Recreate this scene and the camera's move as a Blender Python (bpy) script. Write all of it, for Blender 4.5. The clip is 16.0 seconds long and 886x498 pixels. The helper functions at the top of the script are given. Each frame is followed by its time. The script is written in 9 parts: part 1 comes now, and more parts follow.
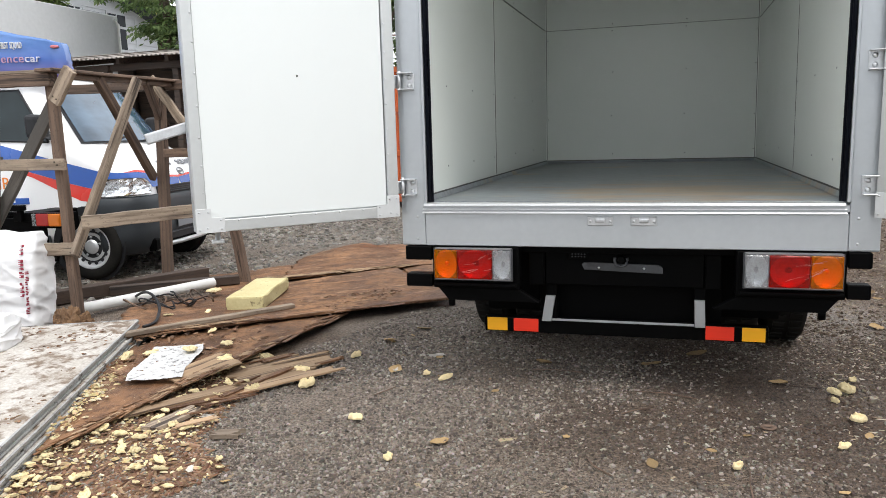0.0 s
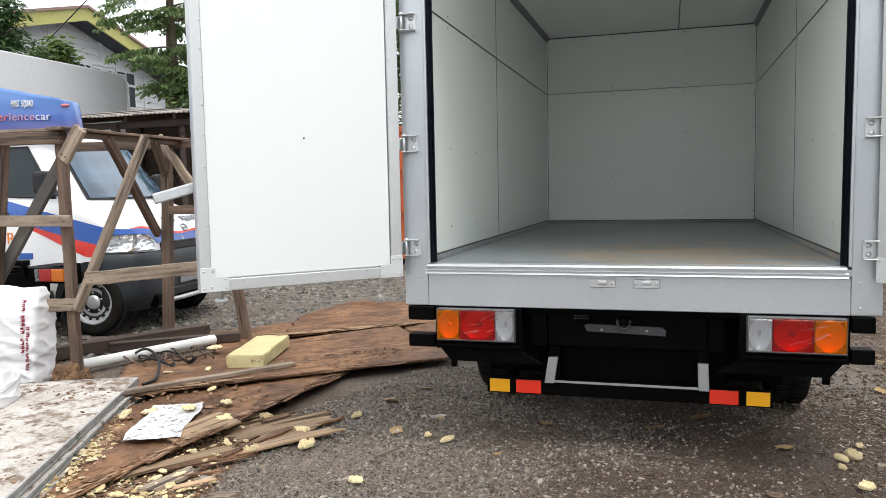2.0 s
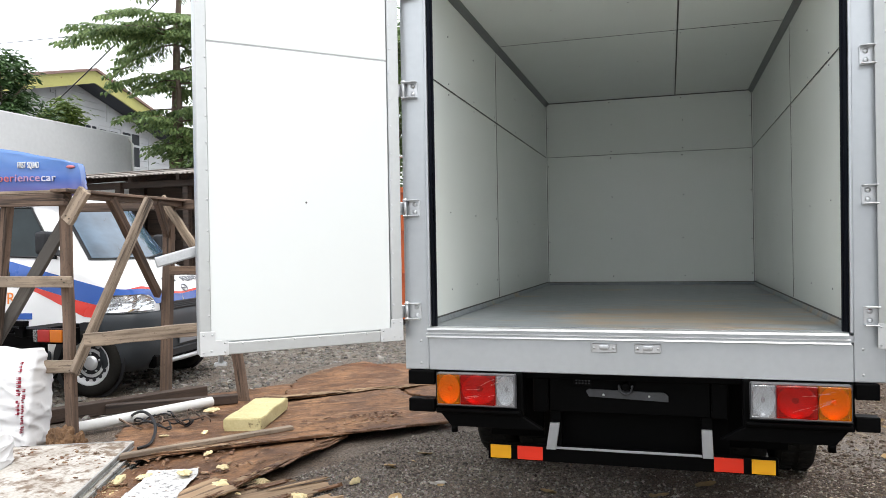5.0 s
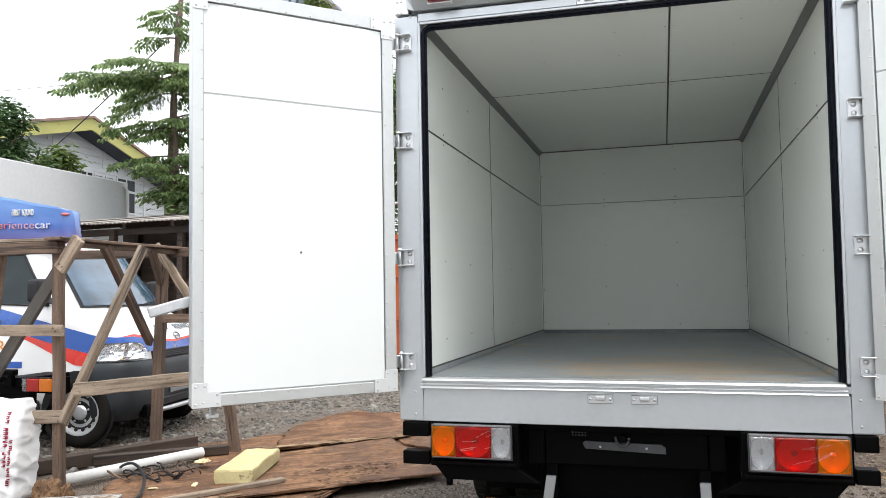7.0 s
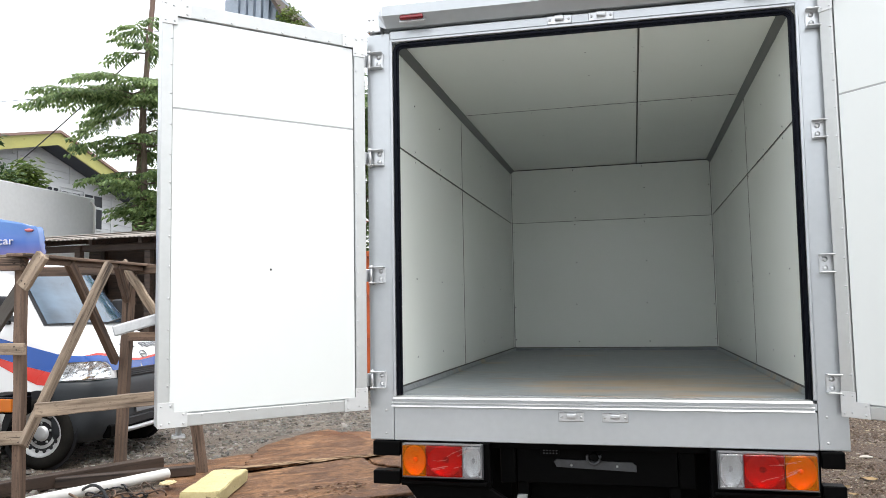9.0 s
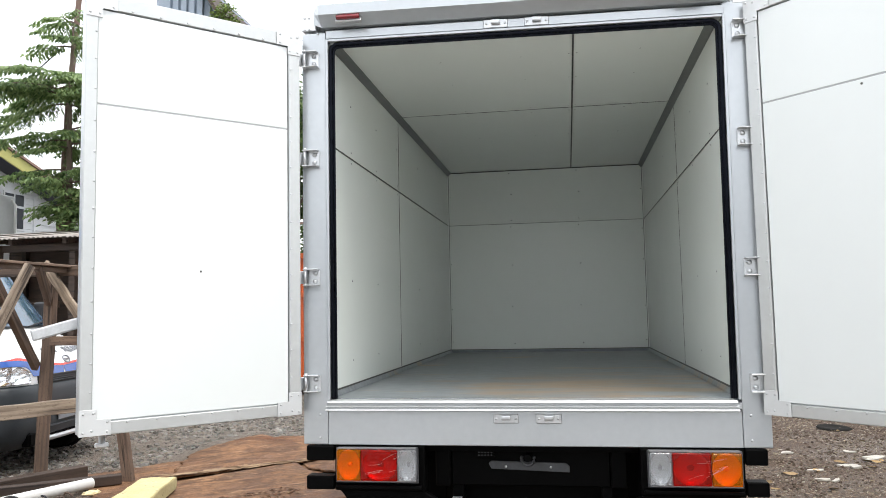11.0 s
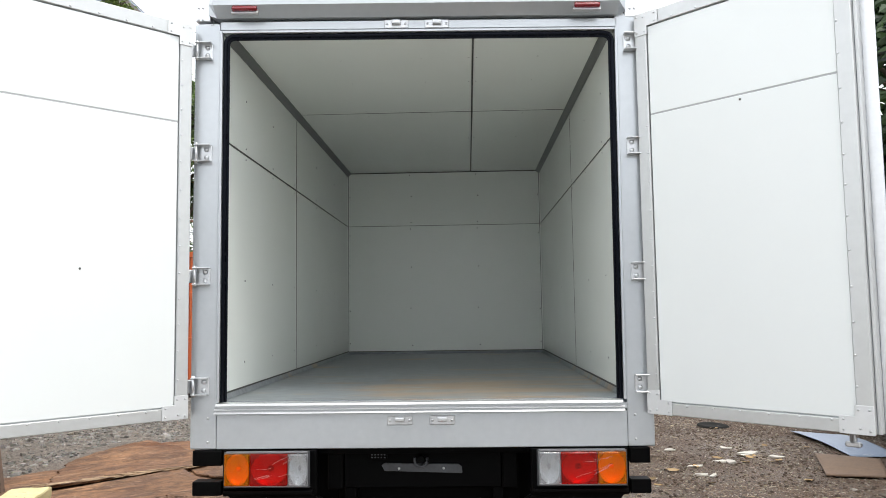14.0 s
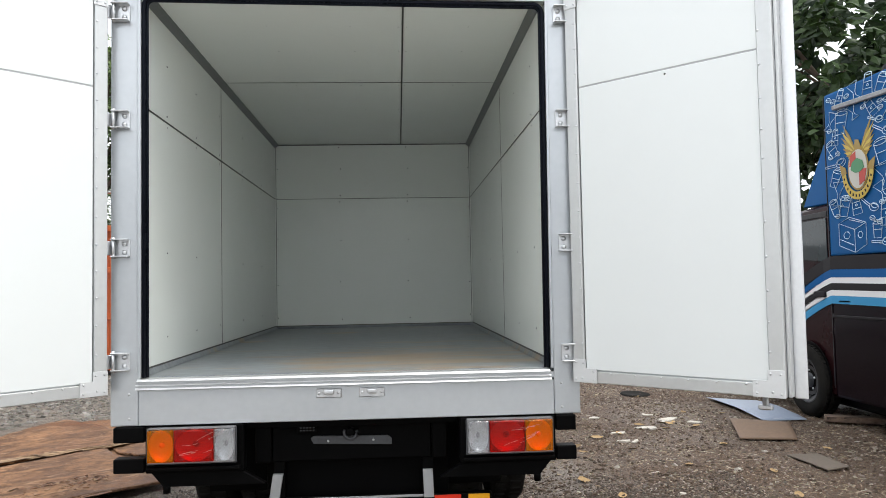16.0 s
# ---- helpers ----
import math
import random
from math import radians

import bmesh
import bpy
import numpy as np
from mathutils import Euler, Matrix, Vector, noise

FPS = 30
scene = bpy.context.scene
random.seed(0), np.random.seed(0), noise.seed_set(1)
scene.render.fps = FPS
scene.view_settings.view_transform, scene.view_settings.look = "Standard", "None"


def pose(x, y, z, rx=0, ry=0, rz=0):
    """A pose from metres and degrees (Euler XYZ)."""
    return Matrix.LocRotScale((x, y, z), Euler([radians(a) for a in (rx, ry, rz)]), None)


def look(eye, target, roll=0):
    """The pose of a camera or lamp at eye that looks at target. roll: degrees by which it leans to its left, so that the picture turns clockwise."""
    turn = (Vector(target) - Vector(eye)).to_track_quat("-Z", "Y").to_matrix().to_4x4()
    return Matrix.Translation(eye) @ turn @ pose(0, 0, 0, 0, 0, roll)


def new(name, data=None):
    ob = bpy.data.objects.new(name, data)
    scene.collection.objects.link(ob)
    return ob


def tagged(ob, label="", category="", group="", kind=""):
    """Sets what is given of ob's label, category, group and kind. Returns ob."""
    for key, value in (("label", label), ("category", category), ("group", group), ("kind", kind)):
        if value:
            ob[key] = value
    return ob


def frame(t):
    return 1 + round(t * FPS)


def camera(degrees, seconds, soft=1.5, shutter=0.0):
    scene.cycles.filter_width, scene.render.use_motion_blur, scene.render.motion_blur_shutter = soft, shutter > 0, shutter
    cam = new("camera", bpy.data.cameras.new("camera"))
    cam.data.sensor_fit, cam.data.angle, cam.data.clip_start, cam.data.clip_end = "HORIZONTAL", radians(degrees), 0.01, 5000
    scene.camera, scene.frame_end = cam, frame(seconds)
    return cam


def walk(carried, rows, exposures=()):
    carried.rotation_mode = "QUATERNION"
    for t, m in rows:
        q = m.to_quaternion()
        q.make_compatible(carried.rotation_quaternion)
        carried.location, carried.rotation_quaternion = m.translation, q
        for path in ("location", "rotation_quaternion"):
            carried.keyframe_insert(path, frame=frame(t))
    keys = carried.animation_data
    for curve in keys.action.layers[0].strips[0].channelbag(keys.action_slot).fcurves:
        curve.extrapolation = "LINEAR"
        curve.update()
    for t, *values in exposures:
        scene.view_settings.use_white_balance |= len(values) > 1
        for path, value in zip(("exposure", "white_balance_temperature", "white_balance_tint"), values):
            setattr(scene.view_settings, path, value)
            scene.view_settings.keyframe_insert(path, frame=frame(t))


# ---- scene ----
cam = camera(60.7, 16.0, soft=0.7)
PATH = [
    (0, (0.206, -3.336, 1.225), (-0.366, -1.445, 0.918), -1.7),
    (0.5, (0.207, -3.342, 1.231), (-0.367, -1.445, 0.964), -1.6),
    (1, (0.207, -3.346, 1.238), (-0.368, -1.443, 1.016), -1.6),
    (1.5, (0.201, -3.348, 1.239), (-0.373, -1.443, 1.042), -1.4),
    (2, (0.199, -3.35, 1.245), (-0.376, -1.441, 1.086), -1.2),
    (2.5, (0.198, -3.353, 1.246), (-0.377, -1.442, 1.113), -1.1),
    (3, (0.2, -3.355, 1.252), (-0.379, -1.444, 1.143), -1.1),
    (3.5, (0.201, -3.355, 1.258), (-0.381, -1.442, 1.188), -1.0),
    (4, (0.2, -3.356, 1.26), (-0.381, -1.443, 1.213), -1.0),
    (6.5, (0.197, -3.357, 1.284), (-0.364, -1.439, 1.369), -1.0),
    (7, (0.195, -3.356, 1.287), (-0.361, -1.439, 1.403), -1.0),
    (7.5, (0.19, -3.356, 1.288), (-0.358, -1.437, 1.418), -1.0),
    (8, (0.189, -3.35, 1.289), (-0.348, -1.429, 1.432), -1.0),
    (8.5, (0.195, -3.353, 1.289), (-0.327, -1.428, 1.443), -1.0),
    (9, (0.195, -3.347, 1.287), (-0.288, -1.413, 1.448), -1.0),
    (11.5, (0.201, -3.33, 1.289), (-0.083, -1.357, 1.452), -1.1),
    (12, (0.202, -3.329, 1.287), (-0.041, -1.351, 1.451), -1.0),
    (12.5, (0.208, -3.322, 1.286), (0.018, -1.338, 1.451), -1.0),
    (13, (0.216, -3.321, 1.285), (0.08, -1.333, 1.45), -0.9),
    (13.5, (0.217, -3.319, 1.283), (0.116, -1.328, 1.45), -0.8),
    (14, (0.221, -3.314, 1.284), (0.157, -1.322, 1.449), -0.8),
    (14.5, (0.222, -3.307, 1.283), (0.23, -1.313, 1.446), -0.9),
    (15, (0.223, -3.302, 1.283), (0.289, -1.31, 1.441), -1.0),
    (15.5, (0.222, -3.298, 1.277), (0.318, -1.306, 1.421), -1.0),
    (16, (0.223, -3.299, 1.27), (0.342, -1.305, 1.366), -1.1),
]
walk(cam, [(t, look(eye, target, roll)) for t, eye, target, roll in PATH],
     exposures=[(0, 0.64), (4, 0.71), (7, 0.81), (12.5, 0.83), (16, 0.75)])


# ---- world, sun, exposure ----
def build_world():
    w = bpy.data.worlds.new("overcast_sky")
    w.use_nodes = True
    scene.world = w
    nt = w.node_tree
    nt.nodes.clear()
    out = nt.nodes.new("ShaderNodeOutputWorld")
    bg = nt.nodes.new("ShaderNodeBackground")
    sky = nt.nodes.new("ShaderNodeTexSky")
    sky.sky_type = "NISHITA"
    sky.sun_disc = False
    sky.sun_elevation, sky.sun_rotation = radians(66), radians(138)
    sky.dust_density, sky.air_density, sky.altitude = 6.0, 1.4, 100
    haze = nt.nodes.new("ShaderNodeMixRGB")
    haze.inputs["Fac"].default_value = 0.82
    haze.inputs["Color2"].default_value = (10.2, 10.5, 10.9, 1)
    bg.inputs["Strength"].default_value = SKY
    nt.links.new(sky.outputs["Color"], haze.inputs["Color1"])
    nt.links.new(haze.outputs["Color"], bg.inputs["Color"])
    nt.links.new(bg.outputs["Background"], out.inputs["Surface"])


SKY = 0.125
build_world()
sun_data = bpy.data.lights.new("sun", "SUN")
sun_data.energy, sun_data.angle, sun_data.color = 1.1, radians(22), (1.0, 0.985, 0.96)
sun = new("sun", sun_data)
sun.matrix_world = look((4.4, -4.9, 14.5), (0, 0, 0))


# ---- materials ----
def material(name, base, other=None, rough=0.6, metal=0.0, scale=6.0, fine=60.0, mix=0.5, bump=0.2, depth=0.01,
             stretch=(1, 1, 1), spread=0.0, coat=0.0, rough_var=0.12, wear=None, wear_amount=0.0, wear_scale=4.0):
    """A surface with a coarse and a fine variation, bump, optional wear patches and a spread from piece to piece."""
    m = bpy.data.materials.new(name)
    m.use_nodes = True
    nt = m.node_tree
    n, l = nt.nodes, nt.links
    bsdf = n["Principled BSDF"]
    other = other or tuple(c * 0.8 for c in base)
    co = n.new("ShaderNodeTexCoord")
    mp = n.new("ShaderNodeMapping")
    mp.inputs["Scale"].default_value = stretch
    l.new(co.outputs["Object"], mp.inputs["Vector"])
    big, small = n.new("ShaderNodeTexNoise"), n.new("ShaderNodeTexNoise")
    big.inputs["Scale"].default_value, big.inputs["Detail"].default_value = scale, 5
    small.inputs["Scale"].default_value, small.inputs["Detail"].default_value = fine, 4
    for t in (big, small):
        l.new(mp.outputs["Vector"], t.inputs["Vector"])
    both = n.new("ShaderNodeMix")
    both.data_type = "FLOAT"
    both.inputs[0].default_value = 0.45
    l.new(big.outputs["Fac"], both.inputs[2])
    l.new(small.outputs["Fac"], both.inputs[3])
    ramp = n.new("ShaderNodeValToRGB")
    ramp.color_ramp.elements[0].position, ramp.color_ramp.elements[1].position = 0.5 - mix * 0.4, 0.5 + mix * 0.4
    ramp.color_ramp.elements[0].color, ramp.color_ramp.elements[1].color = (*other, 1), (*base, 1)
    l.new(both.outputs[0], ramp.inputs["Fac"])
    colour = ramp.outputs["Color"]
    if wear:
        patch = n.new("ShaderNodeTexNoise")
        patch.inputs["Scale"].default_value, patch.inputs["Detail"].default_value, patch.inputs["Roughness"].default_value = wear_scale, 8, 0.65
        l.new(mp.outputs["Vector"], patch.inputs["Vector"])
        cut = n.new("ShaderNodeValToRGB")
        cut.color_ramp.elements[0].position, cut.color_ramp.elements[1].position = 0.62 - wear_amount, 0.7 - wear_amount * 0.8
        l.new(patch.outputs["Fac"], cut.inputs["Fac"])
        over = n.new("ShaderNodeMixRGB")
        over.inputs["Color2"].default_value = (*wear, 1)
        l.new(cut.outputs["Color"], over.inputs["Fac"])
        l.new(colour, over.inputs["Color1"])
        colour = over.outputs["Color"]
    if spread:
        info = n.new("ShaderNodeObjectInfo")
        hsv = n.new("ShaderNodeHueSaturation")
        mr = n.new("ShaderNodeMapRange")
        mr.inputs["To Min"].default_value, mr.inputs["To Max"].default_value = 1 - spread, 1 + spread
        l.new(info.outputs["Random"], mr.inputs["Value"])
        l.new(mr.outputs["Result"], hsv.inputs["Value"])
        l.new(colour, hsv.inputs["Color"])
        colour = hsv.outputs["Color"]
    l.new(colour, bsdf.inputs["Base Color"])
    rr = n.new("ShaderNodeMapRange")
    rr.inputs["To Min"].default_value, rr.inputs["To Max"].default_value = max(0.02, rough - rough_var), min(1, rough + rough_var)
    l.new(big.outputs["Fac"], rr.inputs["Value"])
    l.new(rr.outputs["Result"], bsdf.inputs["Roughness"])
    bsdf.inputs["Metallic"].default_value = metal
    bsdf.inputs["Coat Weight"].default_value = coat
    bsdf.inputs["Coat Roughness"].default_value = 0.08
    if bump:
        bp = n.new("ShaderNodeBump")
        bp.inputs["Strength"].default_value, bp.inputs["Distance"].default_value = bump, depth
        l.new(both.outputs[0], bp.inputs["Height"])
        l.new(bp.outputs["Normal"], bsdf.inputs["Normal"])
    return m


def plain(name, base, rough=0.5, metal=0.0, coat=0.0):
    return material(name, base, tuple(c * 0.93 for c in base), rough, metal, 3, 40, 0.8, 0.04, 0.003, coat=coat, rough_var=0.05)


WHITE_SHEET = material("white_gloss_sheet", (0.715, 0.74, 0.73), (0.69, 0.715, 0.705), 0.3, 0, 1.2, 9, 0.8, 0.05, 0.006, rough_var=0.07, spread=0.015)
LINING = material("cream_white_lining_sheet", (0.88, 0.915, 0.872), (0.85, 0.885, 0.838), 0.20, 0, 1.4, 5, 0.8, 0.10, 0.006, rough_var=0.03, spread=0.012)
SILVER = material("silver_paint", (0.515, 0.537, 0.555), (0.425, 0.447, 0.465), 0.33, 0.65, 1.8, 30, 0.8, 0.05, 0.003, rough_var=0.1, spread=0.02)
ALU = material("aluminium", (0.74, 0.75, 0.76), (0.62, 0.63, 0.64), 0.38, 0.75, 5, 80, 0.7, 0.06, 0.002, rough_var=0.1, spread=0.04)
STEEL_PLATE = material("white_corner_plate", (0.66, 0.67, 0.67), (0.58, 0.59, 0.59), 0.4, 0.3, 4, 40, 0.8, 0.05, 0.003, spread=0.03)
STEEL_EDGE = material("white_steel_edge", (0.57, 0.58, 0.575), (0.48, 0.49, 0.485), 0.36, 0.6, 2, 40, 0.8, 0.05, 0.003, spread=0.03)
ZINC = material("zinc_hardware", (0.68, 0.69, 0.70), (0.48, 0.49, 0.5), 0.35, 0.9, 18, 120, 0.7, 0.1, 0.002, spread=0.05)
SEAL = material("blue_black_seal_rubber", (0.010, 0.012, 0.018), (0.006, 0.007, 0.011), 0.3, 0, 8, 90, 0.6, 0.05, 0.002)
RUBBER = material("black_rubber", (0.010, 0.011, 0.014), (0.006, 0.006, 0.008), 0.55, 0, 8, 90, 0.6, 0.1, 0.003)
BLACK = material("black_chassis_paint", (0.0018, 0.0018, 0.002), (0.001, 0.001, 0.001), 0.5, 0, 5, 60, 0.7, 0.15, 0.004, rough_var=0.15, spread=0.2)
FLOOR_STEEL = material("grey_floor_steel", (0.315, 0.345, 0.36), (0.16, 0.176, 0.186), 0.40, 0.1, 3.0, 38, 0.42, 0.08, 0.004, stretch=(0.35, 1, 1), rough_var=0.18,
                       wear=(0.33, 0.27, 0.18), wear_amount=0.045, wear_scale=2.6)


def dirty_floor():
    """Trodden brown dirt near the tail of the floor, over the grey paint."""
    n, l = FLOOR_STEEL.node_tree.nodes, FLOOR_STEEL.node_tree.links
    bsdf = n["Principled BSDF"]
    was = bsdf.inputs["Base Color"].links[0].from_socket
    co, sep, ns, st = n.new("ShaderNodeTexCoord"), n.new("ShaderNodeMapping"), n.new("ShaderNodeTexNoise"), n.new("ShaderNodeVectorMath")
    sep.inputs["Location"].default_value = (-0.32, -0.55, 0)
    sep.inputs["Scale"].default_value = (1.0, 1.0, 0.0)
    st.operation = "LENGTH"
    l.new(co.outputs["Object"], sep.inputs["Vector"])
    l.new(sep.outputs["Vector"], st.inputs[0])
    ns.inputs["Scale"].default_value, ns.inputs["Detail"].default_value, ns.inputs["Roughness"].default_value = 3.2, 8, 0.65
    streak = n.new("ShaderNodeMapping")
    streak.inputs["Scale"].default_value = (0.55, 2.0, 1.0)
    l.new(co.outputs["Object"], streak.inputs["Vector"])
    l.new(streak.outputs["Vector"], ns.inputs["Vector"])
    sub, rp, mx = n.new("ShaderNodeMath"), n.new("ShaderNodeValToRGB"), n.new("ShaderNodeMixRGB")
    fall = n.new("ShaderNodeMath")
    fall.operation, fall.inputs[1].default_value = "MULTIPLY", 0.27
    l.new(st.outputs["Value"], fall.inputs[0])
    sub.operation = "SUBTRACT"
    l.new(ns.outputs["Fac"], sub.inputs[0])
    l.new(fall.outputs[0], sub.inputs[1])
    rp.color_ramp.elements[0].position, rp.color_ramp.elements[1].position = 0.30, 0.47
    rp.color_ramp.elements[1].color = (0.85, 0.85, 0.85, 1)
    l.new(sub.outputs[0], rp.inputs["Fac"])
    mx.inputs["Color2"].default_value = (0.35, 0.255, 0.155, 1)
    l.new(rp.outputs["Color"], mx.inputs["Fac"])
    l.new(was, mx.inputs["Color1"])
    l.new(mx.outputs["Color"], bsdf.inputs["Base Color"])


dirty_floor()
JOINT_PALE = material("grey_aluminium_joint", (0.42, 0.43, 0.43), (0.32, 0.33, 0.33), 0.5, 0.3, 10, 80, 0.6, 0.1, 0.003)
JOINT = material("joint_sealant", (0.10, 0.10, 0.095), (0.055, 0.055, 0.05), 0.7, 0, 10, 80, 0.6, 0.2, 0.004)
TYRE = material("tyre_rubber", (0.011, 0.011, 0.011), (0.024, 0.022, 0.019), 0.85, 0, 8, 90, 0.6, 0.35, 0.004)
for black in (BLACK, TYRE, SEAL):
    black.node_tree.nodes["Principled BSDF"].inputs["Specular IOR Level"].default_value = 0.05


def lens(name, colour, gloss=0.14, haze=0.17):
    """Coloured clear plastic: what lies behind shows through, tinted, under a thin gloss."""
    m = bpy.data.materials.new(name)
    m.use_nodes = True
    n, l = m.node_tree.nodes, m.node_tree.links
    n.remove(n["Principled BSDF"])
    tr, gl, mx, di, m2 = n.new("ShaderNodeBsdfTransparent"), n.new("ShaderNodeBsdfGlossy"), n.new("ShaderNodeMixShader"), n.new("ShaderNodeBsdfDiffuse"), n.new("ShaderNodeMixShader")
    co, wv, bp = n.new("ShaderNodeTexCoord"), n.new("ShaderNodeTexWave"), n.new("ShaderNodeBump")
    wv.wave_type, wv.bands_direction, wv.inputs["Scale"].default_value = "BANDS", "Z", 46
    bp.inputs["Strength"].default_value, bp.inputs["Distance"].default_value = 0.3, 0.001
    l.new(co.outputs["Object"], wv.inputs["Vector"])
    l.new(wv.outputs["Fac"], bp.inputs["Height"])
    l.new(bp.outputs["Normal"], gl.inputs["Normal"])
    tr.inputs["Color"].default_value = (*colour, 1)
    di.inputs["Color"].default_value = (*colour, 1)
    gl.inputs["Roughness"].default_value = 0.12
    mx.inputs["Fac"].default_value, m2.inputs["Fac"].default_value = haze, gloss * 0.4
    l.new(tr.outputs[0], mx.inputs[1])
    l.new(di.outputs[0], mx.inputs[2])
    l.new(mx.outputs[0], m2.inputs[1])
    l.new(gl.outputs[0], m2.inputs[2])
    l.new(m2.outputs[0], n["Material Output"].inputs["Surface"])
    return m


AMBER = lens("amber_lens", (0.93, 0.42, 0.008), 0.05, 0.13)
RED = lens("red_lens", (0.78, 0.022, 0.010), 0.06, 0.13)
CLEAR = lens("clear_lens", (0.72, 0.73, 0.74))
BOWL = plain("bright_lamp_bowl", (0.86, 0.87, 0.88), 0.34, 0.9)
FILM = plain("clear_film_crease", (0.50, 0.36, 0.33), 0.2)
LAMP_INSIDE = material("dull_lamp_housing", (0.30, 0.30, 0.31), (0.22, 0.22, 0.23), 0.35, 0.5, 30, 90, 0.6, 0.1, 0.002)
TAPE_RED = plain("red_reflective_tape", (0.80, 0.035, 0.012), 0.35)
TAPE_YELLOW = plain("yellow_reflective_tape", (0.95, 0.45, 0.01), 0.35)
BULB = plain("orange_bulb", (1.0, 0.45, 0.02), 0.2)
MARKER_RED = plain("dark_red_marker_lens", (0.17, 0.008, 0.013), 0.2, 0, 0.3)
RIVET = material("rivet_metal", (0.62, 0.63, 0.64), (0.5, 0.5, 0.5), 0.35, 0.8, 20, 80, 0.6, 0.0)


# ---- mesh helpers ----
def mesh(name, bm, mat, smooth=False):
    me = bpy.data.meshes.new(name)
    bm.normal_update()
    bm.to_mesh(me)
    bm.free()
    for m in mat if isinstance(mat, (list, tuple)) else (mat,):
        me.materials.append(m)
    if smooth:
        for p in me.polygons:
            p.use_smooth = True
    return me


def part(name, bm, mat, parent=None, label="", smooth=False, at=None):
    """Links a bmesh as one mesh object under a thing or a part."""
    ob = new(name, mesh(name, bm, mat, smooth))
    if parent:
        ob.parent = parent
    if at is not None:
        ob.matrix_basis = at
    return tagged(ob, label)


def thing(name, label, category, m=None, group="", kind=""):
    ob = new(name)
    ob.empty_display_size = 0.1
    if m is not None:
        ob.matrix_basis = m
    return tagged(ob, label, category, group, kind)


def bm_new():
    return bmesh.new()


def add_box(bm, x0, x1, y0, y1, z0, z1, bevel=0.0, seg=1, m=None, slot=0):
    vs = [bm.verts.new((x, y, z)) for x in (x0, x1) for y in (y0, y1) for z in (z0, z1)]
    quads = ((0, 1, 3, 2), (4, 6, 7, 5), (0, 4, 5, 1), (2, 3, 7, 6), (0, 2, 6, 4), (1, 5, 7, 3))
    fs = [bm.faces.new([vs[i] for i in q]) for q in quads]
    for f in fs:
        f.material_index = slot
    if m is not None:
        bmesh.ops.transform(bm, matrix=m, verts=vs)
    if bevel:
        edges = list({e for f in fs for e in f.edges})
        bmesh.ops.bevel(bm, geom=edges, offset=bevel, segments=seg, affect="EDGES", profile=0.6)
    return bm


def box(x0, x1, y0, y1, z0, z1, bevel=0.0, seg=1, m=None):
    return add_box(bm_new(), x0, x1, y0, y1, z0, z1, bevel, seg, m)


def frame_between(a, b, up=(0, 0, 1)):
    """A matrix whose x axis runs from a to b, with its origin at a."""
    a, b, up = Vector(a), Vector(b), Vector(up)
    x = (b - a).normalized()
    if abs(x.dot(up)) > 0.98:
        up = Vector((0, 1, 0))
    y = up.cross(x).normalized()
    z = x.cross(y)
    return Matrix(((x.x, y.x, z.x, a.x), (x.y, y.y, z.y, a.y), (x.z, y.z, z.z, a.z), (0, 0, 0, 1)))


def add_beam(bm, a, b, w, h, bevel=0.003, up=(0, 0, 1)):
    ln = (Vector(b) - Vector(a)).length
    return add_box(bm, 0, ln, -w / 2, w / 2, -h / 2, h / 2, bevel, 1, frame_between(a, b, up))


def add_tube(bm, pts, r, seg=10, caps=True, r_end=None):
    """A round bar along a line of points."""
    pts = [Vector(p) for p in pts]
    rings = []
    for i, p in enumerate(pts):
        d = (pts[min(i + 1, len(pts) - 1)] - pts[max(i - 1, 0)]).normalized()
        up = Vector((0, 0, 1)) if abs(d.z) < 0.95 else Vector((1, 0, 0))
        u = up.cross(d).normalized()
        v = d.cross(u)
        rad = r if r_end is None else r + (r_end - r) * i / (len(pts) - 1)
        rings.append([bm.verts.new(p + rad * (math.cos(2 * math.pi * k / seg) * u + math.sin(2 * math.pi * k / seg) * v)) for k in range(seg)])
    for a, b in zip(rings, rings[1:]):
        for k in range(seg):
            f = bm.faces.new((a[k], a[(k + 1) % seg], b[(k + 1) % seg], b[k]))
            f.smooth = True
    if caps:
        bm.faces.new(rings[0][::-1])
        bm.faces.new(rings[-1])
    return bm


def tube(pts, r, seg=10, caps=True, r_end=None):
    return add_tube(bm_new(), pts, r, seg, caps, r_end)


def add_prism(bm, outline, y0, y1, bevel=0.0, m=None):
    """An outline of (x, z) pushed from y0 to y1."""
    a = [bm.verts.new((x, y0, z)) for x, z in outline]
    b = [bm.verts.new((x, y1, z)) for x, z in outline]
    k = len(outline)
    fs = [bm.faces.new(a), bm.faces.new(b[::-1])]
    fs += [bm.faces.new((a[i], b[i], b[(i + 1) % k], a[(i + 1) % k])) for i in range(k)]
    bmesh.ops.recalc_face_normals(bm, faces=fs)
    if m is not None:
        bmesh.ops.transform(bm, matrix=m, verts=a + b)
    if bevel:
        bmesh.ops.bevel(bm, geom=list({e for f in fs for e in f.edges}), offset=bevel, segments=1, affect="EDGES")
    return bm


def prism(outline, y0, y1, bevel=0.0, m=None):
    return add_prism(bm_new(), outline, y0, y1, bevel, m)


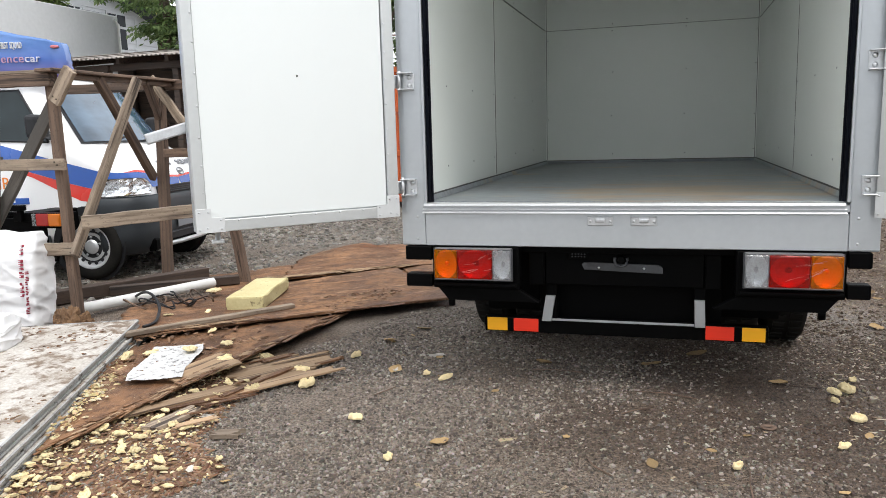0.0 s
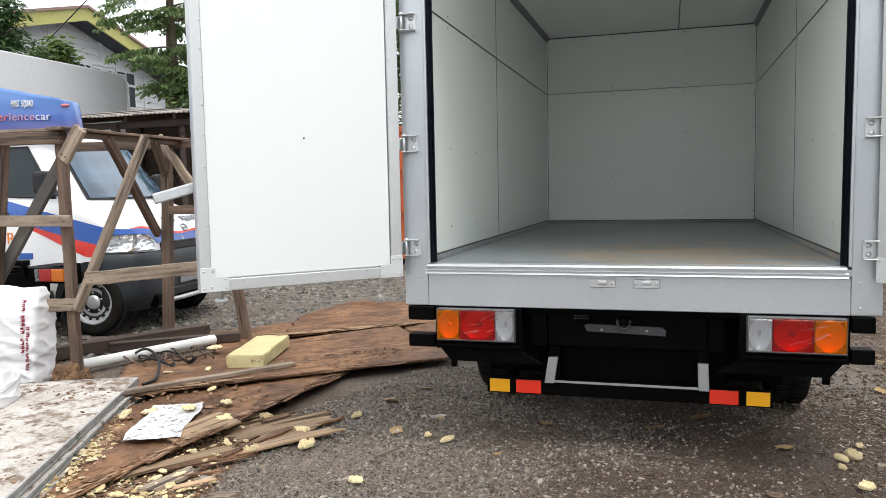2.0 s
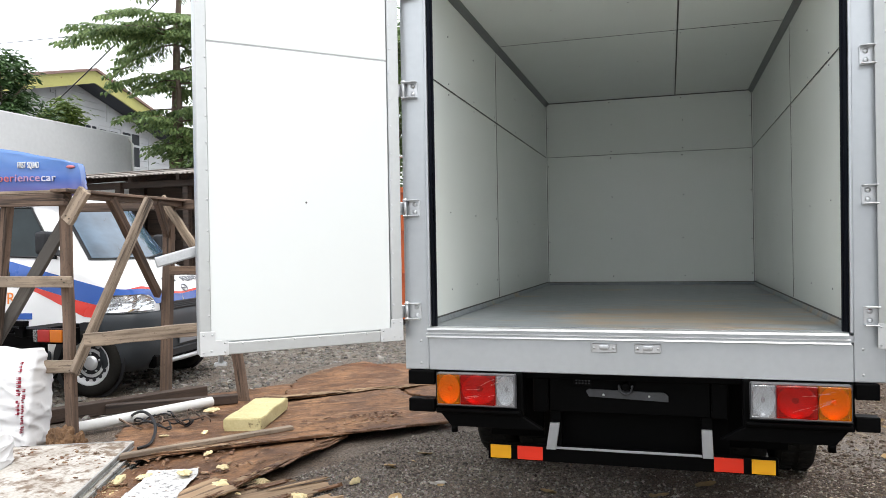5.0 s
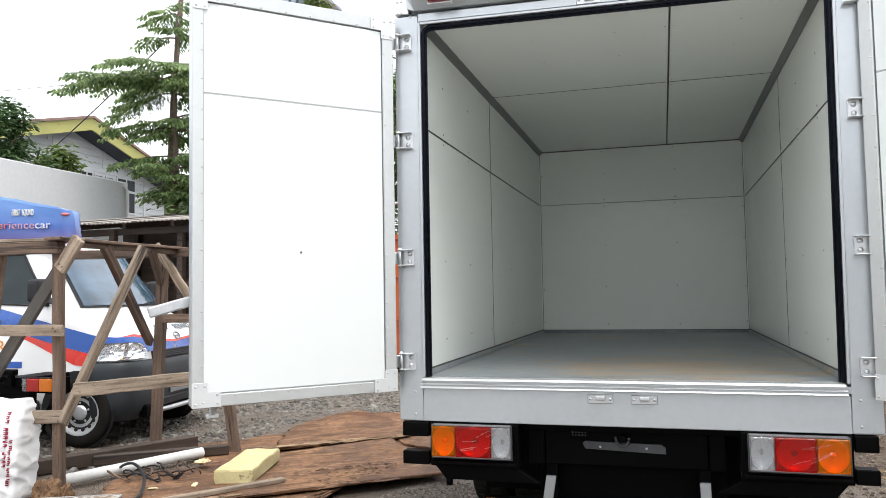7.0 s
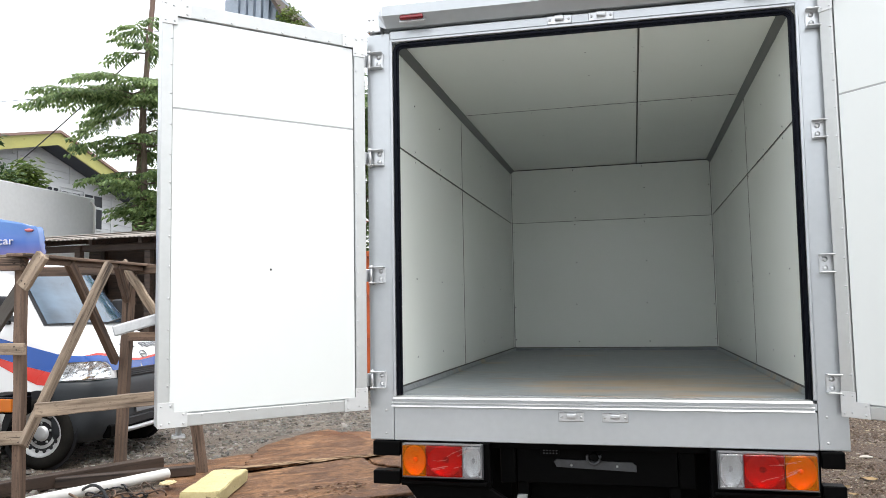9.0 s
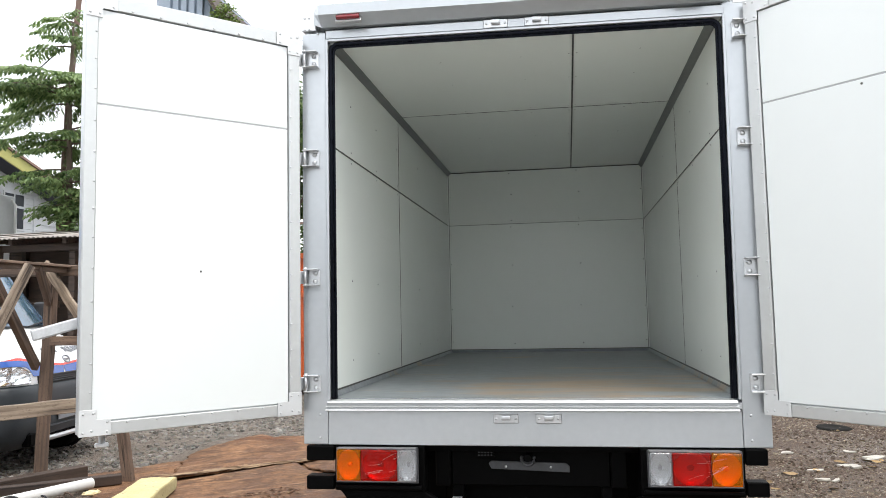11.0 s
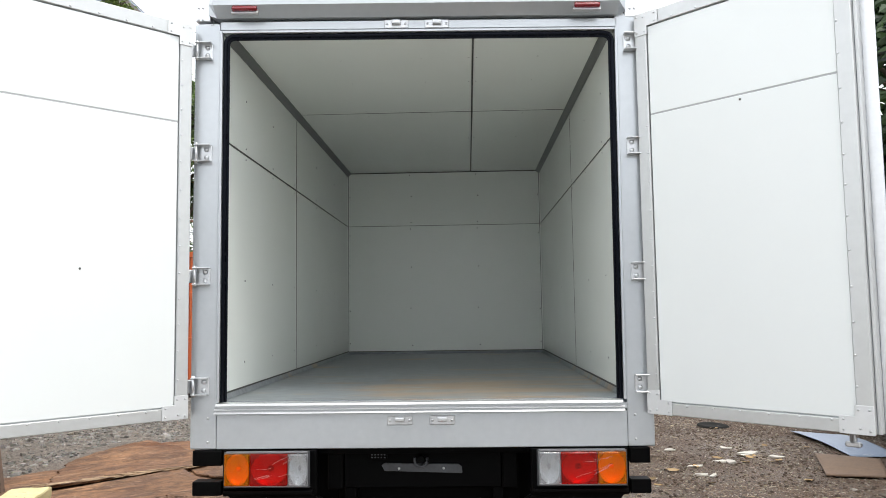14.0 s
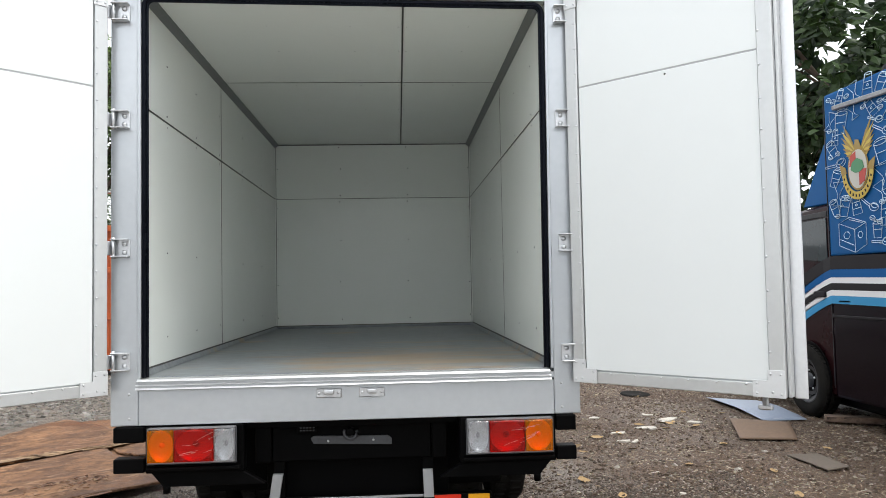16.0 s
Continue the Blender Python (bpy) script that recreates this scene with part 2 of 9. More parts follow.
def add_lathe(bm, profile, seg=24, m=None, caps=True):
    """A profile of (radius, height) turned about x."""
    rings = []
    for r, h in profile:
        rings.append([bm.verts.new((h, r * math.cos(2 * math.pi * k / seg), r * math.sin(2 * math.pi * k / seg))) for k in range(seg)])
    for a, b in zip(rings, rings[1:]):
        for k in range(seg):
            f = bm.faces.new((a[k], b[k], b[(k + 1) % seg], a[(k + 1) % seg]))
            f.smooth = True
    if caps and profile[0][0] > 0.001:
        bm.faces.new(rings[0])
    if caps and profile[-1][0] > 0.001:
        bm.faces.new(rings[-1][::-1])
    if m is not None:
        bmesh.ops.transform(bm, matrix=m, verts=[v for ring in rings for v in ring])
    return bm


def lathe(profile, seg=24, m=None, caps=True):
    return add_lathe(bm_new(), profile, seg, m, caps)


def rivet_mesh(r=0.006, h=0.004):
    return mesh("rivet", lathe([(r, 0), (r * 0.95, -h * 0.5), (r * 0.5, -h), (0.0005, -h * 1.05)], 8, pose(0, 0, 0, 0, 0, 90)), RIVET, True)


def put_mesh(name, me, parent, at):
    """One more object on a mesh that is already made."""
    ob = new(name, me)
    ob.parent = parent
    ob.matrix_basis = at
    return ob


WHEEL_SEG = 36


def build_wheel(parent, m, radius, width, rim_r, rim_mat, holes=8, tread=True):
    """A wheel whose axle is the local x axis, outside towards -x."""
    w2 = width / 2
    tyre = part("tyre", lathe([(rim_r, -w2 * 0.8), (rim_r + 0.02, -w2 * 0.97), (radius * 0.86, -w2 * 1.05), (radius * 0.96, -w2 * 0.93), (radius, -w2 * 0.72),
                               (radius, w2 * 0.72), (radius * 0.96, w2 * 0.93), (radius * 0.86, w2 * 1.05), (rim_r + 0.02, w2 * 0.97), (rim_r, w2 * 0.8)], WHEEL_SEG, None, False), TYRE, parent, "worn black rubber tyre", at=m)
    if tread:
        bm = bm_new()
        for k in range(44):
            a = 2 * math.pi * k / 44
            for s in (-1, 1):
                add_box(bm, s * w2 * 0.12, s * w2 * 0.7, -0.014, 0.014, radius - 0.004, radius + 0.008, 0, 1, pose(0, 0, 0, math.degrees(a) + s * 3, 0, 0))
        part("tread", bm, TYRE, tyre)
    bm = lathe([(rim_r * 1.02, -w2 * 0.82), (rim_r * 0.96, -w2 * 0.86), (rim_r * 0.9, -w2 * 0.6), (rim_r * 0.72, -w2 * 0.42), (rim_r * 0.6, -w2 * 0.47), (rim_r * 0.40, -w2 * 0.41), (rim_r * 0.34, -w2 * 0.43),
                (rim_r * 0.30, -w2 * 0.68), (rim_r * 0.24, -w2 * 0.73), (rim_r * 0.1, -w2 * 0.75), (0.001, -w2 * 0.75)], WHEEL_SEG, None, False)
    rim = part("rim", bm, rim_mat, parent, "pressed steel wheel rim", at=m)
    hole = mesh("rim_hole", lathe([(rim_r * 0.085, -w2 * 0.56), (rim_r * 0.085, -w2 * 0.40)], 10), RUBBER)
    for k in range(holes):
        a = 2 * math.pi * k / holes
        put_mesh("rim_hole", hole, rim, pose(0, rim_r * 0.77 * math.cos(a), rim_r * 0.77 * math.sin(a)))
    nut = mesh("wheel_nut", lathe([(rim_r * 0.055, -w2 * 0.40), (rim_r * 0.055, -w2 * 0.54), (0.001, -w2 * 0.56)], 6), ZINC)
    for k in range(5):
        a = 2 * math.pi * k / 5 + 0.3
        put_mesh("wheel_nut", nut, rim, pose(0, rim_r * 0.44 * math.cos(a), rim_r * 0.44 * math.sin(a)))


def timber(name, light, dark, gap, spread=0.2, rough=0.82, wet=0.1):
    """Sawn timber: long grain along x, blotches, dark cracks."""
    m = bpy.data.materials.new(name)
    m.use_nodes = True
    n, l = m.node_tree.nodes, m.node_tree.links
    bsdf = n["Principled BSDF"]
    co, info, off = n.new("ShaderNodeTexCoord"), n.new("ShaderNodeObjectInfo"), n.new("ShaderNodeVectorMath")
    off.operation = "ADD"
    mul = n.new("ShaderNodeMath")
    mul.operation, mul.inputs[1].default_value = "MULTIPLY", 37.0
    l.new(info.outputs["Random"], mul.inputs[0])
    l.new(co.outputs["Object"], off.inputs[0])
    l.new(mul.outputs[0], off.inputs[1])
    def tex(scale, stretch, detail=6, rough_=0.6):
        mp, t = n.new("ShaderNodeMapping"), n.new("ShaderNodeTexNoise")
        mp.inputs["Scale"].default_value = stretch
        l.new(off.outputs[0], mp.inputs["Vector"])
        t.inputs["Scale"].default_value, t.inputs["Detail"].default_value, t.inputs["Roughness"].default_value = scale, detail, rough_
        l.new(mp.outputs["Vector"], t.inputs["Vector"])
        return t.outputs["Fac"]
    def ramp(src, a, b, ca, cb):
        r = n.new("ShaderNodeValToRGB")
        r.color_ramp.elements[0].position, r.color_ramp.elements[1].position = a, b
        r.color_ramp.elements[0].color, r.color_ramp.elements[1].color = (*ca, 1), (*cb, 1)
        l.new(src, r.inputs["Fac"])
        return r.outputs["Color"]
    def mixed(fac, a, b):
        x = n.new("ShaderNodeMixRGB")
        for k, v in (("Fac", fac), ("Color1", a), ("Color2", b)):
            if isinstance(v, tuple):
                x.inputs[k].default_value = (*v, 1)
            else:
                l.new(v, x.inputs[k])
        return x.outputs["Color"]
    grain = tex(34, (0.06, 1, 1), 5)
    blot = tex(3.2, (0.6, 1, 1), 7, 0.65)
    crack = tex(26, (0.035, 1, 1), 3)
    c = mixed(ramp(blot, 0.36, 0.64, (0, 0, 0), (1, 1, 1)), tuple(0.62 * v for v in light), light)
    c = mixed(ramp(grain, 0.42, 0.66, (0, 0, 0), (0.85, 0.85, 0.85)), c, dark)
    c = mixed(ramp(crack, 0.575, 0.64, (0, 0, 0), (1, 1, 1)), c, gap)
    c = mixed(ramp(tex(70, (0.5, 1, 1), 4, 0.7), 0.56, 0.68, (0, 0, 0), (0.75, 0.75, 0.75)), c, dark)
    hsv, mr = n.new("ShaderNodeHueSaturation"), n.new("ShaderNodeMapRange")
    mr.inputs["To Min"].default_value, mr.inputs["To Max"].default_value = 1 - spread, 1 + spread
    l.new(info.outputs["Random"], mr.inputs["Value"])
    l.new(mr.outputs["Result"], hsv.inputs["Value"])
    l.new(c, hsv.inputs["Color"])
    l.new(hsv.outputs["Color"], bsdf.inputs["Base Color"])
    l.new(ramp(blot, 0.35, 0.65, (rough - wet,) * 3, (rough + 0.1,) * 3), bsdf.inputs["Roughness"])
    bp = n.new("ShaderNodeBump")
    bp.inputs["Strength"].default_value, bp.inputs["Distance"].default_value = 0.5, 0.004
    l.new(grain, bp.inputs["Height"])
    l.new(bp.outputs["Normal"], bsdf.inputs["Normal"])
    return m


# ---- the ground and the large surroundings ----
def ground_material():
    m = bpy.data.materials.new("wet_asphalt_with_grit")
    m.use_nodes = True
    n, l = m.node_tree.nodes, m.node_tree.links
    bsdf = n["Principled BSDF"]
    co = n.new("ShaderNodeTexCoord")
    def noise_tex(scale, detail, rough=0.55):
        t = n.new("ShaderNodeTexNoise")
        t.inputs["Scale"].default_value, t.inputs["Detail"].default_value, t.inputs["Roughness"].default_value = scale, detail, rough
        l.new(co.outputs["Object"], t.inputs["Vector"])
        return t
    def ramp(src, a, b, ca, cb):
        r = n.new("ShaderNodeValToRGB")
        r.color_ramp.elements[0].position, r.color_ramp.elements[1].position = a, b
        r.color_ramp.elements[0].color, r.color_ramp.elements[1].color = (*ca, 1), (*cb, 1)
        l.new(src, r.inputs["Fac"])
        return r.outputs["Color"]
    def blend(fac, a, b):
        x = n.new("ShaderNodeMixRGB")
        for s, v in (("Fac", fac), ("Color1", a), ("Color2", b)):
            if isinstance(v, tuple):
                x.inputs[s].default_value = (*v, 1)
            elif isinstance(v, float):
                x.inputs[s].default_value = v
            else:
                l.new(v, x.inputs[s])
        return x.outputs["Color"]
    def maths(op, a, b):
        x = n.new("ShaderNodeMath")
        x.operation = op
        for k, v in enumerate((a, b)):
            if isinstance(v, (int, float)):
                x.inputs[k].default_value = v
            else:
                l.new(v, x.inputs[k])
        return x.outputs[0]
    grit, patch, speck = noise_tex(95, 3), noise_tex(0.9, 6, 0.6), noise_tex(210, 2)
    cells = n.new("ShaderNodeTexVoronoi")
    cells.inputs["Scale"].default_value = 150
    l.new(co.outputs["Object"], cells.inputs["Vector"])
    cell_grey = n.new("ShaderNodeSeparateColor")
    l.new(cells.outputs["Color"], cell_grey.inputs[0])
    # grey brown fines with stones of two sizes pressed into them
    fines = ramp(maths("ADD", maths("MULTIPLY", grit.outputs["Fac"], 0.65), maths("MULTIPLY", speck.outputs["Fac"], 0.35)), 0.38, 0.64, (0.030, 0.024, 0.0195), (0.40, 0.335, 0.275))
    large = n.new("ShaderNodeTexVoronoi")
    large.inputs["Scale"].default_value = 62
    l.new(co.outputs["Object"], large.inputs["Vector"])
    large_grey = n.new("ShaderNodeSeparateColor")
    l.new(large.outputs["Color"], large_grey.inputs[0])
    def stones(tex, grey, share, size):
        inside = ramp(tex.outputs["Distance"], size, size + 0.10, (1, 1, 1), (0, 0, 0))
        chosen = ramp(grey.outputs[1], share, share + 0.02, (0, 0, 0), (1, 1, 1))
        return maths("MULTIPLY", inside, chosen)
    small_mask = stones(cells, cell_grey, 0.42, 0.32)
    large_mask = stones(large, large_grey, 0.80, 0.30)
    stone_colour = ramp(cell_grey.outputs[0], 0.0, 1.0, (0.085, 0.073, 0.062), (0.46, 0.41, 0.355))
    large_colour = ramp(large_grey.outputs[0], 0.0, 1.0, (0.07, 0.060, 0.05), (0.27, 0.235, 0.20))
    asphalt = blend(large_mask, blend(small_mask, fines, stone_colour), large_colour)
    dirt = ramp(grit.outputs["Fac"], 0.3, 0.72, (0.018, 0.0098, 0.0056), (0.185, 0.108, 0.061))
    dirt = blend(ramp(speck.outputs["Fac"], 0.68, 0.76, (0, 0, 0), (1, 1, 1)), dirt, (0.30, 0.27, 0.22))
    xyz = n.new("ShaderNodeSeparateXYZ")
    l.new(co.outputs["Object"], xyz.inputs[0])
    # earth trodden over the yard towards the right and under the timber at the left
    wob = maths("MULTIPLY", maths("SUBTRACT", patch.outputs["Fac"], 0.5), 3.2)
    right = maths("ADD", maths("MULTIPLY", maths("SUBTRACT", xyz.outputs["X"], 0.35), 0.75), wob)
    left = maths("ADD", maths("MULTIPLY", maths("SUBTRACT", -1.55, xyz.outputs["X"]), 1.3), wob)
    near = maths("MULTIPLY", maths("SUBTRACT", 1.2, xyz.outputs["Y"]), 1.4)
    left = maths("MINIMUM", left, near)
    earth = maths("MINIMUM", maths("MAXIMUM", maths("MAXIMUM", right, left), maths("ADD", 0.34, maths("MULTIPLY", wob, 0.25))), 0.92)
    fac = n.new("ShaderNodeClamp")
    l.new(earth, fac.inputs[0])
    dirt = blend(maths("MULTIPLY", small_mask, 0.35), blend(large_mask, dirt, large_colour), stone_colour)
    colour = blend(fac.outputs[0], asphalt, dirt)
    far = n.new("ShaderNodeMapRange")
    far.inputs["From Min"].default_value, far.inputs["From Max"].default_value, far.inputs["To Max"].default_value = 2.2, 5.5, 0.75
    l.new(xyz.outputs["Y"], far.inputs["Value"])
    pale = ramp(noise_tex(16, 6, 0.7).outputs["Fac"], 0.38, 0.68, (0.09, 0.08, 0.068), (0.36, 0.325, 0.28))
    brown = ramp(noise_tex(22, 6, 0.7).outputs["Fac"], 0.36, 0.66, (0.024, 0.0135, 0.0078), (0.135, 0.082, 0.048))
    side = n.new("ShaderNodeClamp")
    l.new(right, side.inputs[0])
    colour = blend(far.outputs[0], colour, blend(side.outputs[0], pale, brown))
    # the unseen yard behind is added pale concrete, bouncing light into the cargo box
    back = n.new("ShaderNodeMapRange")
    back.inputs["From Min"].default_value, back.inputs["From Max"].default_value, back.inputs["To Min"].default_value, back.inputs["To Max"].default_value = -1.95, -1.55, 1.0, 0.0
    l.new(maths("ADD", xyz.outputs["Y"], maths("ADD", maths("MULTIPLY", maths("SUBTRACT", noise_tex(1.7, 8, 0.7).outputs["Fac"], 0.5), -1.3), 0.55)), back.inputs["Value"])
    bounce_concrete = ramp(noise_tex(2.2, 9, 0.68).outputs["Fac"], 0.32, 0.68, (0.47, 0.455, 0.425), (0.66, 0.64, 0.60))
    bounce_concrete = blend(ramp(noise_tex(0.8, 8, 0.7).outputs["Fac"], 0.54, 0.70, (0, 0, 0), (0.35, 0.35, 0.35)), bounce_concrete, fines)
    bounce_concrete = blend(maths("MULTIPLY", small_mask, 0.35), bounce_concrete, stone_colour)
    # joints between the bays of the added concrete
    bays = n.new("ShaderNodeTexBrick")
    bays.offset = 0.0
    for s, v in (("Scale", 1.0), ("Mortar Size", 0.012), ("Brick Width", 2.4), ("Row Height", 2.4)):
        bays.inputs[s].default_value = v
    l.new(co.outputs["Object"], bays.inputs["Vector"])
    bounce_concrete = blend(bays.outputs["Fac"], bounce_concrete, (0.09, 0.08, 0.07))
    stain = noise_tex(2.6, 7, 0.65)
    colour = blend(ramp(stain.outputs["Fac"], 0.5, 0.72, (0, 0, 0), (0.28, 0.28, 0.28)), colour, (0.02, 0.017, 0.014))
    colour = blend(back.outputs[0], colour, bounce_concrete)
    # a damp brown stretch of earth, with the truck's soft shade multiplied into it
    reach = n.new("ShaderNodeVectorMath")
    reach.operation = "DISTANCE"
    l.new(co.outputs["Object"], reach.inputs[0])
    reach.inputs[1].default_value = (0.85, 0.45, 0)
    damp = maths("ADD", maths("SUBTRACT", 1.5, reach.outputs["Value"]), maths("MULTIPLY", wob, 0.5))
    damp_and_shade = n.new("ShaderNodeClamp")
    l.new(damp, damp_and_shade.inputs[0])
    damp_and_shade.inputs["Max"].default_value = 0.85
    damp_shaded = n.new("ShaderNodeMixRGB")
    damp_shaded.blend_type = "MULTIPLY"
    damp_shaded.inputs["Color2"].default_value = (0.44, 0.36, 0.31, 1)
    l.new(damp_and_shade.outputs[0], damp_shaded.inputs["Fac"])
    l.new(colour, damp_shaded.inputs["Color1"])
    colour = damp_shaded.outputs["Color"]
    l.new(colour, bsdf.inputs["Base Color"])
    l.new(ramp(patch.outputs["Fac"], 0.35, 0.65, (0.42, 0.42, 0.42), (0.8, 0.8, 0.8)), bsdf.inputs["Roughness"])
    bp = n.new("ShaderNodeBump")
    bp.inputs["Strength"].default_value, bp.inputs["Distance"].default_value = 1.0, 0.016
    h = maths("ADD", maths("ADD", maths("MULTIPLY", small_mask, 0.8), maths("MULTIPLY", large_mask, 1.3)), maths("MULTIPLY", grit.outputs["Fac"], 0.9))
    l.new(h, bp.inputs["Height"])
    l.new(bp.outputs["Normal"], bsdf.inputs["Normal"])
    bsdf.inputs["Specular IOR Level"].default_value = 0.24
    return m


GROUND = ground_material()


def ground_height(x, y):
    """The yard's slight unevenness, flat under wheels and posts."""
    d = max(abs(x + 0.2) / 7.0, abs(y - 0.5) / 5.0)
    k = max(0.0, 1.0 - d)
    return (0.010 * noise.noise((x * 1.1, y * 1.1, 3)) + 0.004 * noise.noise((x * 4.3, y * 4.3, 7)) - 0.006) * min(1, 4 * k)


def build_ground():
    step, x0, x1, y0, y1 = 0.09, -7.2, 6.8, -4.5, 5.5
    xs = [-600, -60, *np.arange(x0, x1, step), 60, 600]
    ys = [-600, -60, *np.arange(y0, y1, step), 60, 600]
    verts = [(x, y, ground_height(x, y)) for y in ys for x in xs]
    w = len(xs)
    faces = [(j * w + i, j * w + i + 1, (j + 1) * w + i + 1, (j + 1) * w + i) for j in range(len(ys) - 1) for i in range(w - 1)]
    me = bpy.data.meshes.new("ground")
    me.from_pydata(verts, [], faces)
    me.polygons.foreach_set("use_smooth", [True] * len(faces))
    me.materials.append(GROUND)
    tagged(new("ground", me), "dark wet asphalt yard covered with grit and earth", "ground", kind="structure")


build_ground()
CONCRETE = material("grey_cement_render", (0.62, 0.63, 0.64), (0.52, 0.53, 0.54), 0.85, 0, 0.7, 14, 0.6, 0.25, 0.01, wear=(0.46, 0.465, 0.465), wear_amount=-0.01, wear_scale=0.7)
WHITE_BOARD = material("white_weatherboard", (0.66, 0.67, 0.68), (0.54, 0.55, 0.56), 0.7, 0, 1.5, 24, 0.6, 0.2, 0.008, stretch=(1, 0.3, 2))
YELLOW_FASCIA = material("yellow_fascia_paint", (0.50, 0.48, 0.15), (0.38, 0.355, 0.12), 0.65, 0, 2, 30, 0.6, 0.2, 0.006, wear=(0.25, 0.13, 0.06), wear_amount=-0.02, wear_scale=2.5)
ROOF_RUST = material("rusty_roof_sheet", (0.34, 0.22, 0.18), (0.20, 0.13, 0.11), 0.75, 0.1, 2, 30, 0.6, 0.2, 0.01)
DARK_GLASS = plain("dark_window_glass", (0.02, 0.024, 0.03), 0.08)
DARK_GLASS.node_tree.nodes["Principled BSDF"].inputs["Specular IOR Level"].default_value = 0.12
CORRUGATED = material("weathered_corrugated_sheet", (0.40, 0.37, 0.34), (0.23, 0.20, 0.18), 0.8, 0.15, 2.5, 30, 0.6, 0.2, 0.008, wear=(0.20, 0.11, 0.06), wear_amount=0.03, wear_scale=3)
OLD_WOOD = timber("weathered_brown_timber", (0.19, 0.125, 0.088), (0.060, 0.039, 0.028), (0.035, 0.022, 0.015), 0.25)
GREY_WOOD = timber("grey_weathered_timber", (0.37, 0.29, 0.215), (0.11, 0.078, 0.055), (0.045, 0.032, 0.024), 0.2)
DARK_WOOD = timber("dark_damp_timber", (0.085, 0.055, 0.04), (0.04, 0.027, 0.02), (0.015, 0.01, 0.008), 0.2, 0.7)
BLUE_GREY = material("blue_grey_paint", (0.36, 0.42, 0.50), (0.26, 0.31, 0.38), 0.6, 0, 2, 24, 0.6, 0.1, 0.005)
RAIL_BLUE = plain("dark_blue_grey_paint", (0.10, 0.13, 0.17), 0.5)
# near-black board colour: the shade under the eaves is put into it
SOFFIT = material("eaves_shade_and_joint", (0.055, 0.06, 0.075), (0.03, 0.034, 0.045), 0.8, 0, 2, 30, 0.6, 0.2, 0.006)
ORANGE = material("orange_red_paint", (0.62, 0.14, 0.035), (0.48, 0.10, 0.03), 0.5, 0, 2, 30, 0.6, 0.1, 0.005)


def build_boundary():
    # tall rendered wall behind the parked van
    bm = box(-11.25, -11.0, -6.0, 10.55, 0, 3.82, 0.02)
    tagged(part("wall_west", bm, CONCRETE), "tall grey cement rendered boundary wall", "wall", kind="structure")
    bm = tube([(-10.97, 10.50, 2.2), (-10.97, 10.50, 3.64), (-10.99, 10.40, 3.74)], 0.03, 8)
    tagged(part("drain_pipe", bm, plain("white_pvc", (0.72, 0.72, 0.70), 0.4)), "white plastic drain pipe on the grey wall", "pipe")
    # wall added to close the view behind the truck; it also cuts low sky
    bm = box(-9.0, 16.0, 15.0, 15.2, 0, 2.1, 0.01)
    tagged(part("wall_north", bm, CONCRETE), "plain grey wall added to close the yard", "wall", kind="structure")
    # unseen wall, added to block low sky light from reaching the box
    bm = box(-11.0, 16.0, -10.4, -10.2, 0, 3.6, 0.01)
    tagged(part("wall_south", bm, CONCRETE), "plain grey wall added to close the yard", "wall", kind="structure")


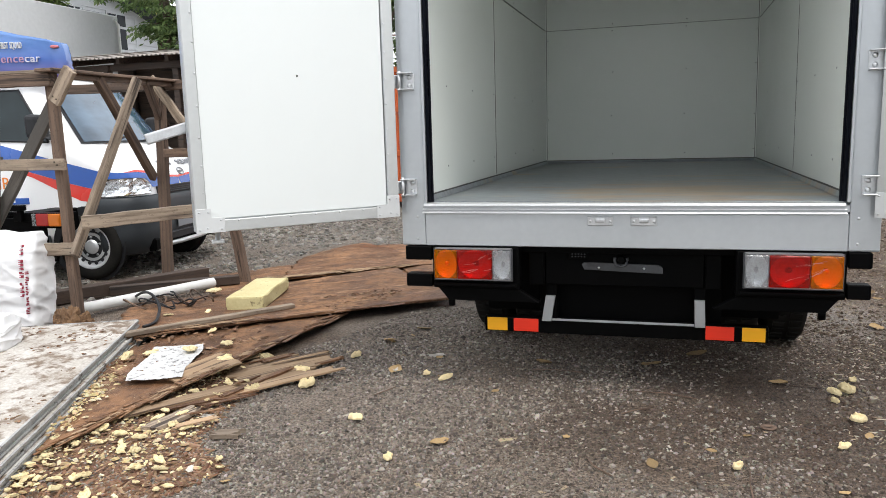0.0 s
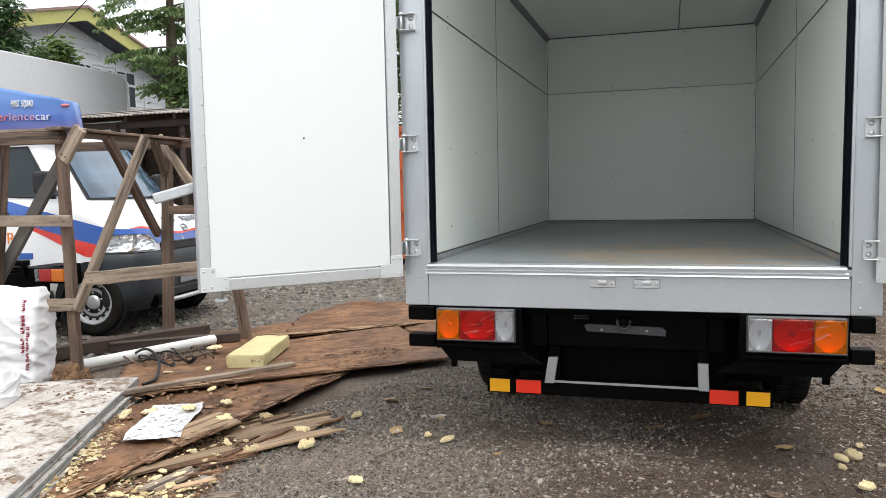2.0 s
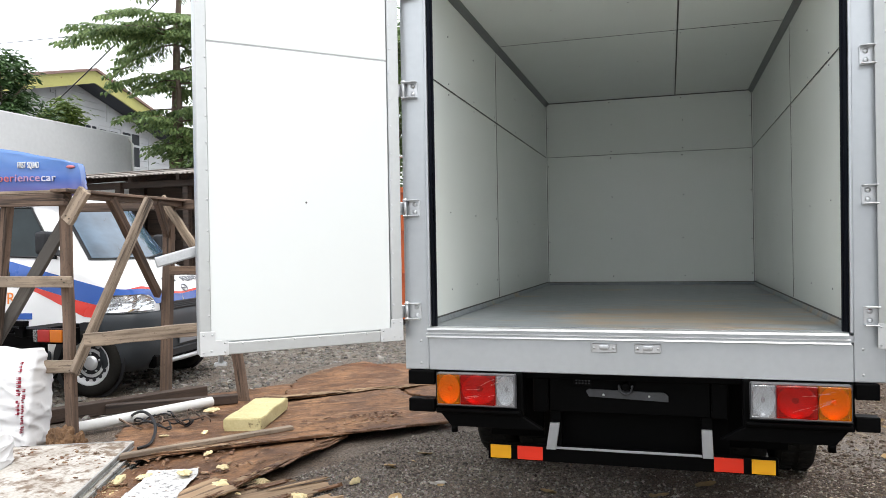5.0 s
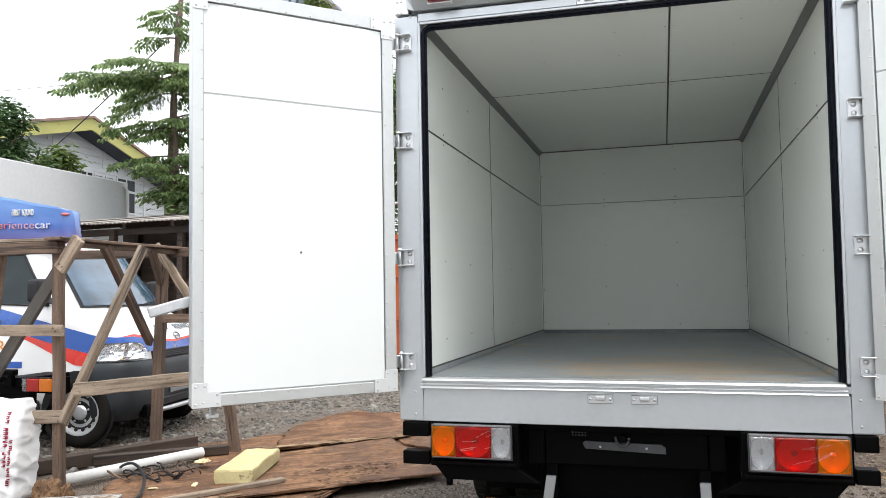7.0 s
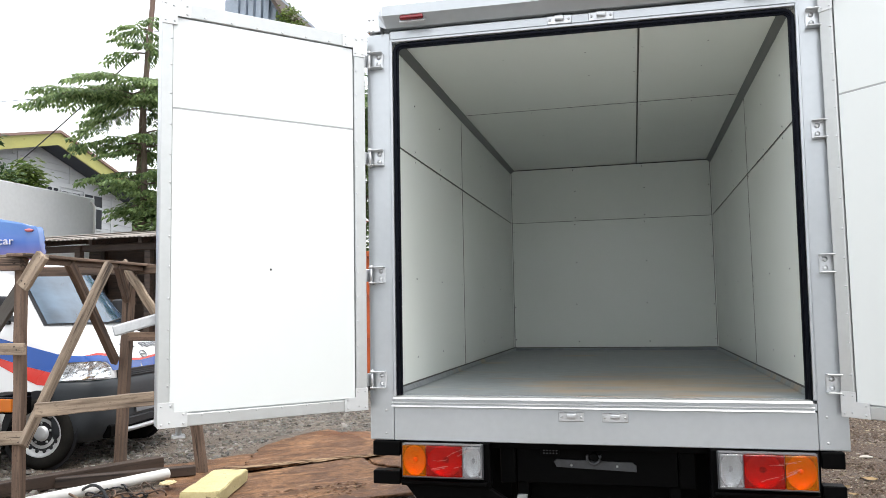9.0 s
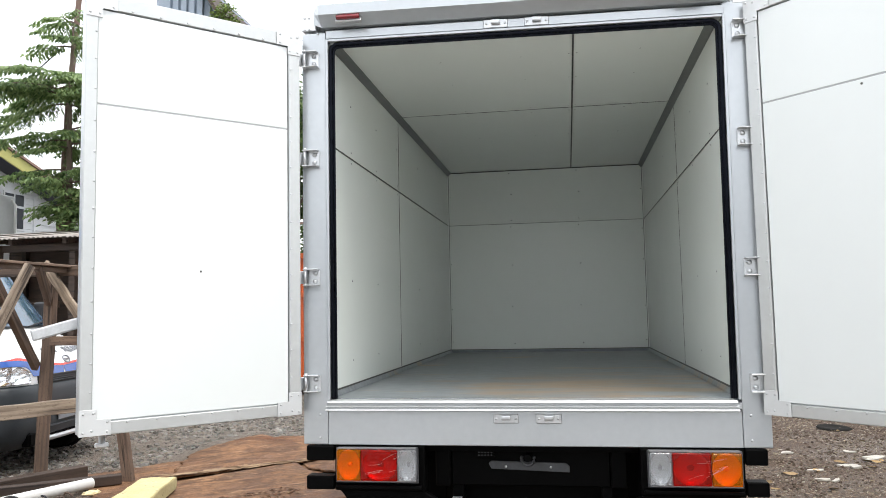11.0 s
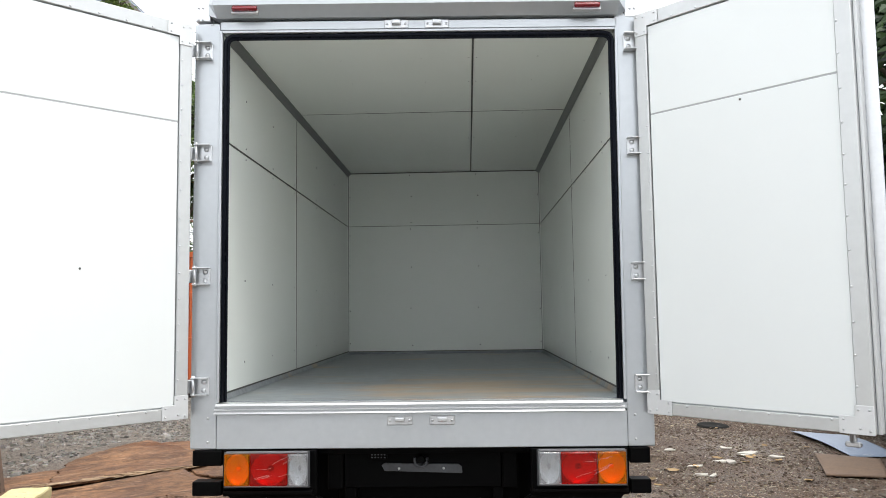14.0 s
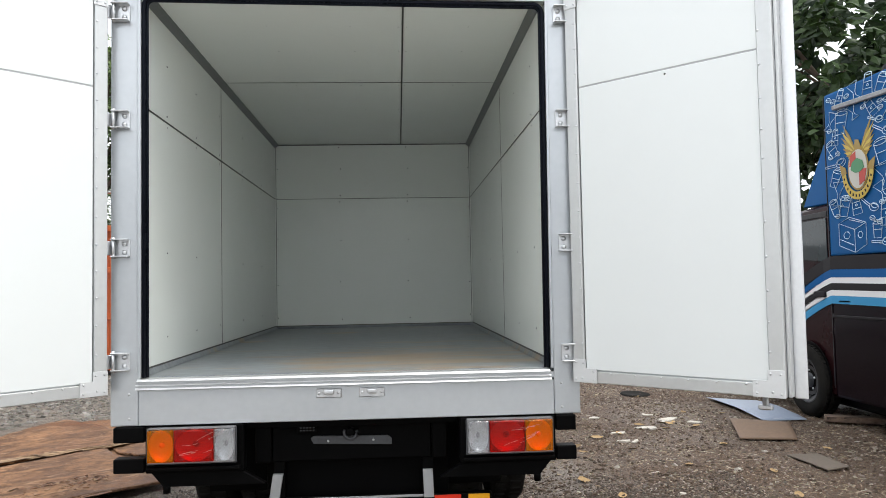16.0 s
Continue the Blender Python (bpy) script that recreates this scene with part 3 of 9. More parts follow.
def build_house():
    house = thing("house", "white weatherboard house with yellow fascia under a rusty roof", "house", pose(-17.0, 17.0, 0))
    # local: gable wall in the plane x = 0, y along the wall
    ap = (-1.53, 6.76)
    bm = bm_new()
    outline = [(-4.9, 0), (5.2, 0), (5.2, 4.70), (ap[0], 6.75), (-4.9, 5.80)]
    a = [bm.verts.new((-0.3, y, z)) for y, z in outline]
    b = [bm.verts.new((0.0, y, z)) for y, z in outline]
    fs = [bm.faces.new(a[::-1]), bm.faces.new(b)] + [bm.faces.new((a[i], a[(i + 1) % 5], b[(i + 1) % 5], b[i])) for i in range(5)]
    bmesh.ops.recalc_face_normals(bm, faces=fs)
    wall = part("wall", bm, WHITE_BOARD, house)
    z = 2.2
    bm = bm_new()
    while z < 6.3:
        top = min(z + 0.19, 6.4)
        def span(h):
            lo = -4.85 if h < 5.46 else -4.85 + (h - 5.46) / (6.50 - 5.46) * (ap[0] + 4.85)
            hi = 5.15 if h < 4.40 else 5.15 - (h - 4.40) / (6.50 - 4.40) * (5.15 - ap[0])
            return lo, hi
        lo, hi = span(top)
        if hi - lo > 0.3:
            add_prism(bm, [(0.004, z), (0.034, z), (0.014, top - 0.012), (0.004, top - 0.012)], lo, hi)
        z += 0.2
    tagged(part("weatherboard", bm, WHITE_BOARD, wall), kind="stuff")
    for y0, z0, z1 in ((-2.29, 5.47, 6.10), (-0.21, 5.47, 6.12), (1.79, 2.2, 5.28), (3.1, 2.2, 5.0)):
        part("batten", box(0.02, 0.052, y0 - 0.05, y0 + 0.05, z0, z1, 0.004), WHITE_BOARD, wall)
    part("batten", box(0.036, 0.06, -4.6, 3.0, 5.31, 5.46, 0.004), WHITE_BOARD, wall)
    for y0, y1 in ((-0.62, -0.27), (-0.13, 0.24)):
        panel = part("panel", box(0.036, 0.055, y0, y1, 4.3, 5.26, 0.004), WHITE_BOARD, wall)
        for a, b, c, d in ((y0 + 0.04, y0 + 0.06, 4.36, 5.20), (y1 - 0.06, y1 - 0.04, 4.36, 5.20), (y0 + 0.06, y1 - 0.06, 5.18, 5.20)):
            part("panel_joint", box(0.0555, 0.0575, a, b, c, d), SOFFIT, panel)
    for (y0, y1, z0, z1) in ((0.43, 1.24, 4.14, 5.26), (-1.64, -1.24, 4.6, 5.26), (-1.19, -0.76, 4.6, 5.26)):
        win = part("window", box(0.036, 0.07, y0 - 0.06, y1 + 0.06, z0 - 0.05, z1 + 0.05, 0.006), WHITE_BOARD, house)
        k = 2 if z1 - z0 > 0.5 else 1
        for i in range(k):
            za, zb = (z0, 4.87)[i] + 0.02, ((4.83, z1) if k == 2 else (z1,))[i] - 0.02
            for ya, yb in ((y0, (y0 + y1) / 2 - 0.03), ((y0 + y1) / 2 + 0.03, y1)):
                part("pane", box(0.071, 0.076, ya, yb, za, zb), DARK_GLASS, win)
    # fascia boards and roof slopes
    for (p, q) in (((-5.6, 5.67), ap), (ap, (6.0, 4.49))):
        d = Vector((0.75, 0, 0))
        A, B = Vector((0.75, p[0], p[1])), Vector((0.75, q[0], q[1]))
        o = bm_new()
        vs = [o.verts.new(v) for v in (A, B, B - Vector((0, 0, 0.36)), A - Vector((0, 0, 0.36)))]
        ws = [o.verts.new(v.co - Vector((0.05, 0, 0))) for v in vs]
        fs = [o.faces.new(vs), o.faces.new(ws[::-1])] + [o.faces.new((vs[i], ws[i], ws[(i + 1) % 4], vs[(i + 1) % 4])) for i in range(4)]
        bmesh.ops.recalc_face_normals(o, faces=fs)
        part("fascia", o, YELLOW_FASCIA, house, "yellow painted fascia board with rust stains")
        o = bm_new()
        up = Vector((0, 0, 0.08))
        back = Vector((-9, 0, 0))
        A2, B2 = A + Vector((0.06, 0, 0.004)), B + Vector((0.06, 0, 0.004))
        vs = [o.verts.new(v) for v in (A2, B2, B2 + back, A2 + back)]
        ws = [o.verts.new(v.co + up) for v in vs]
        fs = [o.faces.new(vs), o.faces.new(ws[::-1])] + [o.faces.new((vs[i], ws[i], ws[(i + 1) % 4], vs[(i + 1) % 4])) for i in range(4)]
        bmesh.ops.recalc_face_normals(o, faces=fs)
        part("roof", o, ROOF_RUST, house, "rusty sheet roof")
        o = bm_new()
        drop = Vector((0, 0, -0.325))
        A3, B3 = A + drop, B + drop
        vs = [o.verts.new(v) for v in (A3 + Vector((-0.052, 0, 0)), B3 + Vector((-0.052, 0, 0)), B3 + Vector((-0.72, 0, 0)), A3 + Vector((-0.72, 0, 0)))]
        ws = [o.verts.new(v.co + Vector((0, 0, -0.02))) for v in vs]
        fs = [o.faces.new(vs), o.faces.new(ws[::-1])] + [o.faces.new((vs[i], ws[i], ws[(i + 1) % 4], vs[(i + 1) % 4])) for i in range(4)]
        bmesh.ops.recalc_face_normals(o, faces=fs)
        part("soffit", o, SOFFIT, house, "boarded soffit with the eaves shade in its colour")


def corrugated(x0, x1, y0, y1, za, zb, pitch=0.076, amp=0.012):
    """A wavy sheet: ridges run along y, falling from zb at y1 to za at y0."""
    bm = bm_new()
    nx = int((x1 - x0) / (pitch / 6))
    rows = []
    for y, z in ((y0, za), (y1, zb)):
        for dz in (0, -0.004):
            rows.append([bm.verts.new((x0 + (x1 - x0) * i / nx, y, z + dz + amp * math.sin(2 * math.pi * (x1 - x0) * i / nx / pitch))) for i in range(nx + 1)])
    for a, b in ((rows[0], rows[2]), (rows[3], rows[1]), (rows[1], rows[0]), (rows[2], rows[3])):
        for i in range(nx):
            f = bm.faces.new((a[i], a[i + 1], b[i + 1], b[i]))
            f.smooth = True
    return bm


def build_shed():
    shed = thing("open_shed", "dark timber shed with a weathered corrugated roof", "shed", pose(0, 0, 0))
    rnd = random.Random(11)
    for x, y, z in ((-10.0, 6.6, 2.42), (-8.0, 6.5, 2.36), (-6.85, 6.6, 2.40), (-5.3, 6.5, 2.4), (-10.0, 9.6, 2.74), (-5.3, 9.6, 2.74)):
        part("post", box(x - 0.05, x + 0.05, y - 0.05, y + 0.05, 0, z, 0.006), DARK_WOOD, shed)
    part("beam", box(-10.4, -4.9, 6.50, 6.56, 2.27, 2.37, 0.006), DARK_WOOD, shed)
    part("beam", box(-10.4, -4.9, 9.55, 9.63, 2.72, 2.80, 0.006), DARK_WOOD, shed)
    for x in np.arange(-10.2, -4.9, 0.85):
        bm = bm_new()
        add_beam(bm, (x, 6.3, 2.39), (x, 9.8, 2.87), 0.06, 0.08)
        part("rafter", bm, DARK_WOOD, shed)
    x = -10.6
    while x < -4.9:
        w = 0.86
        dz = rnd.uniform(-0.012, 0.02)
        o = rnd.uniform(-0.12, 0.08)
        part("roof_sheet", corrugated(x, x + w, 6.15 + o, 10.0, 2.43 + dz, 2.97 + dz), CORRUGATED, shed)
        x += w - 0.07
    part("back_board", box(-10.4, -4.9, 9.66, 9.72, 0, 2.75, 0.004), DARK_WOOD, shed, "dark plank back wall")
    for x in np.arange(-9.8, -5.2, 1.1):
        bm = bm_new()
        add_beam(bm, (x, 7.5, 1.5), (x + 0.9, 7.6, 1.52), 0.05, 0.10)
        part("stored_plank", bm, OLD_WOOD, shed)
    for x in (-6.55, -6.0):
        bm = bm_new()
        add_beam(bm, (x, 6.7, 0), (x + 0.12, 6.75, 2.3), 0.07, 0.09)
        part("prop", bm, OLD_WOOD, shed)


def build_orange():
    g = thing("orange_container", "orange painted steel container with ribbed side", "container", pose(-3.9, 8.4, 0))
    body = part("body", box(-1.1, 0.95, 0.0, 1.6, 0.16, 2.26, 0.01), ORANGE, g)
    for x in np.arange(-1.02, 0.9, 0.16):
        part("rib", box(x, x + 0.07, -0.03, 0.0, 0.22, 2.2, 0.008), ORANGE, body)
    for z in (0.10, 0.85, 1.55, 2.18):
        part("rail", box(-1.12, 0.97, -0.045, -0.004, z, z + 0.09, 0.006), ORANGE, g)
    for x in (-1.05, 0.85):
        for y in (0.08, 1.5):
            part("foot", box(x - 0.06, x + 0.06, y - 0.06, y + 0.06, 0, 0.16, 0.006), ORANGE, g)


def build_far_roof():
    """The gable of a distant house: blue grey ribs under a dark roof edge that falls to one side."""
    h = thing("far_house", "distant house with blue grey ribbed gable above the trees", "house", pose(-10.0, 15.6, 0))
    part("wall", box(-0.9, 0.72, 0.06, 3.0, 0, 10.3, 0.02), BLUE_GREY, h)
    for k in range(5):
        x = -0.62 + 0.24 * k
        part("rib", prism([(x, 8.2), (x + 0.16, 8.2), (x + 0.22, 10.25), (x + 0.06, 10.25)], -0.06, 0.06, 0.006), BLUE_GREY, h)
    bm = bm_new()
    add_beam(bm, (-0.95, -0.3, 10.30), (0.66, -0.3, 10.20), 0.16, 0.14, 0.01)
    part("eaves_board", bm, DARK_WOOD, h)
    for y in (-0.30, -0.10):
        bm = bm_new()
        add_beam(bm, (0.52, y, 10.36), (1.06, y, 9.5), 0.07, 0.10, 0.008)
        part("barge_board", bm, RAIL_BLUE, h, "dark blue grey barge board")
    slope = prism([(0.60, 10.42), (1.18, 9.48), (1.10, 9.44), (0.54, 10.34)], -0.5, 3.0, 0)
    part("roof", slope, DARK_WOOD, h)


build_boundary()
build_house()
build_shed()
build_orange()
build_far_roof()


# ---- the box truck ----
def build_truck():
    truck = thing("box_truck", "silver box truck with white lined cargo box, both rear doors open", "truck", pose(0, 0, 0))
    X0, X1, L = -1.0, 1.01, 3.78
    IX0, IX1, IY1, IZ0, IZ1 = -0.90, 0.912, 3.69, 0.925, 2.60
    # outer shell: sides, front, roof and floor of the box
    bm = bm_new()
    add_box(bm, X0, IX0 - 0.006, 0.05, L, 0.72, 2.66, 0.004)
    add_box(bm, IX1 + 0.006, X1, 0.05, L, 0.72, 2.66, 0.004)
    add_box(bm, IX0 - 0.004, IX1 + 0.004, IY1 + 0.006, L, 0.72, 2.66)
    add_box(bm, IX0 - 0.004, IX1 + 0.004, 0.05, IY1 + 0.004, IZ1 + 0.006, 2.66)
    add_box(bm, IX0 - 0.004, IX1 + 0.004, 0.05, IY1 + 0.004, 0.72, 0.884)
    cargo = part("cargo_box", bm, SILVER, truck, "silver painted steel cargo box")
    # inner lining in sheets, with a groove between them
    g = 0.004
    FZ = 0.901
    jy, jz, jx, t = 1.55, 2.085, 0.265, 0.012
    for ya, yb in ((0.06, jy), (jy, IY1)):
        for za, zb in ((IZ0, jz), (jz, IZ1)):
            part("wall_panel", box(IX0 - 0.004, IX0 + t, ya + g, yb - g, za + g, zb - g, 0.002), LINING, cargo, "glossy white lining sheet")
            part("wall_panel", box(IX1 - t, IX1 + 0.004, ya + g, yb - g, za + g, zb - g, 0.002), LINING, cargo, "glossy white lining sheet")
    for za, zb in ((IZ0, jz), (jz, IZ1)):
        part("wall_panel", box(IX0 + t + g, IX1 - t - g, IY1 - t, IY1 + 0.004, za + 0.002, zb - 0.002, 0.0015), LINING, cargo, "glossy white lining sheet")
    for ya, yb in ((0.06, jy), (jy, IY1 - t)):
        for xa, xb in ((IX0 + t, jx), (jx, IX1 - t)):
            part("ceiling_panel", box(xa + g, xb - g, ya + g, yb - g, IZ1 - t, IZ1 + 0.004, 0.002), LINING, cargo, "white ceiling sheet")
    part("joint_backing", box(IX0 - 0.005, IX1 + 0.005, 0.06, IY1 + 0.005, IZ1 + 0.0045, IZ1 + 0.0058), JOINT, cargo)
    part("joint_backing", box(IX0 - 0.0058, IX0 - 0.0045, 0.06, IY1 + 0.004, IZ0, IZ1 + 0.004), JOINT, cargo)
    part("joint_backing", box(IX1 + 0.0045, IX1 + 0.0058, 0.06, IY1 + 0.004, IZ0, IZ1 + 0.004), JOINT, cargo)
    part("joint_backing", box(IX0, IX1, IY1 + 0.0045, IY1 + 0.0058, IZ0, IZ1), JOINT, cargo)
    part("floor_panel", box(IX0 + t, IX1 - t, 0.05, IY1 - t, 0.8855, FZ), FLOOR_STEEL, cargo, "worn grey painted steel floor")
    # slanting corner trims under the ceiling, thin upright ones in the front corners
    c = 0.033
    for x, s in ((IX0 + t, 1), (IX1 - t, -1)):
        part("corner_trim", prism([(x, IZ1 - t), (x + s * c, IZ1 - t), (x + s * c, IZ1 - t - 0.004), (x + s * 0.004, IZ1 - t - c), (x, IZ1 - t - c)], 0.06, IY1 - t, 0), STEEL_TRIM, cargo, "grey folded steel corner trim")
        part("corner_trim", box(x - 0.004 if s < 0 else x, x if s < 0 else x + 0.004, IY1 - t - 0.03, IY1 - t, IZ0, IZ1 - t - c), LINING, cargo)
        part("floor_joint", box(min(x, x + s * 0.005), max(x, x + s * 0.005), 0.06, IY1 - t, IZ0 + 0.001, IZ0 + 0.008), JOINT, cargo)
        rim = [(x - s * 0.01, FZ + 0.0015), (x + s * 0.015, FZ + 0.0015), (x + s * 0.005, IZ0 + 0.0005), (x - s * 0.01, IZ0 + 0.0005)]
        part("floor_rim", prism(rim, 0.06, IY1 - t, 0), FLOOR_STEEL, cargo, "upturned edge of the steel floor")
    part("floor_joint", box(IX0 + t, IX1 - t, IY1 - t - 0.004, IY1 - t, IZ0 - 0.001, IZ0 + 0.005), JOINT, cargo)
    part("floor_rim", box(IX0 + t + 0.006, IX1 - t - 0.006, IY1 - t - 0.02, IY1 - t + 0.004, FZ + 0.001, IZ0 - 0.0015), FLOOR_STEEL, cargo)
    # sealant lines over the joints
    def seam(x0, x1, y0, y1, z0, z1):
        part("joint_seam", box(x0, x1, y0, y1, z0, z1), JOINT, cargo)
    for x, s in ((IX0 + t, 1), (IX1 - t, -1)):
        lo, hi = min(x, x + s * 0.0012), max(x, x + s * 0.0012)
        seam(lo, hi, jy - 0.0035, jy + 0.0035, IZ0 + 0.01, IZ1 - t - c)
        seam(lo, hi, 0.07, IY1 - t, jz - 0.0035, jz + 0.0035)
        seam(min(x, x + s * 0.007), max(x, x + s * 0.007), IY1 - t - 0.0012, IY1 - t, IZ0 + 0.008, IZ1 - t - c)
    seam(IX0 + t + c, IX1 - t - c, jy - 0.003, jy + 0.003, IZ1 - t - 0.0012, IZ1 - t)
    seam(jx - 0.004, jx + 0.004, 0.07, IY1 - t, IZ1 - t - 0.0014, IZ1 - t)
    seam(IX0 + t, IX1 - t, IY1 - t - 0.0012, IY1 - t, IZ1 - t - 0.008, IZ1 - t)
    # screws in the lining
    screw = mesh("screw", lathe([(0.005, 0), (0.004, -0.003), (0.0005, -0.004)], 6, pose(0, 0, 0, 0, 0, 90)), JOINT, True)
    pale_screw = mesh("screw", lathe([(0.005, 0), (0.004, -0.003), (0.0005, -0.004)], 6, pose(0, 0, 0, 0, 0, 90)), JOINT_PALE, True)
    back_y = IY1 - t
    for x in (-0.30, 0.32):
        for z in (0.98, 1.32, 1.70, 2.055, 2.115, 2.36, 2.56):
            put_mesh("screw", screw, cargo, pose(x + 0.01 * math.sin(z * 9), back_y, z))
    for x in (IX0 + 0.03, IX1 - 0.03):
        for z in (1.0, 1.3, 1.72, 2.0, 2.36):
            put_mesh("screw", screw, cargo, pose(x, back_y, z))
    for y in (0.42, 0.95, 1.5, 2.2, 2.95):
        for z in (1.05, 1.45, 2.06, 2.115, 2.36):
            put_mesh("screw", pale_screw, cargo, pose(IX0 + t, y, z, 0, 0, 90))
            put_mesh("screw", pale_screw, cargo, pose(IX1 - t, y, z, 0, 0, -90))
    for y in (0.5, 0.9, 1.5, 1.62, 2.3):
        for x in (-0.42, 0.0, 0.245, 0.285, 0.6):
            put_mesh("screw", screw, cargo, pose(x, y, IZ1 - t, -90, 0, 0))
    # rear frame: corner posts, header, sill
    for xa, xb, nm in ((X0, -0.885, -1), (0.895, X1, 1)):
        part("corner_post", box(xa, xb, 0.0, 0.05, 0.70, 2.605, 0.006, 2), SILVER, cargo, "silver painted corner post")
    part("sill", box(-0.8845, 0.8945, 0.0, 0.05, 0.70, 0.8515, 0.003), SILVER, cargo, "silver painted rear sill")
    part("sill_trim", prism([(-0.016, 0.8872), (-0.005, 0.8965), (0.049, 0.8985), (0.049, 0.8872)], -0.877, 0.887, 0, pose(0, 0, 0, 0, 0, 90)), ALU, cargo, "bright aluminium step edge strip")
    part("sill_trim", prism([(-0.016, 0.853), (-0.0085, 0.860), (0.049, 0.860), (0.049, 0.853)], -0.8835, 0.8935, 0, pose(0, 0, 0, 0, 0, 90)), ALU, cargo, "bright aluminium step edge strip")
    part("sill_face", box(-0.8835, 0.8935, -0.006, 0.049, 0.8602, 0.8868), SILVER, cargo, "silver painted step face")
    part("sill_trim", prism([(-0.013, 0.8690), (-0.0062, 0.8745), (-0.0062, 0.8690)], -0.8825, 0.8925, 0, pose(0, 0, 0, 0, 0, 90)), ALU, cargo, "thin bright aluminium bead")
    part("header", box(-0.8845, 0.8945, 0.0, 0.05, 2.562, 2.605, 0.004), SILVER, cargo)
    # bright inner edge and black rubber seal round the opening
    bm = bm_new()
    add_box(bm, -0.8845, -0.872, -0.008, 0.04, 0.8995, 2.56, 0.002)
    add_box(bm, 0.882, 0.8945, -0.008, 0.04, 0.8995, 2.56, 0.002)
    add_box(bm, -0.872, 0.882, -0.008, 0.04, 2.548, 2.56, 0.002)
    part("edge_strip", bm, SILVER, cargo, "silver painted door edge strip")
    def seal_line(o, y, r):
        """The seal's run, set in by o from the strip."""
        x0, x1, z1 = -0.871 + o, 0.881 - o, 2.547 - o
        arc = [(x0 + r - r * math.cos(radians(a)), y, z1 - r + r * math.sin(radians(a))) for a in range(0, 91, 15)]
        arc += [(x1 - r + r * math.cos(radians(a)), y, z1 - r + r * math.sin(radians(a))) for a in range(90, -1, -15)]
        return [(x0, y, 0.902)] + arc + [(x1, y, 0.902)]
    def seal_tube(pts, r):
        bm = bm_new()
        pts = [Vector(p) for p in pts]
        rows = []
        for i, p in enumerate(pts):
            d = (pts[min(i + 1, len(pts) - 1)] - pts[max(i - 1, 0)]).normalized()
            side = Vector((d.z, 0, -d.x))
            rows.append([bm.verts.new(p + side * r * math.cos(a) + Vector((0, r * math.sin(a), 0))) for a in np.linspace(0, 2 * math.pi, 11)[:-1]])
        for p, q in zip(rows, rows[1:]):
            for i in range(10):
                f = bm.faces.new((p[i], p[(i + 1) % 10], q[(i + 1) % 10], q[i]))
                f.smooth = True
        bm.faces.new(rows[0])
        bm.faces.new(rows[-1])
        bmesh.ops.recalc_face_normals(bm, faces=bm.faces[:])
        return bm
    seal = part("door_seal", seal_tube(seal_line(0.008, 0.010, 0.035), 0.0088), SEAL, cargo, "black rubber door seal")
    part("seal_lip", seal_tube(seal_line(0.0185, 0.020, 0.028), 0.0070), SEAL, seal)
    # hood over the header, with marker lamps
    # a bright upright lip over a shaded underside, with mitred ends
    lip = [(0.06, 2.700), (-0.082, 2.696), (-0.080, 2.650), (-0.02, 2.612), (0.06, 2.612)]
    tucked = [(0.06, 2.700), (-0.012, 2.698), (-0.016, 2.680), (-0.010, 2.630), (0.06, 2.630)]
    hood = bm_new()
    rings = [[hood.verts.new((x, y, z)) for y, z in outline] for x, outline in ((-0.935, tucked), (-0.895, lip), (0.905, lip), (0.945, tucked))]
    for p, q in zip(rings, rings[1:]):
        for i in range(5):
            hood.faces.new((p[i], p[(i + 1) % 5], q[(i + 1) % 5], q[i]))
    hood.faces.new(rings[0][::-1])
    hood.faces.new(rings[-1])
    bmesh.ops.recalc_face_normals(hood, faces=hood.faces[:])
    hood_ob = part("roof_hood", hood, SILVER, cargo, "silver folded steel rain hood")
    for x in (-0.755, 0.765):
        lampm = pose(x, -0.050, 2.632, -30, 0, 0)
        part("marker_lamp", box(-0.062, 0.062, -0.012, 0.006, -0.024, 0.024, 0.005, 2, lampm), ZINC, hood_ob, "grey marker lamp housing")
        part("marker_lens", box(-0.056, 0.056, -0.030, -0.012, -0.017, 0.022, 0.006, 2, lampm), MARKER_RED, hood_ob, "dark red marker lens")
    for x0, x1 in ((X0, -0.93), (0.94, X1)):
        part("corner_gusset", box(x0, x1, -0.002, 0.05, 2.607, 2.70, 0.003), ALU, cargo, "riveted aluminium corner piece")
    part("roof_edge", box(X0 + 0.01, X1 - 0.01, 0.055, L, 2.662, 2.70, 0.01), SILVER, cargo)
    # latch keepers above and below
    for z, s in ((0.818, 1), (2.584, 1)):
        for x in (-0.083, 0.101):
            k = part("latch_keeper", box(x - 0.055, x + 0.055, -0.005, 0.001, z - 0.02, z + 0.02, 0.003), ZINC, cargo, "zinc plated latch keeper")
            part("keeper_bar", box(x - 0.02, x + 0.022, -0.024, -0.005, z - 0.005, z + 0.016, 0.006, 2), ZINC, k)
            for dx in (-0.042, 0.042):
                put_mesh("screw_head", RIVETM, k, pose(x + dx, -0.005, z))
    # rivets on the posts and gussets
    for x in (-0.922, 0.928):
        for z in (0.731, 0.834, 2.60):
            put_mesh("rivet", RIVETM, cargo, pose(x, -0.0, z))
    for x in (-0.985, -0.965, 0.965, 0.985):
        for z in (2.625, 2.68):
            put_mesh("rivet", RIVETM, cargo, pose(x, -0.002, z))

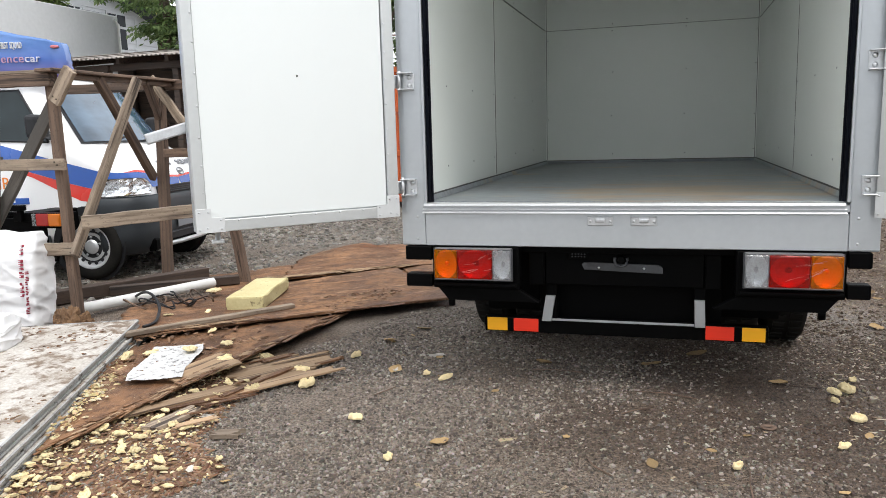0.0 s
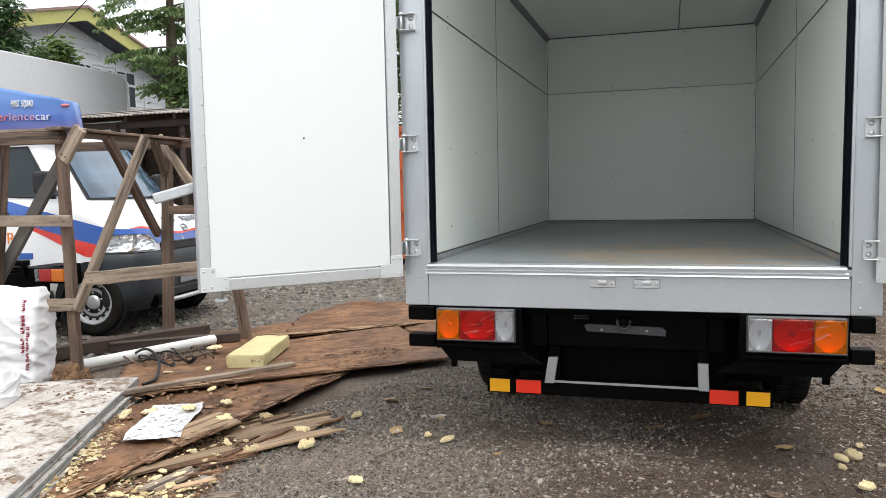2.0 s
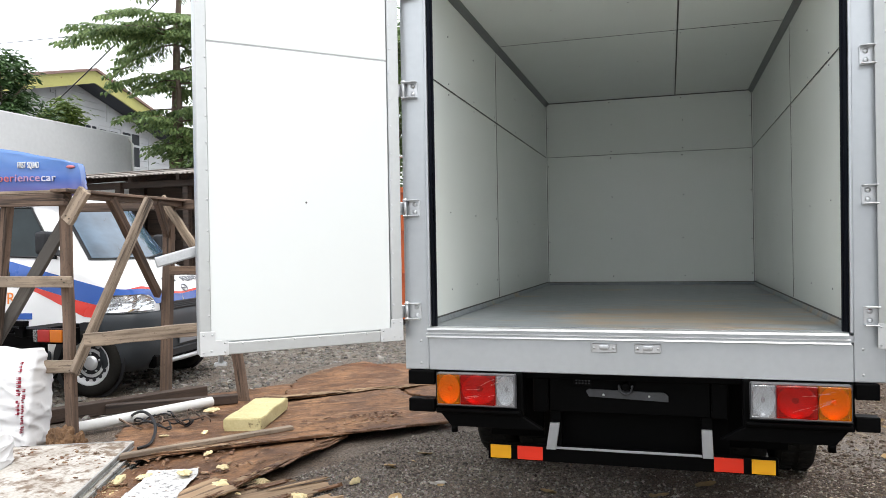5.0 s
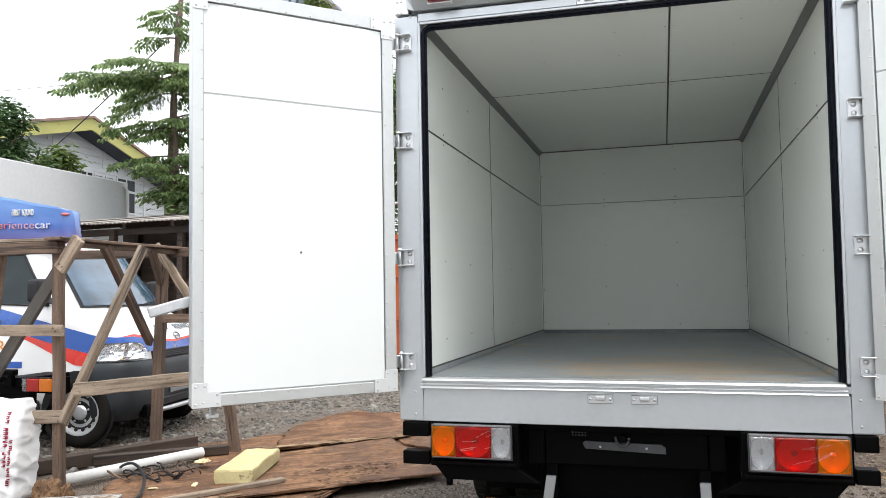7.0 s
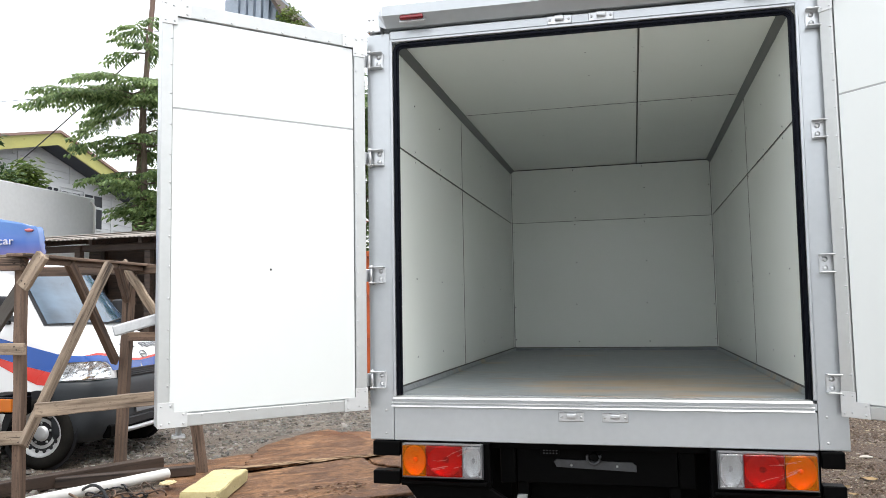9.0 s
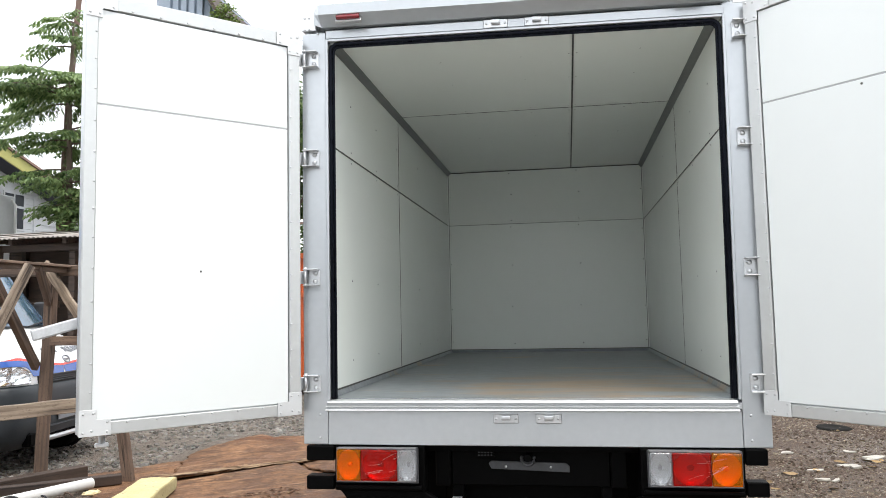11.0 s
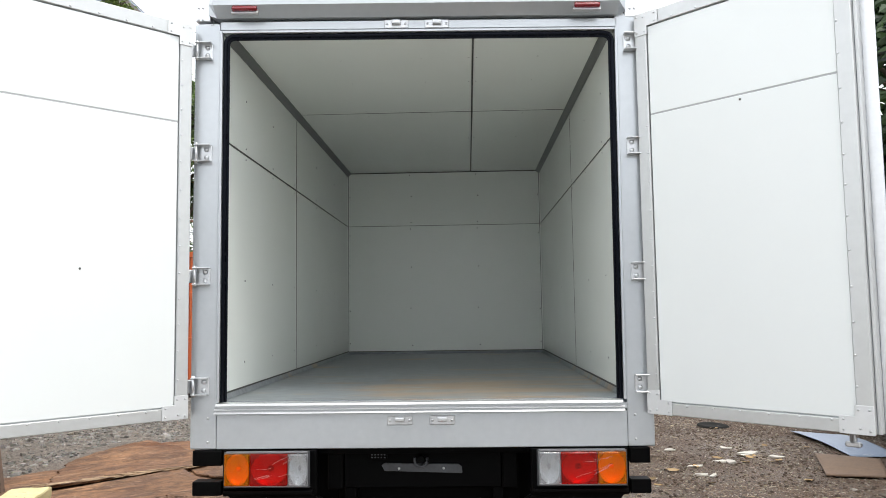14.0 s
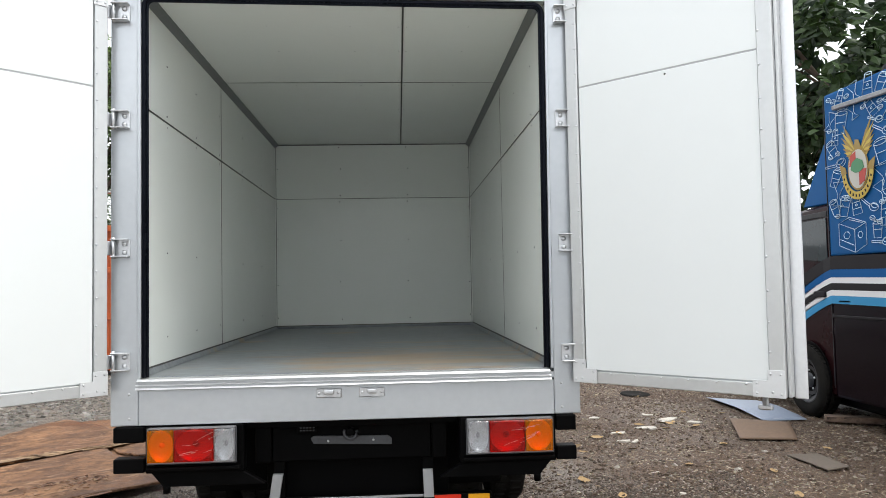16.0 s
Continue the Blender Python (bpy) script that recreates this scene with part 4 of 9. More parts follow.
    # hinges
    def hinge(x, z, s):
        h = part("hinge", box(x - 0.036, x + 0.036, -0.006, 0.001, z - 0.036, z + 0.036, 0.003), ZINC, cargo, "zinc plated strap hinge")
        for zz in (z - 0.036, z + 0.036):
            part("hinge_cheek", box(x - 0.036, x + 0.036, -0.04, -0.004, zz - 0.003, zz + 0.003, 0.002), ZINC, h)
        part("hinge_pin", tube([(x + s * 0.026, -0.028, z - 0.046), (x + s * 0.026, -0.028, z + 0.046)], 0.008, 10), ZINC, h)
        for dz in (-0.018, 0.018):
            bolt = lathe([(0.011, 0), (0.010, -0.006), (0.005, -0.010), (0.0005, -0.011)], 10, pose(x - s * 0.014, -0.006, z + dz, 0, 0, 90))
            part("hinge_bolt", bolt, ZINC, h, smooth=True)
    HZ = (0.974, 1.454, 2.004, 2.472)
    for z in HZ:
        hinge(-0.953, z, -1)
        hinge(0.966, z - 0.006, 1)

    # doors: built flat along local x from the hinge, inner face towards -y before turning
    def door(px, py, turn, s, label, W, flap):
        d = thing("door", "", "")
        d.parent = truck
        d.matrix_basis = pose(px, py, 0, 0, 0, turn)
        tagged(d, label)
        Z0, Z1, T = 0.842, 2.578, 0.05
        def X(a, b):
            return (min(s * a, s * b), max(s * a, s * b))
        fb = 0.075
        fr = 0.058 if flap else 0.047
        bm = bm_new()
        xa, xb = X(0.02, W)
        add_box(bm, xa, xb, 0.006, T, Z0 + 0.004, Z1 - 0.004, 0.003)
        part("door_skin", bm, SILVER, d, "silver painted outer door skin")
        xa, xb = X(0.02 + 0.04, W - fr + 0.006)
        zj = 2.122 if flap else 2.130
        part("lining_sheet", box(xa, xb, -0.006, 0.006, Z0 + fb - 0.02, zj - 0.003, 0.002), WHITE_SHEET, d, "glossy white lining sheet")
        part("lining_sheet", box(xa, xb, -0.006, 0.006, zj + 0.003, Z1 - fb + 0.01, 0.002), WHITE_SHEET, d, "glossy white lining sheet")
        part("joint_backing", box(xa, xb, -0.0045, 0.006, zj - 0.004, zj + 0.004), JOINT_PALE, d)
        # folded edge frame
        e = [X(0.0, 0.055), X(W - fr, W)]
        for (a, b) in e:
            part("edge_frame", box(a, b, -0.012, 0.01, Z0, Z1, 0.004), STEEL_EDGE, d, "riveted steel edge frame")
        a, b = X(0.0555, W - fr - 0.0005)
        for za, zb in ((Z0, Z0 + 0.05), (Z1 - 0.06, Z1)):
            part("edge_frame", box(a, b, -0.0105, 0.01, za, zb, 0.003), STEEL_EDGE, d, "riveted steel edge frame")
        # L-shaped corner plates
        for cx, sx in ((0.0, 1), (W, -1)):
            for cz, sz in ((Z0, 1), (Z1, -1)):
                o = [(0, 0), (0.115, 0), (0.115, 0.062), (0.062, 0.062), (0.062, 0.10), (0, 0.10)]
                o = [(s * (cx + sx * u), cz + sz * v) for u, v in o]
                cp = part("corner_plate", prism(o, -0.016, -0.0125, 0.001), STEEL_PLATE, d, "white painted corner plate")
                for u, v in ((0.014, 0.014), (0.10, 0.014), (0.10, 0.05), (0.014, 0.085), (0.05, 0.085), (0.045, 0.02)):
                    put_mesh("rivet", RIVET_SMALL, cp, pose(s * (cx + sx * u), -0.016, cz + sz * v))
        for z in np.arange(Z0 + 0.16, Z1 - 0.13, 0.118):
            put_mesh("rivet", RIVET_SMALL, d, pose(s * 0.047, -0.012, z + 0.01 * math.sin(7 * z)))
            put_mesh("rivet", RIVET_SMALL, d, pose(s * (W - fr + 0.008), -0.012, z + 0.01 * math.sin(9 * z)))
        for x in np.arange(0.18, W - 0.13, 0.112):
            put_mesh("rivet", RIVET_SMALL, d, pose(s * x, -0.0105, Z0 + 0.043))
            put_mesh("rivet", RIVET_SMALL, d, pose(s * x, -0.0105, Z1 - 0.05))
        if s < 0:
            put_mesh("screw", screw, d, pose(s * 0.453, -0.006, 1.474, 0, 0, 0))
        if s > 0:
            put_mesh("screw", screw, d, pose(s * 0.46, -0.006, zj - 0.02))
        # outer rim with a groove, and the rubber on it
        if flap:
            xa, xb = X(W + 0.001, W + 0.014)
            part("edge_lip", box(xa, xb, 0.008, T - 0.0065, Z0 + 0.002, Z1 - 0.002, 0.002), STEEL_EDGE, d)
            xa, xb = X(W + 0.0125, W + 0.058)
            part("edge_flap", box(xa, xb, T - 0.006, T + 0.004, Z0 - 0.004, Z1, 0.003), ALU, d, "folded aluminium overlap strip")
        for z in HZ:
            xa, xb = X(-0.045, 0.06)
            st = part("hinge_strap", box(xa, xb, 0.012, 0.018, z - 0.03, z + 0.03, 0.004), ZINC, d, "zinc plated hinge strap")
        # lock rod on the outside with its foot below the door
        xr = s * (W - 0.10)
        rod = part("lock_rod", tube([(xr, T + 0.02, Z0 - 0.045), (xr, T + 0.02, Z1 + 0.04)], 0.012, 10), ZINC, d, "zinc plated lock rod")
        part("rod_foot", box(xr - 0.026, xr + 0.026, T + 0.008, T + 0.032, Z0 - 0.058, Z0 - 0.04, 0.004), ZINC, rod)
        for z in (1.0, 1.6, 2.3):
            part("rod_guide", box(xr - 0.03, xr + 0.03, T + 0.001, T + 0.034, z - 0.02, z + 0.02, 0.005), ZINC, rod)
        return d

    # the rear frame sits a little out of square: its head drops to the right, the right jamb leans out
    def out_of_square(ob):
        for v in ob.data.vertices:
            x, y, z = ob.matrix_basis @ v.co
            if z > 2.5:
                v.co.z -= 0.005 + 0.016 * x
            if x > 0.8 and not ob.name.startswith(("corner", "roof", "marker")):
                v.co.x += 0.012 * (z - 0.9) / 1.65
        for c in ob.children:
            if c.name.startswith(("seal", "marker", "keeper")):
                out_of_square(c)
            elif c.type == "MESH":
                c.location.z -= 0.005 + 0.016 * c.location.x
    for ob in cargo.children:
        if ob.name.startswith(("header", "edge_strip", "door_seal", "roof_hood", "corner_gusset")) or ob.name.startswith("latch_keeper") and ob.data.vertices[0].co.z > 2.5:
            out_of_square(ob)
    dl = door(-1.0, -0.045, 45.7, -1, "open rear door, white lined inside, silver outside", 0.914, False)
    # handle bar swung out past the left door's free edge
    hb = part("lock_handle", box(-1.11, -0.85, 0.05, 0.057, -0.022, 0.022, 0.006, 2, pose(0, 0, 1.525, 0, -15.6, 0)), ZINC, dl, "flat zinc plated lock handle")
    part("handle_boss", tube([(-0.86, 0.045, 1.285), (-0.86, 0.075, 1.285)], 0.022, 12), ZINC, hb)
    door(0.985, -0.022, -45.2, 1, "open rear door, white lined inside, silver edge strip", 0.88, True)

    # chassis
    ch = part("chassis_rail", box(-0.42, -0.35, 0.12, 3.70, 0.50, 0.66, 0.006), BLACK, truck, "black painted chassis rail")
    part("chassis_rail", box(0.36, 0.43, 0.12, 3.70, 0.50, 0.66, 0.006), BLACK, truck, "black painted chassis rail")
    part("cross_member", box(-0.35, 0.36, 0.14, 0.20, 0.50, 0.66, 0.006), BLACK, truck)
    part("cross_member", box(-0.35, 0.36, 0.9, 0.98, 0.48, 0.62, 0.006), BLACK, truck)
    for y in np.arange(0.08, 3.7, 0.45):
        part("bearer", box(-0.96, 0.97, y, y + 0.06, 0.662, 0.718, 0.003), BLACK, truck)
    plate = part("tow_plate", prism([(-0.178, 0.602), (-0.165, 0.612), (0.165, 0.606), (0.182, 0.592), (0.182, 0.566), (-0.165, 0.578)], 0.128, 0.138, 0.001), ZINC_DARK, truck, "grey painted bracket plate")
    for x in (-0.10, 0.10):
        put_mesh("bolt", RIVETM, plate, pose(x, 0.128, 0.588))
    hook = [(0.0 + 0.028 * math.cos(radians(a)), 0.11, 0.628 + 0.03 * math.sin(radians(a))) for a in range(-200, 21, 20)]
    part("tow_hook", tube(hook, 0.007, 8), ZINC_DARK, truck, "grey steel spare wheel winch eye")
    part("winch_boss", tube([(0, 0.09, 0.632), (0, 0.2, 0.632)], 0.016, 12), BLACK, truck)
    np_ = part("lamp_bracket", box(-0.235, -0.15, 0.10, 0.112, 0.632, 0.66, 0.002), BLACK, truck)
    bm = bm_new()
    for x in np.arange(-0.22, -0.16, 0.014):
        for z in (0.640, 0.652):
            add_box(bm, x, x + 0.006, 0.098, 0.101, z, z + 0.005)
    part("punched_marks", bm, ZINC_DARK, np_)
    # lamp holders and rear lamps
    for s, x0, x1 in ((-1, -0.835, -0.475), (1, 0.508, 0.876)):
        z0, z1 = 0.548, 0.693
        xo, xi = (x0, x1) if s < 0 else (x1, x0)
        a, b = min(xo + s * 0.02, xi - s * 0.03), max(xo + s * 0.02, xi - s * 0.03)
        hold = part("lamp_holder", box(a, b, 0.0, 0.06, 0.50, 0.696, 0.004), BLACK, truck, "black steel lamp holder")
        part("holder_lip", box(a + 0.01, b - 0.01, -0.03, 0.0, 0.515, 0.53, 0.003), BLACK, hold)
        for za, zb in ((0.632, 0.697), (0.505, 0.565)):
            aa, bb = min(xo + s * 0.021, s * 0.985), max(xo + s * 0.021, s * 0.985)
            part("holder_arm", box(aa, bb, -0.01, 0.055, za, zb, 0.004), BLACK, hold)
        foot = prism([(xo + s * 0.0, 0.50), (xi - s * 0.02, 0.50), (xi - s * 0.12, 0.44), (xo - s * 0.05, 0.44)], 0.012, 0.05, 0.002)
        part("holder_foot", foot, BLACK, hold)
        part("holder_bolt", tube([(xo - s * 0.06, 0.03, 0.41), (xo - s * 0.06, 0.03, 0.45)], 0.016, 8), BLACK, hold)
        lamp = part("rear_lamp", box(x0, x1, -0.008, 0.0, z0, z1, 0.003, 2), LAMP_INSIDE, truck, "three colour rear lamp in clear film")
        w = x1 - x0
        cuts = (0.0, 0.305, 0.765, 1.0) if s < 0 else (0.0, 0.25, 0.67, 1.0)
        mats = (AMBER, RED, CLEAR) if s < 0 else (CLEAR, RED, AMBER)
        names = ("amber_lens", "red_lens", "clear_lens") if s < 0 else ("clear_lens", "red_lens", "amber_lens")
        for i in range(3):
            xa, xb = x0 + w * cuts[i] + 0.002, x0 + w * cuts[i + 1] - 0.001
            part(names[i], box(xa, xb, -0.052, -0.036, z0 + 0.006, z1 - 0.006, 0.006, 3), mats[i], lamp)
            xm, zm = (xa + xb) / 2, (z0 + z1) / 2
            bowl = lathe([(0.052, 0.026), (0.049, 0.016), (0.040, 0.008), (0.026, 0.003), (0.010, 0.0)], 20, pose(xm, -0.009, zm, 0, 0, -90) @ Matrix.Diagonal((1, (xb - xa) / 0.108, 1.3, 1)), False)
            part("reflector", bowl, BOWL, lamp, smooth=True)
            if names[i] == "amber_lens":
                part("bulb", lathe([(0.010, 0.0), (0.012, 0.012), (0.008, 0.02), (0.0005, 0.023)], 12, pose(xm, -0.010, zm, 0, 0, -90)), BULB, lamp)
        for xa, xb, za, zb in ((x0, x1, z0, z0 + 0.004), (x0, x1, z1 - 0.004, z1), (x0, x0 + 0.003, z0, z1), (x1 - 0.003, x1, z0, z1)):
            part("lamp_wall", box(xa, xb, -0.036, -0.008, za, zb), LAMP_INSIDE, lamp)
        rim = bm_new()
        add_box(rim, x0 - 0.006, x1 + 0.006, -0.03, -0.018, z0 - 0.006, z0 + 0.002, 0.002)
        add_box(rim, x0 - 0.006, x0 + 0.001, -0.03, -0.018, z0 + 0.002, z1, 0.002)
        add_box(rim, x1 - 0.001, x1 + 0.006, -0.03, -0.018, z0 + 0.002, z1, 0.002)
        part("lamp_rim", rim, ZINC_DARK, lamp)
        # crumpled clear wrapping left on the lens
        rnd = random.Random(5 + s)
        wrap = bm_new()
        for k in range(8):
            xa = x0 + w * rnd.uniform(0.3, 0.75)
            za = rnd.uniform(z0 + 0.03, z1 - 0.03)
            sl = rnd.uniform(-0.1, 0.7)
            add_tube(wrap, [(xa + 0.022 * j, -0.053, min(za + 0.022 * sl * j + 0.004 * math.sin(j + k), z1 - 0.008)) for j in range(4)], 0.00035, 4)
        part("film_crease", wrap, FILM, lamp, "crumpled clear protective film")
    # black sheets and a spare wheel added to keep the shaded rail gaps dark
    part("valance", box(-0.345, 0.44, 0.24, 0.25, 0.25, 0.655, 0.003), BLACK, truck, "black sheet added to close the chassis gap")
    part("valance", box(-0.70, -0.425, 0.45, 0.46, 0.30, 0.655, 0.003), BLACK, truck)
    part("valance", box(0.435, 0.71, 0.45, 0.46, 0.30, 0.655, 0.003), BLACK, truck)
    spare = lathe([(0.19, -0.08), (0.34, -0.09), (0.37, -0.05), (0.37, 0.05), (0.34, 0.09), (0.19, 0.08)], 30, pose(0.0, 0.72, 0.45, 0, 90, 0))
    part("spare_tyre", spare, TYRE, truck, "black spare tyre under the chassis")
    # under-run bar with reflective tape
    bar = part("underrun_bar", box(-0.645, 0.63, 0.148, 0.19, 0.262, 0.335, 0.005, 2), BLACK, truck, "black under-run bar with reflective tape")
    for x0, x1, mt, nm in ((-0.632, -0.534, TAPE_YELLOW, "yellow"), (-0.503, -0.384, TAPE_RED, "red"), (0.369, 0.489, TAPE_RED, "red"), (0.522, 0.618, TAPE_YELLOW, "yellow")):
        part(nm + "_tape", box(x0, x1, 0.145, 0.148, 0.268, 0.330), mt, bar, nm + " reflective tape")
    for x, sh in ((-0.365, 0.02), (0.322, -0.004)):
        part("bar_strut", prism([(x + sh, 0.45), (x + sh + 0.045, 0.45), (x + 0.045, 0.325), (x, 0.325)], 0.13, 0.146, 0.002), SILVER, bar, "short silver flat strut")
        part("bar_hanger", box(x + sh, x + sh + 0.05, 0.15, 0.20, 0.336, 0.662, 0.004), BLACK, bar)
    part("top_edge", box(-0.33, 0.32, 0.143, 0.1475, 0.326, 0.337, 0.001), SILVER, bar)
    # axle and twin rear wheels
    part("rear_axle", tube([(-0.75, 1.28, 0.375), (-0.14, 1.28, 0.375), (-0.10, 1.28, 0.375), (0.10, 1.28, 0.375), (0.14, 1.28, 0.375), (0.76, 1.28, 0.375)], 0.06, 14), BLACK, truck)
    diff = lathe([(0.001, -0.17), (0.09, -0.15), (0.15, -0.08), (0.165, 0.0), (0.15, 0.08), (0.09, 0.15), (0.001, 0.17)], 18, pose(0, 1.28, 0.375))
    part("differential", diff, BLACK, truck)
    for s in (-1, 1):
        for k, xx in enumerate((0.815, 0.575)):
            w = thing("wheel", "", "")
            w.parent = truck
            build_wheel(w, Matrix.Identity(4), 0.375, 0.20, 0.205, BLACK, 6, tread=True)
            w.matrix_basis = pose(s * xx + 0.005, 1.28, 0.377, 0, 0, 0 if s < 0 else 180)
        part("mud_flap", box(s * 0.70 - 0.235, s * 0.70 + 0.235, 0.80, 0.806, 0.40, 0.66, 0.002), RUBBER, truck, "black rubber mud flap")
        for k in range(5):
            part("leaf_spring", box(s * 0.43 - 0.035, s * 0.43 + 0.035, 0.75 + 0.08 * k, 1.85 - 0.08 * k, 0.44 - 0.012 * k, 0.451 - 0.012 * k), BLACK, truck)
    return truck


ZINC_DARK = material("dull_grey_steel", (0.085, 0.09, 0.095), (0.05, 0.05, 0.055), 0.5, 0.4, 12, 80, 0.7, 0.1, 0.002)
STEEL_TRIM = material("grey_corner_trim", (0.23, 0.24, 0.235), (0.18, 0.19, 0.185), 0.5, 0.3, 5, 60, 0.7, 0.06, 0.002)
RIVETM = rivet_mesh()
RIVET_SMALL = rivet_mesh(0.0048, 0.0035)
build_truck()


# ---- things at the left: van, trestle, timber, sacks ----
VAN_WHITE = material("white_car_paint", (0.88, 0.88, 0.88), (0.85, 0.85, 0.85), 0.25, 0, 1.5, 20, 0.8, 0.0, coat=0.5, rough_var=0.04)
VAN_BLUE = material("blue_vinyl", (0.02, 0.10, 0.42), (0.018, 0.085, 0.36), 0.25, 0, 2, 20, 0.8, 0.0, coat=0.4)
VAN_RED = material("red_vinyl", (0.72, 0.045, 0.03), (0.62, 0.04, 0.03), 0.25, 0, 2, 20, 0.8, 0.0, coat=0.4)
DARK_PLASTIC = material("dark_grey_plastic", (0.030, 0.036, 0.042), (0.02, 0.024, 0.028), 0.5, 0, 4, 70, 0.7, 0.08, 0.003)
# lighter and darker blue patches paint a sky reflection into the tinted glass
CAR_GLASS = material("tinted_glass_painted_sky", (0.085, 0.145, 0.215), (0.022, 0.042, 0.066), 0.04, 0, 2.1, 4, 0.35, 0.0, coat=0.5, rough_var=0.02, stretch=(1, 0.7, 1.6))
SIDE_GLASS = material("dark_side_glass", (0.022, 0.034, 0.038), (0.012, 0.018, 0.02), 0.06, 0, 3.2, 6, 0.5, 0.0, rough_var=0.02)
SIDE_GLASS.node_tree.nodes["Principled BSDF"].inputs["Specular IOR Level"].default_value = 0.3
HEADLAMP_CLEAR = lens("headlamp_cover", (0.94, 0.95, 0.96), 0.3, 0.03)
CHROME = plain("chrome", (0.75, 0.76, 0.78), 0.12, 1.0)
LAMP_GLASS = plain("headlamp_reflector", (0.88, 0.89, 0.90), 0.13, 0.95)
WHEEL_SILVER = plain("silver_wheel_paint", (0.62, 0.63, 0.64), 0.35, 0.5)
INK_WHITE = plain("white_print", (0.8, 0.8, 0.8), 0.4)
INK_GREY = plain("grey_print", (0.25, 0.26, 0.28), 0.4)
INK_ORANGE = plain("orange_print", (0.85, 0.25, 0.03), 0.4)


def text_mesh(body, size, mat, extrude=0.0015, spacing=1.0, shear=0.0):
    """Letters as a flat mesh: x along the line, y up, facing +z."""
    cu = bpy.data.curves.new("letters", "FONT")
    cu.body, cu.size, cu.extrude, cu.space_character, cu.shear = body, size, extrude, spacing, shear
    cu.align_x, cu.align_y = "CENTER", "CENTER"
    ob = bpy.data.objects.new("letters", cu)
    scene.collection.objects.link(ob)
    dg = bpy.context.evaluated_depsgraph_get()
    me = bpy.data.meshes.new_from_object(ob.evaluated_get(dg))
    bpy.data.objects.remove(ob)
    bpy.data.curves.remove(cu)
    me.materials.clear()
    me.materials.append(mat)
    return me


def build_van():
    van = thing("delivery_van", "white delivery van with blue and red stripes, parked behind the trestle", "van", pose(-4.86, 2.98, 0, 0, 0, 8))
    # local: x forward from the front axle, y to the left, z up
    half, NOSE, BOW = 0.80, 4.5, 0.45
    front_z = [0.20, 0.30, 0.40, 0.62, 0.80, 0.90, 0.96, 1.02, 1.08, 1.14, 1.19, 1.735, 1.78, 1.83, 1.87]
    front_x = [0.43, 0.45, 0.485, 0.49, 0.465, 0.44, 0.40, 0.32, 0.22, 0.10, 0.01, -0.385, -0.45, -0.60, -0.90]

    def yw(z, x=0.0):
        return half - 0.155 * max(0.0, z - 1.12) / 0.75 - 0.09 * max(0, 0.5 - z) - 2.2 * max(0, z - 1.75) ** 1.3

    def xf(z):
        return float(np.interp(z, front_z, front_x))

    # quarter plan of the nose: flank, rounded corner, bowed front
    quarter = [(f, (1 - f ** NOSE) ** (1 / NOSE)) for f in np.linspace(0, 0.9, 60)] + [((1 - f ** NOSE) ** (1 / NOSE), f) for f in np.linspace(0.8, 0, 60)]
    run = [0.0]
    for (a0, b0), (a1, b1) in zip(quarter, quarter[1:]):
        run.append(run[-1] + math.hypot((a1 - a0) * BOW, (b1 - b0) * half))
    qx, qy = [q[0] for q in quarter], [q[1] for q in quarter]

    def skin(k, z, s=-1, lift=0.0):
        """A point of the body: k is x along the flank up to 0.2, then the way round the nose."""
        cx = xf(z) - BOW
        if k <= 0.2:
            f = max(0.0, (k - cx) / BOW)
            fy = max(0.0, 1 - min(1, f) ** NOSE) ** (1 / NOSE)
            return Vector((k, s * (fy * yw(z) + lift), z))
        d = float(np.interp(min(1, max(0, (0.2 - cx) / BOW)), qx, run)) + k - 0.2
        fx, fy = float(np.interp(d, run, qx)), float(np.interp(d, run, qy))
        return Vector((cx + fx * (BOW + lift), s * fy * (yw(z) + lift), z))

    def patch(rows, smooth=True):
        """A thin skin piece from rows of points, with its thickness inwards."""
        bm = bm_new()
        g = [[bm.verts.new(p) for p in r] for r in rows]
        for a, b in zip(g, g[1:]):
            for i in range(len(a) - 1):
                f = bm.faces.new((a[i], a[i + 1], b[i + 1], b[i]))
                f.smooth = smooth
        bmesh.ops.recalc_face_normals(bm, faces=bm.faces[:])
        mid = Vector((-0.6, 0, 0.9))
        if sum((f.calc_center_median() - mid).dot(f.normal) for f in bm.faces) < 0:
            bmesh.ops.reverse_faces(bm, faces=bm.faces[:])
        return bm

    def loop(z, lift=0.0):
        w = yw(z) + lift
        cx = xf(z) - BOW
        pick = quarter[::5] + [quarter[-1]]
        one = [(cx + fx * (BOW + lift), fy * w) for fx, fy in pick]
        return one

    def body_shell():
        bm = bm_new()
        zs = [0.30, 0.40, 0.55, 0.70, 0.80, 0.86, 0.90, 0.93, 0.96, 0.99, 1.02, 1.05, 1.08, 1.11, 1.14, 1.165, 1.19, 1.30, 1.42, 1.54, 1.66, 1.735, 1.76, 1.78, 1.81, 1.83, 1.85, 1.87]
        rows = []
        for z in zs:
            one = loop(z)
            w = yw(z)
            xr = -3.30 + 0.09 * max(0, z - 0.9)
            back = [(xr + 0.10, w), (-2.2, w), (-1.1, w)]
            half_loop = [(xr, 0), (xr, w - 0.10), (xr + 0.03, w - 0.03)] + back + one
            full = [(x, -y) for x, y in half_loop] + [(x, y) for x, y in half_loop[-2:0:-1]]
            rows.append([bm.verts.new((x, y, z)) for x, y in full])
        k = len(rows[0])
        for a, b in zip(rows, rows[1:]):
            for i in range(k):
                f = bm.faces.new((a[i], a[(i + 1) % k], b[(i + 1) % k], b[i]))
